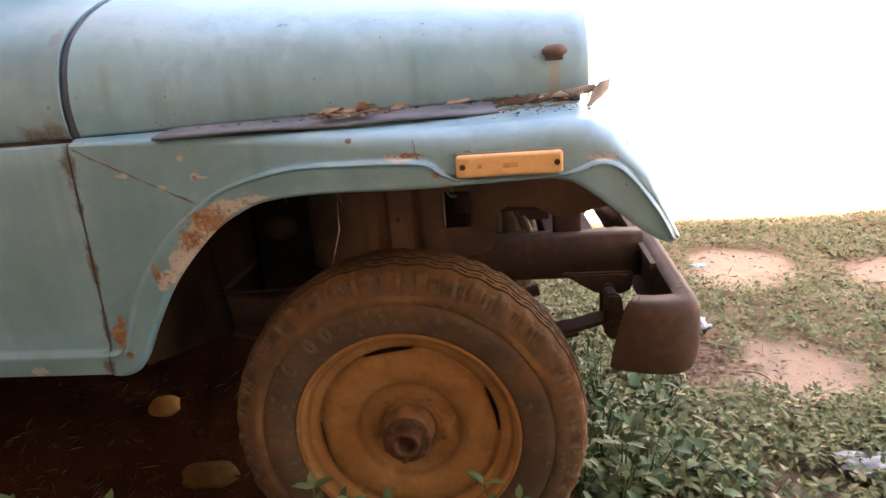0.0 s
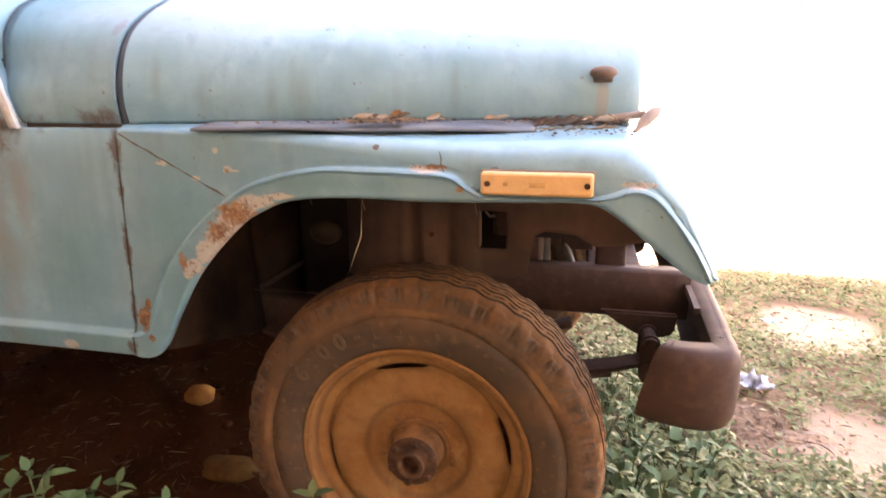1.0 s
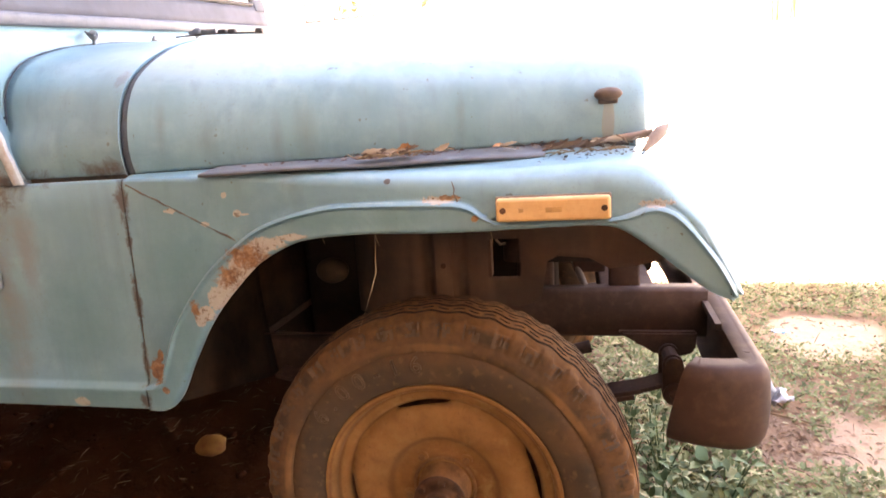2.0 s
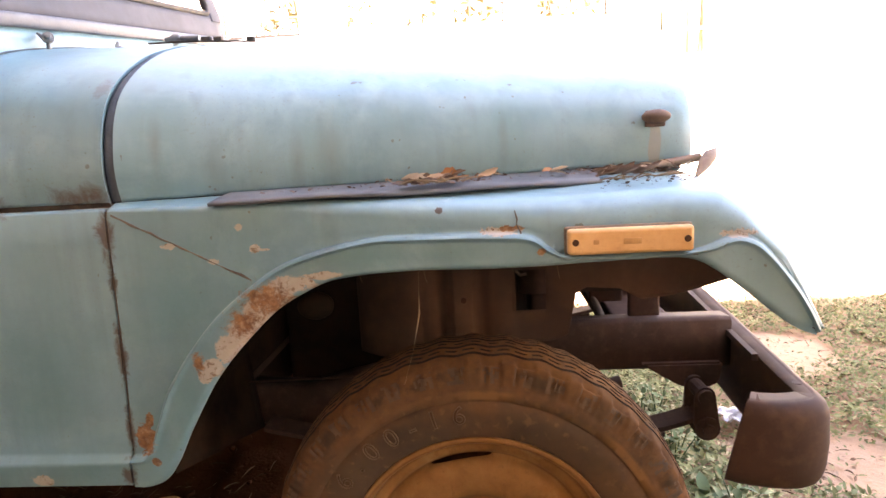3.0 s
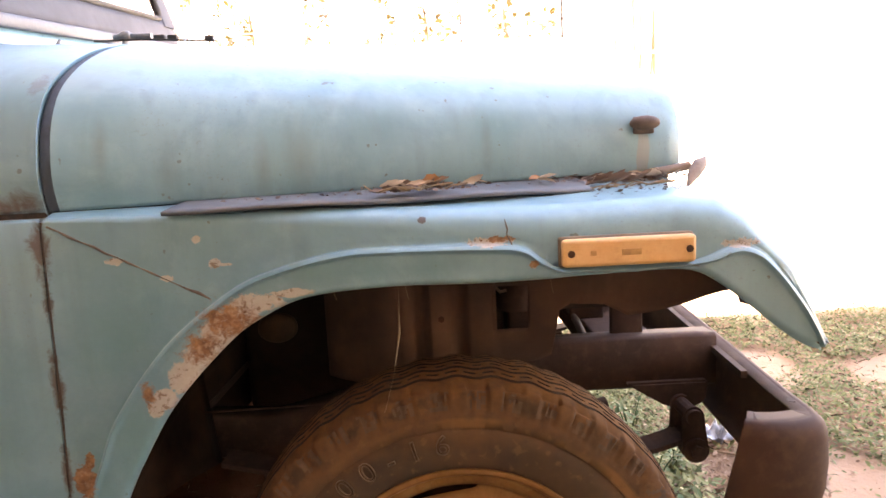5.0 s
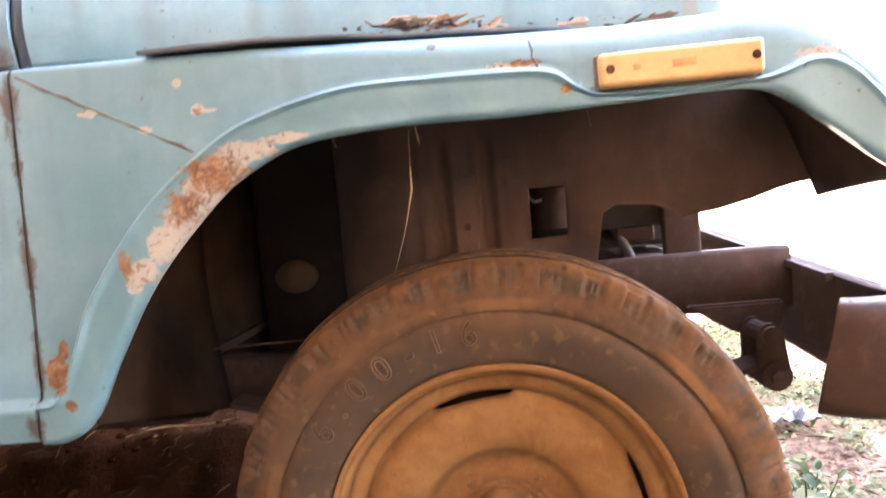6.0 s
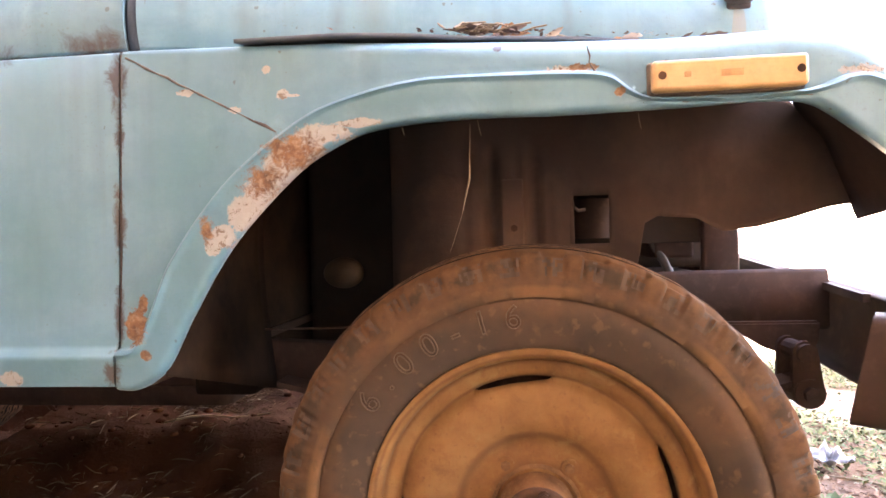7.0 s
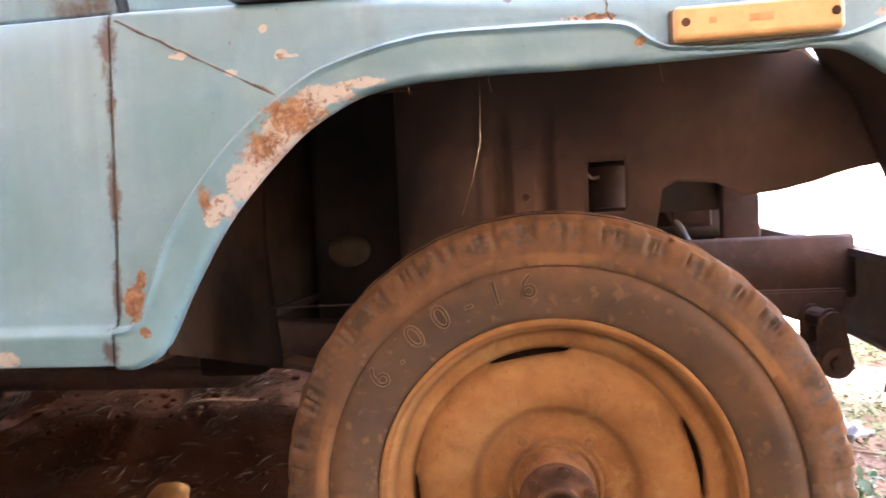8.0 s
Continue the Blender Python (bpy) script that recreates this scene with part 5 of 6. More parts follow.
    part("nose_seal", box(0.22, 0.350, 0.232, 0.236, 0.90, 0.972), chassis_mat, jeep)
    part("cowl_seal", box(-0.735, -0.49, 0.027, 0.031, 0.90, 0.975), weld_mat, jeep)
    part("inner_seal", box(-0.735, 0.34, 0.32, 0.326, 0.905, 0.995), deep_shade_mat, jeep)
    part("engine_side", box(-0.47, 0.20, 0.60, 0.86, 0.43, 0.99, 0.02), deep_shade_mat, jeep)
    bm = bmesh.new()
    bmesh.ops.create_uvsphere(bm, u_segments=20, v_segments=12, radius=1)
    bm.transform(Matrix.Translation((-0.385, 0.585, 0.640)) @ Matrix.Diagonal((0.045, 0.03, 0.034, 1)))
    part("oil_can_filter", bm, filter_mat, jeep, "dusty ochre round filter housing")
    part("floor_pan", box(-2.08, -0.48, 0.02, 2 * MID - 0.02, 0.53, 0.545), arch_mat, jeep)
    # radiator shell and grille closing the nose
    bm = bmesh.new()
    sec = [(0.352, yy, zz) for _, yy, zz in hood_section(0.352, 1.0, 0.010)]
    bm.faces.new([bm.verts.new(p) for p in [(0.352, 0.31, 0.78), (0.352, 0.31, 0.93), (0.352, sec[0][1], 0.945)] + sec + [(0.352, sec[-1][1], 0.945), (0.352, 2 * MID - 0.31, 0.93), (0.352, 2 * MID - 0.31, 0.78)]])
    thick(part("grille_panel", bm, paint, jeep, smooth=False), 0.012)
    part("shroud", box(0.10, 0.318, 0.434, 0.440, 0.688, 0.93, 0.002), deep_shade_mat, jeep)
    part("radiator", box(0.24, 0.31, 0.45, 2 * MID - 0.45, 0.66, 1.05, 0.006), chassis_mat, jeep)
    part("radiator_tank", box(0.16, 0.44, 0.66, 1.02, 0.632, 0.80, 0.02), deep_shade_mat, jeep)
    part("radiator_foot", box(0.314, 0.379, 0.420, 0.433, 0.622, 0.780, 0.006), chassis_mat, jeep)
    part("steering_rod", tube([(0.235, 0.47, 0.70), (0.255, 0.45, 0.655), (0.268, 0.44, 0.622)], 0.008, 10), rod_mat, jeep, "dull steel rod above the rail")
    # rod with clips low in the wheel well
    part("brake_pipe", tube([(-0.46, 0.33, 0.555), (-0.30, 0.335, 0.556), (-0.10, 0.34, 0.56)], 0.002, 6), chassis_mat, jeep)


build_wheel_well()

# the far fender and hood flank mirror the near ones
thick(part("fender", mirrored(fender.data, MID), paint, jeep), 0.0018, 1.0).modifiers["thickness"].material_offset = 1
thick(part("inner_apron", mirrored(bpy.data.objects["inner_apron"].data, MID), arch_mat, jeep), 0.002)

# foot step below the door
bm = tube(spline([(-1.30, -0.02, 0.54), (-1.28, -0.05, 0.44), (-1.20, -0.06, 0.375), (-1.02, -0.06, 0.372), (-0.92, -0.055, 0.39), (-0.89, -0.045, 0.43), (-0.94, -0.035, 0.425), (-1.20, -0.03, 0.42)], 40), 0.010, 10)
box(-0.905, -0.880, -0.03, -0.012, 0.43, 0.545, 0.004, bm=bm)
part("foot_step", bm, bar_dark, jeep, "dark grey bent steel tube foot step")


# ---- wheel ----
CENTRE = (0.0, 0.128, 0.349)


def build_tyre_mesh():
    """A worn ribbed tyre: zigzag grooves and short slits in the tread, notched shoulders, a stepped sidewall."""
    side = [(0.205, -0.060), (0.2125, -0.0675), (0.218, -0.0735), (0.224, -0.0760), (0.240, -0.0800), (0.258, -0.0822), (0.2745, -0.0822), (0.2765, -0.0795), (0.2785, -0.0795), (0.2800, -0.0825), (0.290, -0.0828), (0.2985, -0.0822)]
    shoulder = [(0.3005, -0.0815), (0.306, -0.0812), (0.312, -0.0806), (0.318, -0.0797), (0.3235, -0.0784), (0.3280, -0.0764), (0.3315, -0.0738), (0.3335, -0.0708)]
    cols = [(-0.0680, 0), (-0.0630, 0), (-0.0580, 0)]
    for g, kind in ((-0.0470, 1), (-0.0340, 2), (-0.0205, 1), (-0.0070, 3), (0.0070, 1), (0.0205, 2), (0.0340, 1), (0.0470, 3)):
        w = 0.0023 if kind == 1 else 0.0014
        cols += [(g - w - 0.0010, 0), (g - w, kind), (g + w, kind), (g + w + 0.0010, 0)]
    cols += [(0.0580, 0), (0.0630, 0), (0.0680, 0)]
    ns, nsh = len(side), len(shoulder)
    steps, per = 640, 16
    r = random.Random(44)
    slits = [[r.random() < 0.40 and 2 < k < 13 for k in range(per)] for _ in range(steps // per)]
    wear = [r.uniform(0.55, 1.0) for _ in range(steps // per)]
    rows, dark, notched = [], set(), set()
    for s in range(steps):
        a = 2 * math.pi * s / steps
        ca, sa = math.cos(a), math.sin(a)
        u = (s % per) / per
        zig = max(-0.5, min(0.5, 1.5 * (abs(u * 2 - 1) - 0.5)))       # long slants with short flats
        cell, pos = s // per, s % per
        slit = slits[cell][pos] * wear[cell]
        step = (0.5 if 3 < pos < 13 else 0.0) * wear[cell]
        ring = []
        for q, y in side:
            ring.append((q, y + 0.0006 * noise.noise((ca * 9, sa * 9, q * 60))))
        for j, (q, y) in enumerate(shoulder):
            reach = (0.0, 0.2, 0.7, 1.0, 1.0, 0.9, 0.6, 0.3)[j]
            ring.append((q - 0.0085 * step * (j / 7) ** 2, y + 0.0040 * slit * reach + 0.0040 * step * reach + 0.0012 * noise.noise((ca * 40, sa * 40, q * 160))))
            if step > 0.22 and 1 <= j <= 5 and noise.noise((s * 0.35, j * 0.6, 3.0)) > (-0.15 if slit else 0.15):
                notched.add((s, ns + j))
        for j, (y, kind) in enumerate(cols):
            edge = max(0.0, 1 - max(0.0, abs(y) - 0.052) / 0.016)
            q = 0.3345 + 0.0100 * (1 - (y / 0.068) ** 2)
            open_cut = kind == 1 or (kind == 2 and pos % 8 < 5) or (kind == 3 and (pos + 3) % 8 < 4)
            if kind and open_cut:
                q -= 0.0065
                if cols[j + 1][1] == kind:
                    dark |= {(s, ns + nsh + j - 1), (s, ns + nsh + j), (s, ns + nsh + j + 1)}
            if abs(y) > 0.0575:
                q -= 0.0170 * step * (abs(y) - 0.0535) / 0.0145
            ring.append((q + 0.0008 * noise.noise((ca * 8, y * 30, sa * 8)), y + 0.0105 * zig * edge))
        for j, (q, y) in list(enumerate(shoulder))[::-1]:
            ring.append((q - 0.0085 * step * (j / 7) ** 2, -y - 0.004 * step * (j / 7)))
        ring += [(q, -y) for q, y in side[::-1]]
        rows.append([(CENTRE[0] + q * 1.005 * ca, CENTRE[1] + y, CENTRE[2] + q * 1.005 * sa) for q, y in ring])
    me = grid("tyre", rows, wrap_u=True)
    me.materials.append(tyre_mat)
    me.materials.append(groove_mat)
    me.materials.append(notch_mat)
    across = len(rows[0]) - 1
    for i, p in enumerate(me.polygons):
        if (i // across, i % across) in dark:
            p.material_index = 1
        elif (i // across, i % across) in notched:
            p.material_index = 2
    return me


def build_lettering():
    """Raised size marking on the sidewall, bent round the wheel."""
    cu = bpy.data.curves.new("marking", "FONT")
    cu.body, cu.size, cu.extrude = "6.00-16", 0.042, 0.0012
    cu.fill_mode, cu.bevel_depth, cu.bevel_resolution, cu.resolution_u = "NONE", 0.00065, 1, 6
    cu.space_character = 1.86
    tmp = new("marking", cu)
    bpy.context.view_layer.update()
    me = bpy.data.meshes.new_from_object(tmp.evaluated_get(bpy.context.evaluated_depsgraph_get()))
    bpy.data.objects.remove(tmp)
    start, rad = radians(146), 0.2445
    for v in me.vertices:
        a = start - v.co.x / (rad + 0.012)
        r = rad + v.co.y
        depth = -0.0800 - 0.0022 * max(0.0, min(1.0, (r - 0.240) / 0.018)) - v.co.z * 0.9 - 0.0008
        v.co = (CENTRE[0] + r * math.cos(a), CENTRE[1] + depth, CENTRE[2] + r * math.sin(a))
    return me


SLOTS = (99, 13.5, 190.5, 279)     # middle of each vent slot round the disc, degrees


def build_rim(parent):
    prof = [(0.196, 0.062), (0.203, -0.055), (0.207, -0.068), (0.2115, -0.074), (0.2150, -0.0735), (0.2155, -0.070), (0.2135, -0.0665), (0.2100, -0.0655), (0.2065, -0.0625), (0.2035, -0.0570), (0.1995, -0.0530), (0.1950, -0.0520),
            (0.1880, -0.0515), (0.1835, -0.0495), (0.1800, -0.0455), (0.1768, -0.0425), (0.1735, -0.0435), (0.1700, -0.0475), (0.1650, -0.0515), (0.158, -0.0545), (0.148, -0.0562), (0.135, -0.0562), (0.122, -0.0550), (0.111, -0.0515),
            (0.103, -0.0455), (0.097, -0.0405), (0.091, -0.0370), (0.084, -0.0350), (0.075, -0.0345), (0.055, -0.0340), (0.040, -0.0340)]
    me = lathe("rim", prof, CENTRE, 240)
    bm = bmesh.new()
    bm.from_mesh(me)
    gone = []
    for f in bm.faces:
        c = f.calc_center_median()
        r, a = math.hypot(c.x - CENTRE[0], c.z - CENTRE[2]), math.degrees(math.atan2(c.z - CENTRE[2], c.x - CENTRE[0]))
        off = min(abs((a - mid + 180) % 360 - 180) for mid in SLOTS)
        if c.y < CENTRE[1] - 0.03 and 0.1700 < r < 0.1768 and off < 16.5:
            gone.append(f)
    bmesh.ops.delete(bm, geom=gone, context="FACES")
    # each slot is a crescent: its inner edge swings out to meet the outer one at both ends
    for v in bm.verts:
        r, a = math.hypot(v.co.x - CENTRE[0], v.co.z - CENTRE[2]), math.degrees(math.atan2(v.co.z - CENTRE[2], v.co.x - CENTRE[0]))
        off = min(abs((a - mid + 180) % 360 - 180) for mid in SLOTS)
        if abs(r - 0.1700) < 1e-4 and v.co.y < CENTRE[1] - 0.03 and off < 16.6:
            u = 1 - math.sqrt(max(0.0, 1 - (off / 16.5) ** 2))
            q = (0.1700 + 0.0064 * u) / r
            v.co = (CENTRE[0] + (v.co.x - CENTRE[0]) * q, v.co.y + 0.0047 * u, CENTRE[2] + (v.co.z - CENTRE[2]) * q)
    rim = thick(part("rim", bm, wheel_mat, parent, "ochre dust-covered steel rim with vent slots"), 0.0025)
    for k in range(5):
        a = radians(52 + 72 * k)
        c = (CENTRE[0] + 0.070 * math.cos(a), CENTRE[1] - 0.0340, CENTRE[2] + 0.070 * math.sin(a))
        nut = part("wheel_nut", disc(c, (0, -1, 0), 0.0115, 0.0040, 18, 0.0012), wheel_mat, rim)
        part("stud", disc((c[0], c[1] - 0.0040, c[2]), (0, -1, 0), 0.0066, 0.004, 6, 0.0008), barrel_mat, nut)
    return rim


def build_hub(parent):
    flange = [(0.0435, -0.074), (0.0465, -0.077), (0.0470, -0.0835), (0.0450, -0.0865), (0.0400, -0.0870), (0.0335, -0.0870), (0.0318, -0.0890), (0.0285, -0.0895), (0.0262, -0.0915), (0.0255, -0.0955), (0.0262, -0.0975), (0.0262, -0.0995), (0.0235, -0.1012), (0.0190, -0.1005), (0.0172, -0.0965), (0.0164, -0.074), (0.001, -0.072)]
    hub = part("hub", lathe("hub", flange, CENTRE, 48), hub_mat, parent, "rusty iron hub flange with bolts and a hollow nose")
    barrel = [(0.0600, -0.0335), (0.0580, -0.0362), (0.0545, -0.0368), (0.0530, -0.0330), (0.0522, -0.0220), (0.0504, -0.0220), (0.0490, -0.040), (0.0462, -0.049), (0.0446, -0.060), (0.0438, -0.076)]
    part("barrel", lathe("barrel", barrel, CENTRE, 48), barrel_mat, hub, "dust-caked hub barrel")
    for k in range(6):
        a = radians(20 + 60 * k)
        c = (CENTRE[0] + 0.0388 * math.cos(a), CENTRE[1] - 0.0865, CENTRE[2] + 0.0388 * math.sin(a))
        bm = disc(c, (0, -1, 0), 0.0082, 0.002, 12, 0.0008)
        disc((c[0], c[1] - 0.0015, c[2]), (0, -1, 0), 0.0066, 0.0065, 6, 0.0014, bm=bm)
        part("bolt", bm, hub_mat, hub)
    part("drum", lathe("drum", [(0.150, 0.075), (0.150, 0.012), (0.188, 0.010), (0.188, 0.002), (0.05, 0.0)], CENTRE, 48), hub_mat, hub)
    return hub


def islands(me):
    """Splits a mesh into its loose pieces, as bmeshes."""
    bm = bmesh.new()
    bm.from_mesh(me)
    left, out = set(bm.faces), []
    while left:
        stack = [left.pop()]
        group = set(stack)
        while stack:
            for v in stack.pop().verts:
                for f in v.link_faces:
                    if f in left:
                        left.discard(f)
                        group.add(f)
                        stack.append(f)
        own, seen = bmesh.new(), {}
        for f in group:
            own.faces.new([seen.setdefault(v.index, None) or seen.update({v.index: own.verts.new(v.co)}) or seen[v.index] for v in f.verts])
        out.append(own)
    bm.free()
    return sorted(out, key=lambda b: min(v.co.x for v in b.verts))


def build_wheel():
    w = part("wheel", build_tyre_mesh(), tyre_mat, jeep, "dusty worn tyre with zigzag tread on an ochre wheel", sharp=38)
    for piece in islands(build_lettering()):
        part("raised_character", piece, letter_mat, w)
    build_rim(w)
    build_hub(w)
    return w


wheel = build_wheel()
# the other three wheels share the meshes
for off, flip in (((-2.12, 0, 0), False), ((0, 0, 0), True), ((-2.12, 0, 0), True)):
    turn = Matrix.Translation(off) @ (Matrix.Translation((0, 2 * MID, 0)) @ Matrix.Rotation(math.pi, 4, "Z") if flip else Matrix.Identity(4))
    w = part("wheel", wheel.data, None, jeep)
    w.matrix_basis = turn
    for src in ("rim", "hub"):
        r = part(src, bpy.data.objects[src].data, None, w)
        r.matrix_parent_inverse = Matrix.Identity(4)


# ---- plants and litter ----
LEAF = [(0.0, 0.0, 0.0), (0.30, 0.26, 0.05), (0.30, -0.26, 0.05), (0.65, 0.22, 0.04), (0.65, -0.22, 0.04), (1.0, 0.0, -0.06), (0.3, 0.0, 0.0), (0.65, 0.0, -0.01)]
LEAF_F = [(0, 1, 6), (0, 6, 2), (1, 3, 7, 6), (2, 6, 7, 4), (3, 5, 7), (4, 7, 5)]


def leaf_into(verts, faces, at, heading, lift, size, wide=1.0, roll=0.0, curl=0.0):
    m = Matrix.Translation(at) @ Matrix.Rotation(heading, 4, "Z") @ Matrix.Rotation(-lift, 4, "Y") @ Matrix.Rotation(roll, 4, "X")
    b = len(verts)
    for x, y, z in LEAF:
        verts.append(m @ Vector((x * size, y * size * wide, (z - curl * x * x) * size)))
    faces += [tuple(b + i for i in f) for f in LEAF_F]


def in_bare(x, y):
    spots = ((0.82, 0.95, 0.12, 0.18), (1.13, 0.88, 0.17, 0.20), (1.33, 1.88, 0.24, 0.28), (2.0, 1.7, 0.28, 0.22), (2.4, 0.6, 0.3, 0.18))
    n = 0.5 * noise.noise((x * 3.1, y * 3.1, 7.0))
    return any(((x - a) / c) ** 2 + ((y - b) / d) ** 2 < 1 + n for a, b, c, d in spots)


def build_weeds():
    r = random.Random(11)
    verts, faces = [], []
    count = 0
    while count < 84000:
        x, y = r.uniform(0.30, 4.6), r.uniform(-0.9, 2.64)
        if r.random() > (1.0 if x < 2.6 else 0.5):
            continue
        if x < 0.46 and y > 0.0:
            continue
        d = 0.5 + 0.9 * noise.noise((x * 1.9, y * 1.9, 3.0))
        if in_bare(x, y) and r.random() > 0.06:
            continue
        if r.random() > d + 0.42:
            continue
        z = ground_height(x, y) + r.uniform(0.0, 0.05) * (0.4 + max(0, d))
        big = 1.1 if y < 0.75 and x < 2.0 else 1.0
        for _ in range(3):
            leaf_into(verts, faces, (x + r.uniform(-.02, .02), y + r.uniform(-.02, .02), z * big), r.uniform(0, 6.28), r.uniform(-0.2, 0.9), big * r.uniform(0.011, 0.029), r.uniform(0.5, 1.05), r.uniform(-0.5, 0.5), 0.1)
            count += 1
    # thinner towards the added south wall
    for _ in range(9000):
        x, y = r.uniform(0.4, 4.8), -0.9 - abs(r.gauss(0, 0.8))
        if y < -3.1 or noise.noise((x * 1.9, y * 1.9, 3.0)) < -0.1:
            continue
        leaf_into(verts, faces, (x, y, r.uniform(0, 0.05)), r.uniform(0, 6.28), r.uniform(-0.2, 0.9), r.uniform(0.012, 0.034), 0.8, r.uniform(-0.5, 0.5), 0.1)
    # behind and between the wheels
    for _ in range(9000):
        x, y = r.uniform(0.15, 0.74), r.uniform(0.25, 2.2)
        leaf_into(verts, faces, (x, y, r.uniform(0, 0.10 if x < 0.6 else 0.06)), r.uniform(0, 6.28), r.uniform(-0.2, 0.9), r.uniform(0.015, 0.036), 0.75, r.uniform(-0.5, 0.5), 0.1)
    for _ in range(9000):
        x, y = r.uniform(0.5, 1.25), r.uniform(-0.4, 0.8)
        if in_bare(x, y) or noise.noise((x * 3, y * 3, 1.0)) < -0.15:
            continue
        leaf_into(verts, faces, (x, y, ground_height(x, y) + r.uniform(0, 0.06)), r.uniform(0, 6.28), r.uniform(-0.2, 0.9), r.uniform(0.012, 0.034), r.uniform(0.4, 0.9), r.uniform(-0.5, 0.5), 0.1)
    # sprouts in front of the jeep
    for _ in range(3200):
        x, y = r.uniform(-1.1, 0.35), r.uniform(-0.6, -0.10)
        if noise.noise((x * 5, y * 5, 4.0)) < 0.05:
            continue
        leaf_into(verts, faces, (x, y, ground_height(x, y) + r.uniform(0, 0.05)), r.uniform(0, 6.28), r.uniform(-0.2, 0.9), r.uniform(0.012, 0.036), r.uniform(0.4, 0.9), r.uniform(-0.5, 0.5), 0.1)
    ob = part("weeds", mesh("weeds", verts, faces), weed, None)
    return tagged(ob, "low green creeping weeds on sandy soil", "weeds", kind="stuff")


build_weeds()


def build_plant(name, at, height, stems, leaf, seed, label, spread=0.06):
    """A broad-leaved weed: thin stems with pairs of leaves."""
    r = random.Random(seed)
    base = Vector((at[0], at[1], ground_height(at[0], at[1])))
    th = thing(name, base, label, "weed", "broad-leaved weeds round the jeep")
    bm = None
    verts, faces = [], []
    for s in range(stems):
        h = height * r.uniform(0.55, 1.0)
        a = r.uniform(0, 6.28)
        lean = Vector((math.cos(a), math.sin(a), 0)) * spread * r.uniform(0.3, 1.2)
        pts = [base + lean * (u ** 1.5) + Vector((0, 0, h * u - 0.005)) for u in (0, 0.25, 0.5, 0.75, 1.0)]
        bm = tube(pts, 0.0025, 5, bm=bm, radii=[0.0035, 0.003, 0.0026, 0.002, 0.0012])
        k = max(3, int(h / 0.045))
        for q in range(k):
            u = (q + 1) / k
            p = base + lean * (u ** 1.5) + Vector((0, 0, h * u - 0.005))
            for side in (0, math.pi):
                leaf_into(verts, faces, p, a + q * 1.57 + side + r.uniform(-0.4, 0.4), r.uniform(0.0, 0.7), leaf * r.uniform(0.65, 1.3) * (1.1 - 0.35 * u), r.uniform(0.55, 1.0), r.uniform(-0.35, 0.35), 0.18)
        leaf_into(verts, faces, base + lean + Vector((0, 0, h - 0.005)), a, 0.9, leaf * 0.6, 1.0, 0, 0.1)
    part("stem", bm, plant_leaf, th)
    part("foliage", mesh("foliage", verts, faces), plant_leaf, th)
    return th


# x, y, height, stems, leaf length
WHEEL_PLANTS = [
    (-0.03, -0.07, 0.34, 3, 0.06), (-0.16, -0.05, 0.3, 3, 0.055), (0.05, -0.1, 0.27, 3, 0.05), (0.2, -0.06, 0.33, 3, 0.045), (0.3, -0.05, 0.28, 4, 0.05),
    (-0.40, -0.12, 0.315, 6, 0.05), (-0.48, -0.14, 0.325, 7, 0.052), (-0.56, -0.10, 0.335, 7, 0.055), (-0.64, -0.13, 0.325, 7, 0.055), (-0.72, -0.10, 0.33, 7, 0.055), (-0.82, -0.12, 0.30, 6, 0.055), (-0.95, -0.05, 0.30, 4, 0.055),
    (-0.34, -0.14, 0.28, 5, 0.045), (-0.60, -0.17, 0.30, 6, 0.05), (-0.44, -0.18, 0.28, 5, 0.05), (0.12, -0.08, 0.29, 4, 0.04), (-0.09, -0.11, 0.31, 4, 0.05),
]
BUMPER_PLANTS = [
    (0.4, 0.06, 0.17, 8, 0.05), (0.43, 0.2, 0.2, 8, 0.055), (0.5, 0.28, 0.21, 8, 0.06), (0.55, 0.12, 0.16, 7, 0.055), (0.62, 0.35, 0.13, 6, 0.06),
    (0.42, 0.38, 0.2, 8, 0.05), (0.48, -0.05, 0.18, 6, 0.045), (0.66, 0.18, 0.14, 6, 0.05), (0.58, 0.52, 0.2, 6, 0.05), (0.36, 0.6, 0.22, 6, 0.045),
    (0.45, 0.8, 0.2, 6, 0.045), (0.5, 1.05, 0.18, 6, 0.045), (0.57, 0.67, 0.1, 4, 0.085),
    (0.40, 0.48, 0.20, 9, 0.042), (0.50, 0.45, 0.18, 9, 0.04), (0.46, 0.64, 0.19, 9, 0.04), (0.56, 0.88, 0.16, 8, 0.04), (0.64, 0.62, 0.13, 8, 0.04), (0.40, 0.95, 0.18, 8, 0.04), (0.66, 0.98, 0.12, 7, 0.036),
    (0.60, 1.2, 0.14, 8, 0.04), (0.36, 0.28, 0.2, 8, 0.045), (0.34, 0.02, 0.2, 7, 0.04), (0.60, 0.00, 0.14, 7, 0.045), (0.74, 0.30, 0.10, 7, 0.045),
]
for k, (x, y, h, n, lf) in enumerate(WHEEL_PLANTS):
    build_plant("weed_plant", (x, y), h, n, lf, 100 + k, "upright broad-leaved green weed growing beside the wheel")
for k, (x, y, h, n, lf) in enumerate(BUMPER_PLANTS):
    build_plant("weed_plant", (x, y), h, n, lf, 110 + k, "leafy green weed clump growing by the bumper")


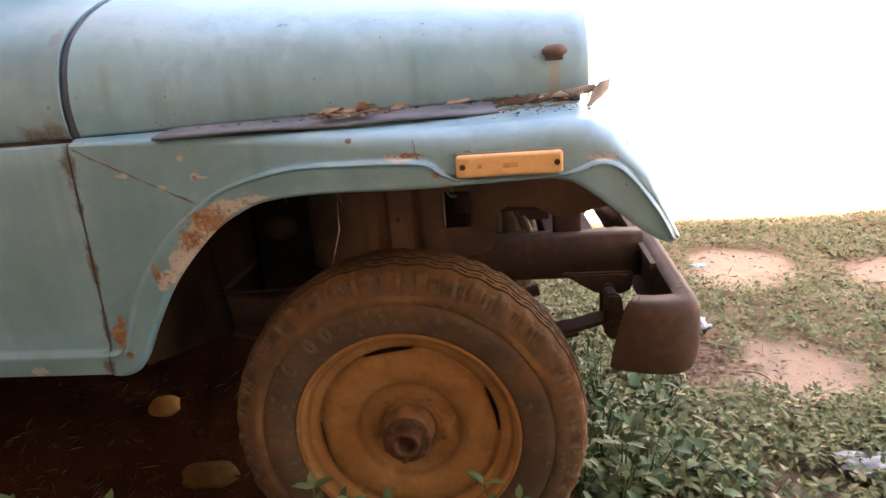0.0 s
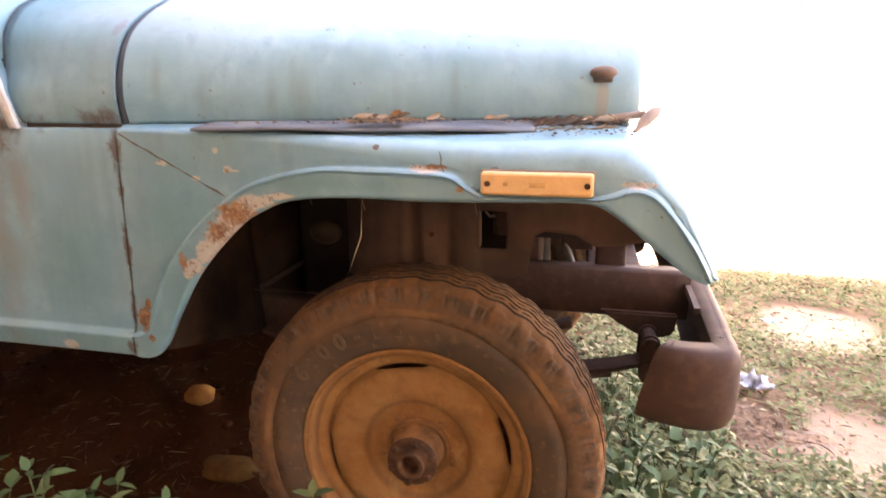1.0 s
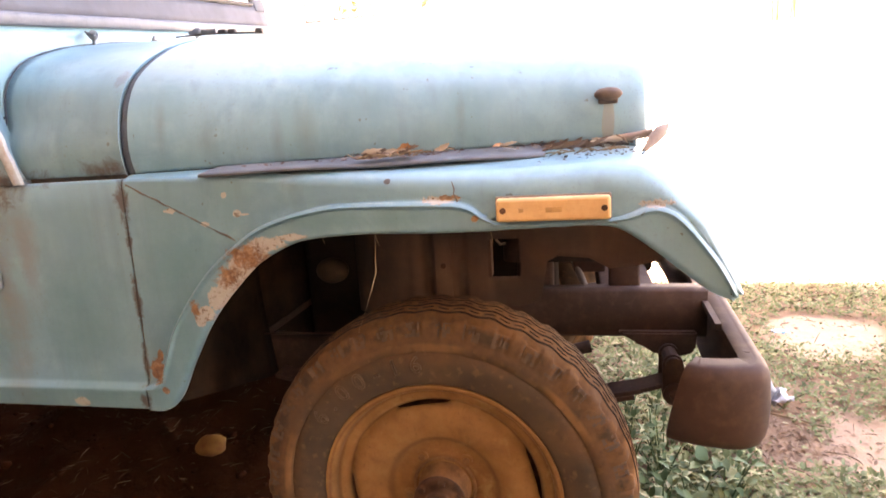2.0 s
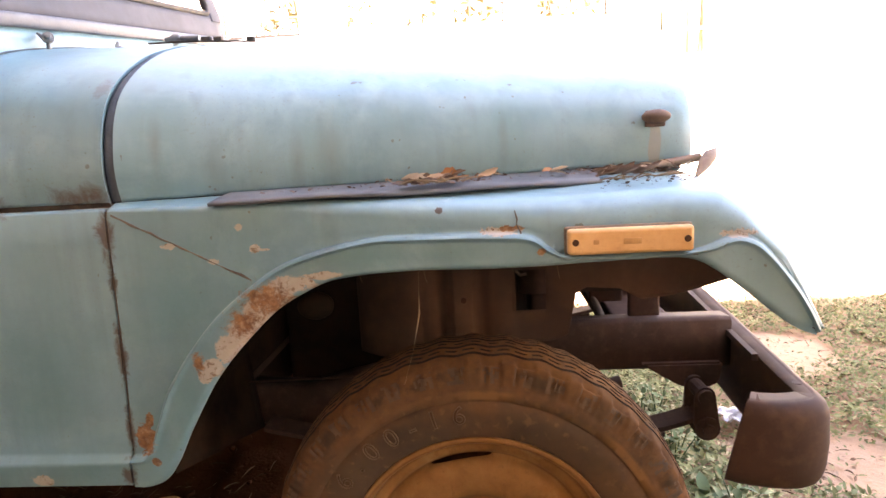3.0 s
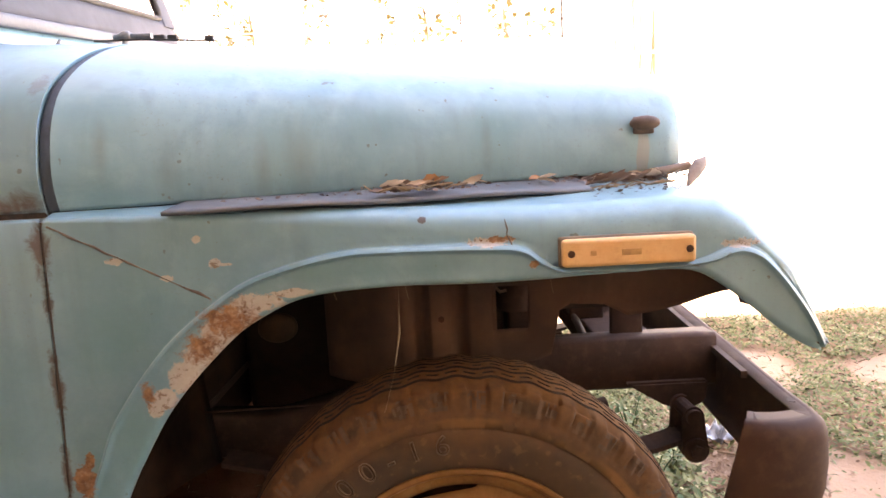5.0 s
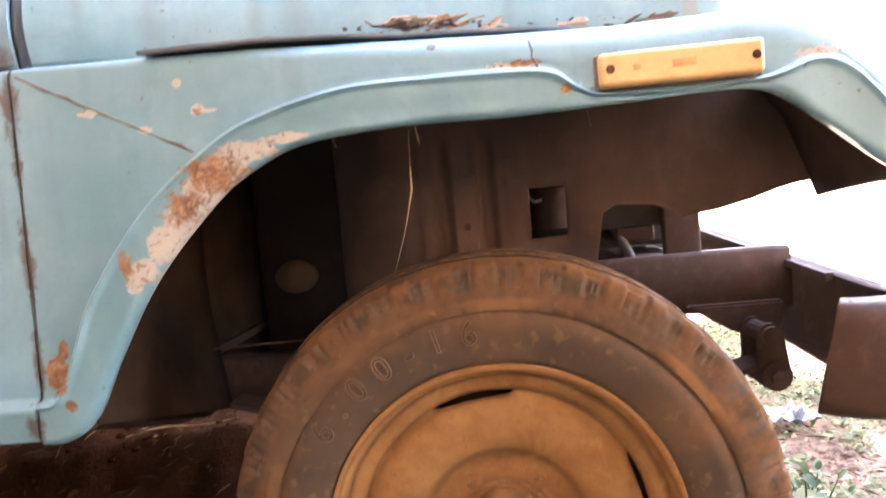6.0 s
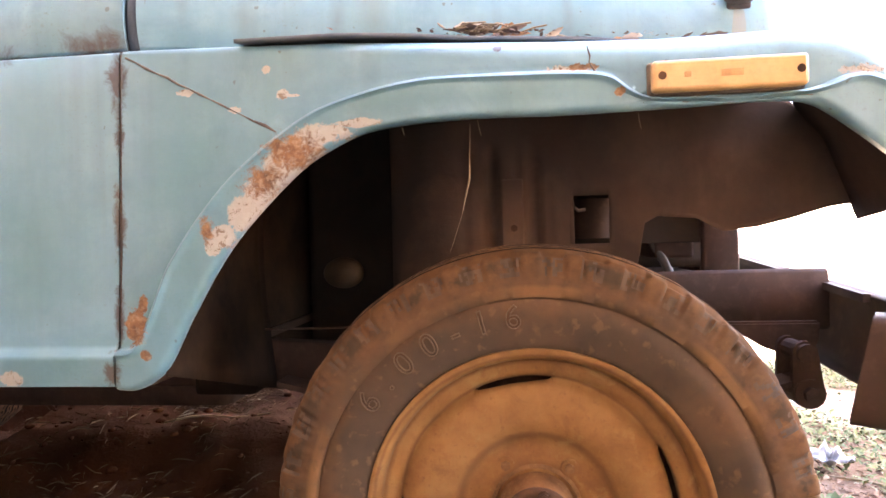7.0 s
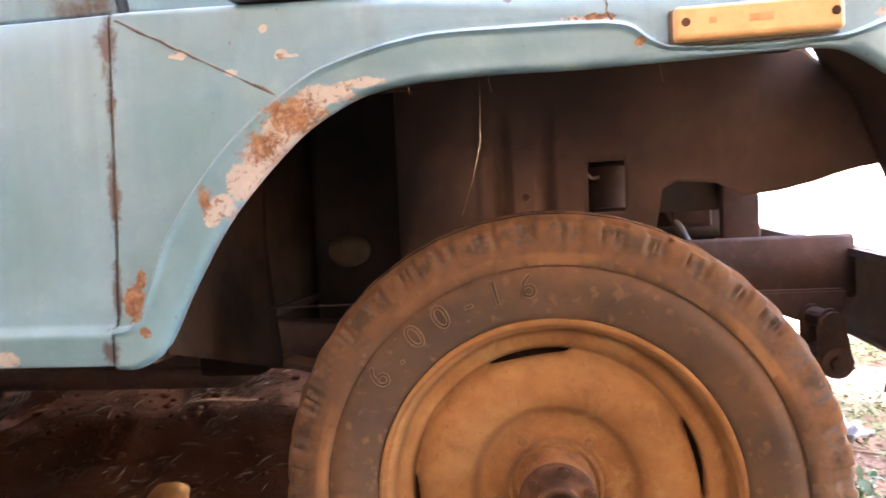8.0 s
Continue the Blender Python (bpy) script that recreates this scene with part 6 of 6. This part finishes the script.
def curled_leaf(length, wide, roll, bend, twist):
    """A dry leaf, rolled about its midrib, bent along its length and twisted; its stalk end at the origin."""
    rows = []
    for i in range(9):
        u = i / 8
        half = length * wide * math.sin(math.pi * min(1.0, u * 0.93 + 0.035)) ** 0.8 * (1 + 0.12 * math.sin(u * 19))
        a = bend * u
        cx = length * (math.sin(a) / bend if abs(bend) > 0.05 else u)
        cz = length * ((1 - math.cos(a)) / bend if abs(bend) > 0.05 else 0.0)
        row = []
        for j in range(7):
            v = j / 3 - 1
            w = v * roll * 0.5
            y = half * (math.sin(w) / (roll * 0.5))
            z = half * (1 - math.cos(w)) / (roll * 0.5)
            t = twist * u
            row.append((cx, y * math.cos(t) - z * math.sin(t), cz + z * math.cos(t) + y * math.sin(t)))
        rows.append(row)
    return grid("leaf", rows)


dark_leaf = make_leaf("dark_dry_leaf", (0.115, 0.076, 0.058), (0.19, 0.13, 0.10), (0.30, 0.22, 0.165), 0.8)
orange_leaf = make_leaf("orange_dry_leaf", (0.46, 0.22, 0.10), (0.40, 0.20, 0.10), (0.5, 0.3, 0.15), 0.75)


def ledge_z(x, y):
    """Height of the ledge between fender and hood: the rubber sheet, and past its end the fender's crown."""
    if x < 0.19:
        return 0.9545
    return 0.933 + 0.018 * max(0.0, min(1.0, (y - 0.05) / (hood_y(x) - 0.05)))


def build_leaf_litter():
    """Dry leaves on the fender ledge and on the ground under the jeep."""
    r = random.Random(5)
    k = 0
    spots = [(-0.10, 0.02), (-0.085, 0.035), (-0.07, 0.045), (-0.055, 0.05), (-0.04, 0.055), (-0.02, 0.06), (-0.06, 0.04), (-0.03, 0.045), (0.02, 0.09), (0.04, 0.09), (0.055, 0.085), (0.115, 0.105), (0.13, 0.11),
             (0.19, 0.13), (0.20, 0.12), (0.215, 0.13), (0.225, 0.14), (0.235, 0.145), (0.25, 0.15), (0.255, 0.14), (0.27, 0.155), (0.28, 0.16), (0.295, 0.165), (0.31, 0.17), (0.325, 0.17), (0.34, 0.165)]
    spots += [(x + r.uniform(-0.015, 0.015), y + r.uniform(-0.004, 0.008)) for x, y in spots if x > 0.15 or x < 0.0]
    for x, y in spots:
        n = r.choice((0, 0, 1, 1, 2, 3, 3, 3, 3))
        me = curled_leaf(r.uniform(0.012, 0.038), r.uniform(0.12, 0.30), r.uniform(0.8, 3.4), r.uniform(-0.9, 0.9), r.uniform(-0.9, 0.9))
        turn = Euler((r.uniform(-1.0, 1.0), r.uniform(-0.22, 0.12), r.uniform(-0.7, 0.7) + (math.pi if n == 1 else 0)))
        y = max(min(y + 0.010, hood_y(x) - 0.014), flap_edge(x) + 0.014 if x < 0.19 else 0.0)
        me.transform(Matrix.LocRotScale((x, y, ledge_z(x, y) + r.uniform(0.003, 0.013 if x > 0.19 else 0.007)), turn, None))
        tagged(part("dry_leaf", me, dry if n < 2 else orange_leaf if n == 2 else dark_leaf, None), "curled dry brown leaf on the fender", "leaf", "dry leaves on the fender")
    cup = curled_leaf(0.030, 0.5, 2.2, 0.6, 0.2)
    cup.transform(Matrix.LocRotScale((-0.038, 0.072, 0.960), Euler((0.7, 0.0, 0.1)), None))
    for x, y, size, turn_z in ((0.195, 0.120, 0.046, 0.3), (0.215, 0.130, 0.050, -0.2), (0.235, 0.128, 0.040, 0.5), (0.262, 0.140, 0.044, 0.2), (-0.085, 0.045, 0.034, 0.2), (-0.06, 0.055, 0.034, -0.15), (0.125, 0.112, 0.034, 0.4)):
        big = curled_leaf(size, 0.24, 2.6, r.uniform(0.2, 0.7), r.uniform(-0.5, 0.5))
        y = max(y, flap_edge(x) + 0.012 if x < 0.19 else 0.0)
        big.transform(Matrix.LocRotScale((x, y, ledge_z(x, y) + 0.005), Euler((r.uniform(-0.5, 0.5), -0.05, turn_z)), None))
        tagged(part("dry_leaf", big, dark_leaf if x > 0.15 else dry, None), "large curled dry leaf on the fender", "leaf", "dry leaves on the fender")
    tagged(part("dry_leaf", cup, orange_leaf, None), "cupped orange-brown dry leaf on the fender", "leaf", "dry leaves on the fender")
    for k in range(18):
        x = r.choice((r.gauss(-0.055, 0.035), r.gauss(0.26, 0.045)))
        y0 = max(min(0.03 + max(0, x + 0.1) * 0.25, hood_y(x) - 0.02), flap_edge(x) + 0.012 if x < 0.19 else 0.0)
        zl = ledge_z(x, y0)
        a, l = r.uniform(-0.6, 0.6), r.uniform(0.02, 0.05)
        tagged(part("twig", tube([(x, y0, zl + 0.002), (x + l * 0.5 * math.cos(a), y0 + l * 0.5 * math.sin(a), zl + 0.004 + r.uniform(0, 0.005)), (x + l * math.cos(a), min(y0 + l * math.sin(a), hood_y(x) - 0.006), zl + 0.003 + r.uniform(0, 0.006))], 0.0011, 5), straw_mat, None), "thin dry twig on the fender ledge", "twig", "twigs on the fender")
    # crumbs along the ledge
    verts, faces = [], []
    for _ in range(170):
        x = r.choice((r.uniform(-0.28, 0.35), r.gauss(-0.05, 0.04), r.gauss(0.25, 0.05)))
        y = r.uniform(0.0, 0.06) + max(0, x + 0.1) * 0.18
        y = max(min(y, hood_y(x) - 0.005), flap_edge(x) + 0.006 if x < 0.19 else 0.0)
        leaf_into(verts, faces, (x, y, ledge_z(x, y) + 0.001), r.uniform(0, 6.28), r.uniform(0, 0.4), r.uniform(0.003, 0.010), 0.9, r.uniform(-1, 1))
    for k in range(620):
        x = r.gauss(0.262, 0.042) if k < 400 else r.gauss(-0.035, 0.045)
        if not -0.16 < x < 0.345:
            continue
        y = hood_y(x) - 0.006 - abs(r.gauss(0, 0.013))
        y = max(y, flap_edge(x) + 0.006 if x < 0.19 else 0.0)
        leaf_into(verts, faces, (x, y, ledge_z(x, y) + r.uniform(0.0, 0.006)), r.uniform(0, 6.28), r.uniform(-0.2, 0.4), r.uniform(0.004, 0.012), r.uniform(0.4, 1.0), r.uniform(-1, 1), r.uniform(-0.5, 0.5))
    tagged(part("leaf_crumbs", mesh("crumbs", verts, faces), dark_leaf, None), "dry leaf crumbs and grit on the fender ledge", "leaf litter", kind="stuff")
    # litter on the soil
    verts, faces = [], []
    for k in range(3400):
        x, y = r.uniform(-2.4, 0.3), r.uniform(-0.5, 2.4)
        size, wide = (r.uniform(0.008, 0.022), r.uniform(0.3, 0.9)) if k % 4 == 0 else (r.uniform(0.012, 0.05), r.uniform(0.03, 0.10))
        leaf_into(verts, faces, (x, y, ground_height(x, y) + r.uniform(0.0, 0.008)), r.uniform(0, 6.28), r.uniform(-0.2, 0.4), size, wide, r.uniform(-0.8, 0.8), r.uniform(-0.3, 0.4))
    tagged(part("leaf_litter", mesh("litter", verts, faces), litter_dark, None), "brown dead leaf bits and straw scattered on the soil", "leaf litter", kind="stuff")
    verts, faces = [], []
    for k in range(2600):
        x, y = (r.uniform(0.5, 2.4), r.uniform(0.2, 2.4)) if k < 1600 else (r.gauss(0.83, 0.10), r.gauss(0.92, 0.13))
        leaf_into(verts, faces, (x, y, ground_height(x, y) + r.uniform(0.0, 0.012)), r.uniform(0, 6.28), r.uniform(-0.2, 0.4), r.uniform(0.006, 0.028), r.uniform(0.4, 1.0), r.uniform(-0.8, 0.8), r.uniform(-0.3, 0.4))
    tagged(part("yard_litter", mesh("yard_litter", verts, faces), yard_leaf, None), "brown dry leaf bits scattered on sandy soil", "leaf litter", kind="stuff")
    # clods on the rough soil
    verts, faces = [], []
    for k in range(700):
        x, y, q = r.uniform(-2.0, 0.15), r.uniform(-0.1, 1.9), r.choice((0.004, 0.006, 0.008, 0.014)) * r.uniform(0.7, 1.4)
        if abs(x) < 0.38 and y < 0.32:
            continue
        own = bmesh.new()
        bmesh.ops.create_icosphere(own, subdivisions=1, radius=1)
        at = Vector((x, y, ground_height(x, y) + q * 0.15))
        base = len(verts)
        verts += [at + Vector((v.co.x * q, v.co.y * q, v.co.z * q * 0.6)) * (1 + 0.45 * noise.noise(v.co * 1.7 + Vector((k, 0, 0)))) for v in own.verts]
        faces += [tuple(base + v.index for v in f.verts) for f in own.faces]
        own.free()
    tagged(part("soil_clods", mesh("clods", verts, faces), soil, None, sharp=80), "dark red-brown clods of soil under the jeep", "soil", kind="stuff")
    # straw heap beyond the jeep
    verts, faces = [], []
    for _ in range(1700):
        rr, a = abs(r.gauss(0, 0.095)), r.uniform(0, 6.28)
        x, y = -0.99 + rr * 1.3 * math.cos(a), 1.20 + rr * math.sin(a)
        z = ground_height(x, y) + 0.05 * math.exp(-(rr / 0.10) ** 2) * r.uniform(0.3, 1.0)
        leaf_into(verts, faces, (x, y, z), r.uniform(0, 6.28), r.uniform(-0.3, 0.6), r.uniform(0.015, 0.055), r.uniform(0.03, 0.06), 0, r.uniform(-0.2, 0.2))
    tagged(part("straw_heap", mesh("straw", verts, faces), heap_straw, None), "heap of dry straw on the soil bank", "straw", kind="stuff")


yard_leaf = make_leaf("brown_yard_leaf", (0.16, 0.095, 0.06), (0.25, 0.16, 0.105), (0.36, 0.26, 0.18), 0.85, 0.05)
litter_dark = make_leaf("dead_leaf_litter", (0.045, 0.021, 0.012), (0.075, 0.038, 0.022), (0.14, 0.09, 0.05), 0.85, 0.04)
build_leaf_litter()


def build_stone(at, size, seed, label, mat):
    bm = bmesh.new()
    bmesh.ops.create_icosphere(bm, subdivisions=3, radius=1)
    for v in bm.verts:
        n = 1 + 0.22 * noise.noise(v.co * 1.3 + Vector((seed, 0, 0))) + 0.06 * noise.noise(v.co * 5 + Vector((seed, 0, 0)))
        v.co = Vector((v.co.x * size[0], v.co.y * size[1], v.co.z * size[2])) * n
    bm.transform(Matrix.Translation(at))
    return tagged(part("stone", bm, mat, None), label, "stone", "stones under the jeep")


build_stone((-0.60, 0.37, ground_height(-0.60, 0.37) + 0.004), (0.085, 0.05, 0.026), 3.0, "flat brown stone half sunk in dark soil", stone_mat)
build_stone((-0.83, 0.585, ground_height(-0.83, 0.585) + 0.020), (0.048, 0.036, 0.028), 8.0, "yellowish pebble with a red side on dark soil", pebble_mat)


def build_film(name, at, size, mat, seed, label):
    """Crumpled plastic film."""
    n = 14
    rows = []
    for i in range(n):
        row = []
        for j in range(n):
            u, v = i / (n - 1) - 0.5, j / (n - 1) - 0.5
            ed = 1 + 0.25 * noise.noise((u * 5, v * 5, seed))
            row.append((at[0] + u * size[0] * ed, at[1] + v * size[1] * ed, at[2] + 0.012 + 0.5 * size[2] + size[2] * noise.noise((u * 4.5, v * 4.5, seed + 3)) * (1.2 - 2 * max(abs(u), abs(v)))))
        rows.append(row)
    return tagged(thick(part(name, grid(name, rows), mat, None), 0.0006), label, "litter", "litter on the ground")


build_film("plastic_bag", (0.865, 1.16, 0.0), (0.13, 0.10, 0.08), litter_mat, 1.0, "crumpled white plastic bag on the soil")
build_film("plastic_wrapper", (0.588, 0.662, 0.02), (0.045, 0.032, 0.02), litter_mat, 4.0, "small white wrapper lying in the weeds")
build_film("plastic_wrapper", (1.12, 1.86, 0.0), (0.06, 0.04, 0.02), blue_film, 6.0, "small pale blue wrapper on sandy soil")
build_film("cloth_rag", (1.075, 0.36, 0.02), (0.20, 0.08, 0.035), grey_fabric, 9.0, "crumpled grey and white rag in the weeds")
tagged(part("stick", tube([(0.84, 1.11, 0.012), (0.92, 1.06, 0.016), (0.99, 1.02, 0.012)], 0.004, 6), straw_mat, None), "thin dry stick on the ground", "stick")
twig_line = [(x, y, ground_height(x, y) + 0.006) for x, y in ((-1.02, 0.93), (-0.93, 0.965), (-0.84, 1.0), (-0.77, 1.035), (-0.68, 1.06), (-0.58, 1.07))]
tagged(part("stick", tube(spline(twig_line, 14), 0.0026, 6), straw_mat, None), "long thin dry stick on dark soil", "stick")


# ---- across the yard ----
def build_shrubs():
    """Sunlit foliage seen through the barred openings."""
    r = random.Random(21)
    verts, faces = [], []
    for _ in range(5000):
        x, z = r.uniform(-4, 2.2), r.uniform(1.6, 3.9)
        if noise.noise((x * 1.5, z * 1.5, 2.0)) < -0.12:
            continue
        leaf_into(verts, faces, (x, r.uniform(6.9, 7.6), z), r.uniform(0, 6.28), r.uniform(-1, 1), r.uniform(0.06, 0.14), 1.0, r.uniform(-1, 1))
    stems = None
    for x in (-3.3, -2.2, -1.1, 0.0, 1.0):
        stems = tube([(x, 7.25, -0.05), (x + 0.1, 7.2, 1.5), (x - 0.1, 7.3, 3.2)], 0.04, 8, bm=stems, radii=[0.05, 0.04, 0.015])
    th = thing("shrub", (-0.8, 7.25, 0), "tall yellow-green hedge behind the wall", "hedge")
    part("foliage", mesh("hedge", verts, faces), make_leaf("hedge_leaf", (0.20, 0.15, 0.045), (0.26, 0.19, 0.075), (0.24, 0.15, 0.090)), th)
    part("stem", stems, wood, th)


build_shrubs()


def build_gate():
    """Thin iron gate bars at the end of the wall, a slim forked trunk and a bench plank."""
    th = thing("iron_gate", (2.4, 6.05, 0), "thin brown barred iron gate beside the white wall", "gate")
    for x in (2.10, 2.22, 2.33, 2.56, 2.68, 2.74):
        part("bar", tube([(x, 6.05, 0.0), (x, 6.05, 3.6)], 0.010, 6), gate_iron, th)
    part("cross_bar", box(2.05, 2.76, 6.035, 6.065, 2.02, 2.05), gate_iron, th)
    part("cross_bar", box(2.05, 2.76, 6.035, 6.065, 0.25, 0.28), gate_iron, th)
    part("latch", box(1.98, 2.02, 6.0, 6.04, 2.02, 2.22), gate_iron, th)
    tr = thing("tree", (2.45, 6.6, 0), "slim forked brown tree trunk in sunlight", "tree")
    part("trunk", tube(spline([(2.50, 6.6, -0.05), (2.50, 6.6, 1.2), (2.47, 6.6, 2.0), (2.42, 6.6, 2.9), (2.36, 6.6, 4.2)], 18), 0.08, 12, radii=[0.11 - 0.003 * k for k in range(18)]), bark, tr)
    part("limb", tube(spline([(2.50, 6.6, 1.25), (2.62, 6.6, 1.8), (2.66, 6.6, 2.8), (2.74, 6.6, 4.1)], 14), 0.06, 10, radii=[0.07 - 0.003 * k for k in range(14)]), bark, tr)
    be = thing("bench", (2.25, 6.3, 0), "weathered brown wooden plank ledge", "bench")
    part("plank", box(1.96, 2.62, 6.12, 6.45, 1.72, 1.80, 0.01), bark, be)
    for x in (2.02, 2.56):
        part("leg", box(x - 0.03, x + 0.03, 6.2, 6.26, 0.0, 1.72, 0.006), bark, be)


build_gate()


def build_stalks():
    """Dry grass stalks among the weeds and on the dark soil."""
    r = random.Random(31)
    verts, faces = [], []
    for _ in range(1500):
        x, y = r.uniform(0.35, 3.2), r.uniform(-0.6, 2.6)
        if in_bare(x, y) and r.random() < 0.6:
            continue
        leaf_into(verts, faces, (x, y, ground_height(x, y) + 0.004), r.uniform(0, 6.28), r.uniform(0.0, 0.7), r.uniform(0.03, 0.085), 0.05, 0, r.uniform(-0.1, 0.3))
    for _ in range(700):
        x, y = r.uniform(-2.4, 0.2), r.uniform(-0.4, 2.2)
        leaf_into(verts, faces, (x, y, ground_height(x, y) + 0.006), r.uniform(0, 6.28), r.uniform(-0.05, 0.3), r.uniform(0.02, 0.07), 0.022, 0, r.uniform(-0.2, 0.3))
    for _ in range(60):
        cx, cy, way = r.uniform(-1.9, -0.15), r.uniform(-0.1, 1.5), r.uniform(0, 6.28)
        for _ in range(r.randint(8, 26)):
            x, y = cx + r.gauss(0, 0.05), cy + r.gauss(0, 0.04)
            leaf_into(verts, faces, (x, y, ground_height(x, y) + r.uniform(0.002, 0.016)), way + r.gauss(0, 0.7), r.uniform(-0.3, 0.4), r.uniform(0.015, 0.045), r.uniform(0.012, 0.03), 0, r.uniform(-0.5, 0.5))
    tagged(part("dry_stalks", mesh("stalks", verts, faces), old_straw, None), "thin dry grass stalks lying on the ground", "dry grass", kind="stuff")


build_stalks()
part("cobweb", tube([(-0.070, 0.030, 0.842), (-0.071, 0.025, 0.81), (-0.072, 0.022, 0.775), (-0.080, -0.01, 0.73), (-0.092, -0.03, 0.690)], 0.0005, 5, radii=[0.0002, 0.0004, 0.0014, 0.0002, 0.0002]), straw_mat, jeep, "dusty cobweb strand under the fender")
for k, (x, z) in enumerate(((-0.150, 0.848), (-0.06, 0.843), (0.12, 0.842))):
    part("hanging_fluff", tube([(x, -0.001, z), (x + 0.002, 0.0, z - 0.012), (x + 0.004, 0.002, z - 0.02)], 0.0005, 4), straw_mat, jeep)
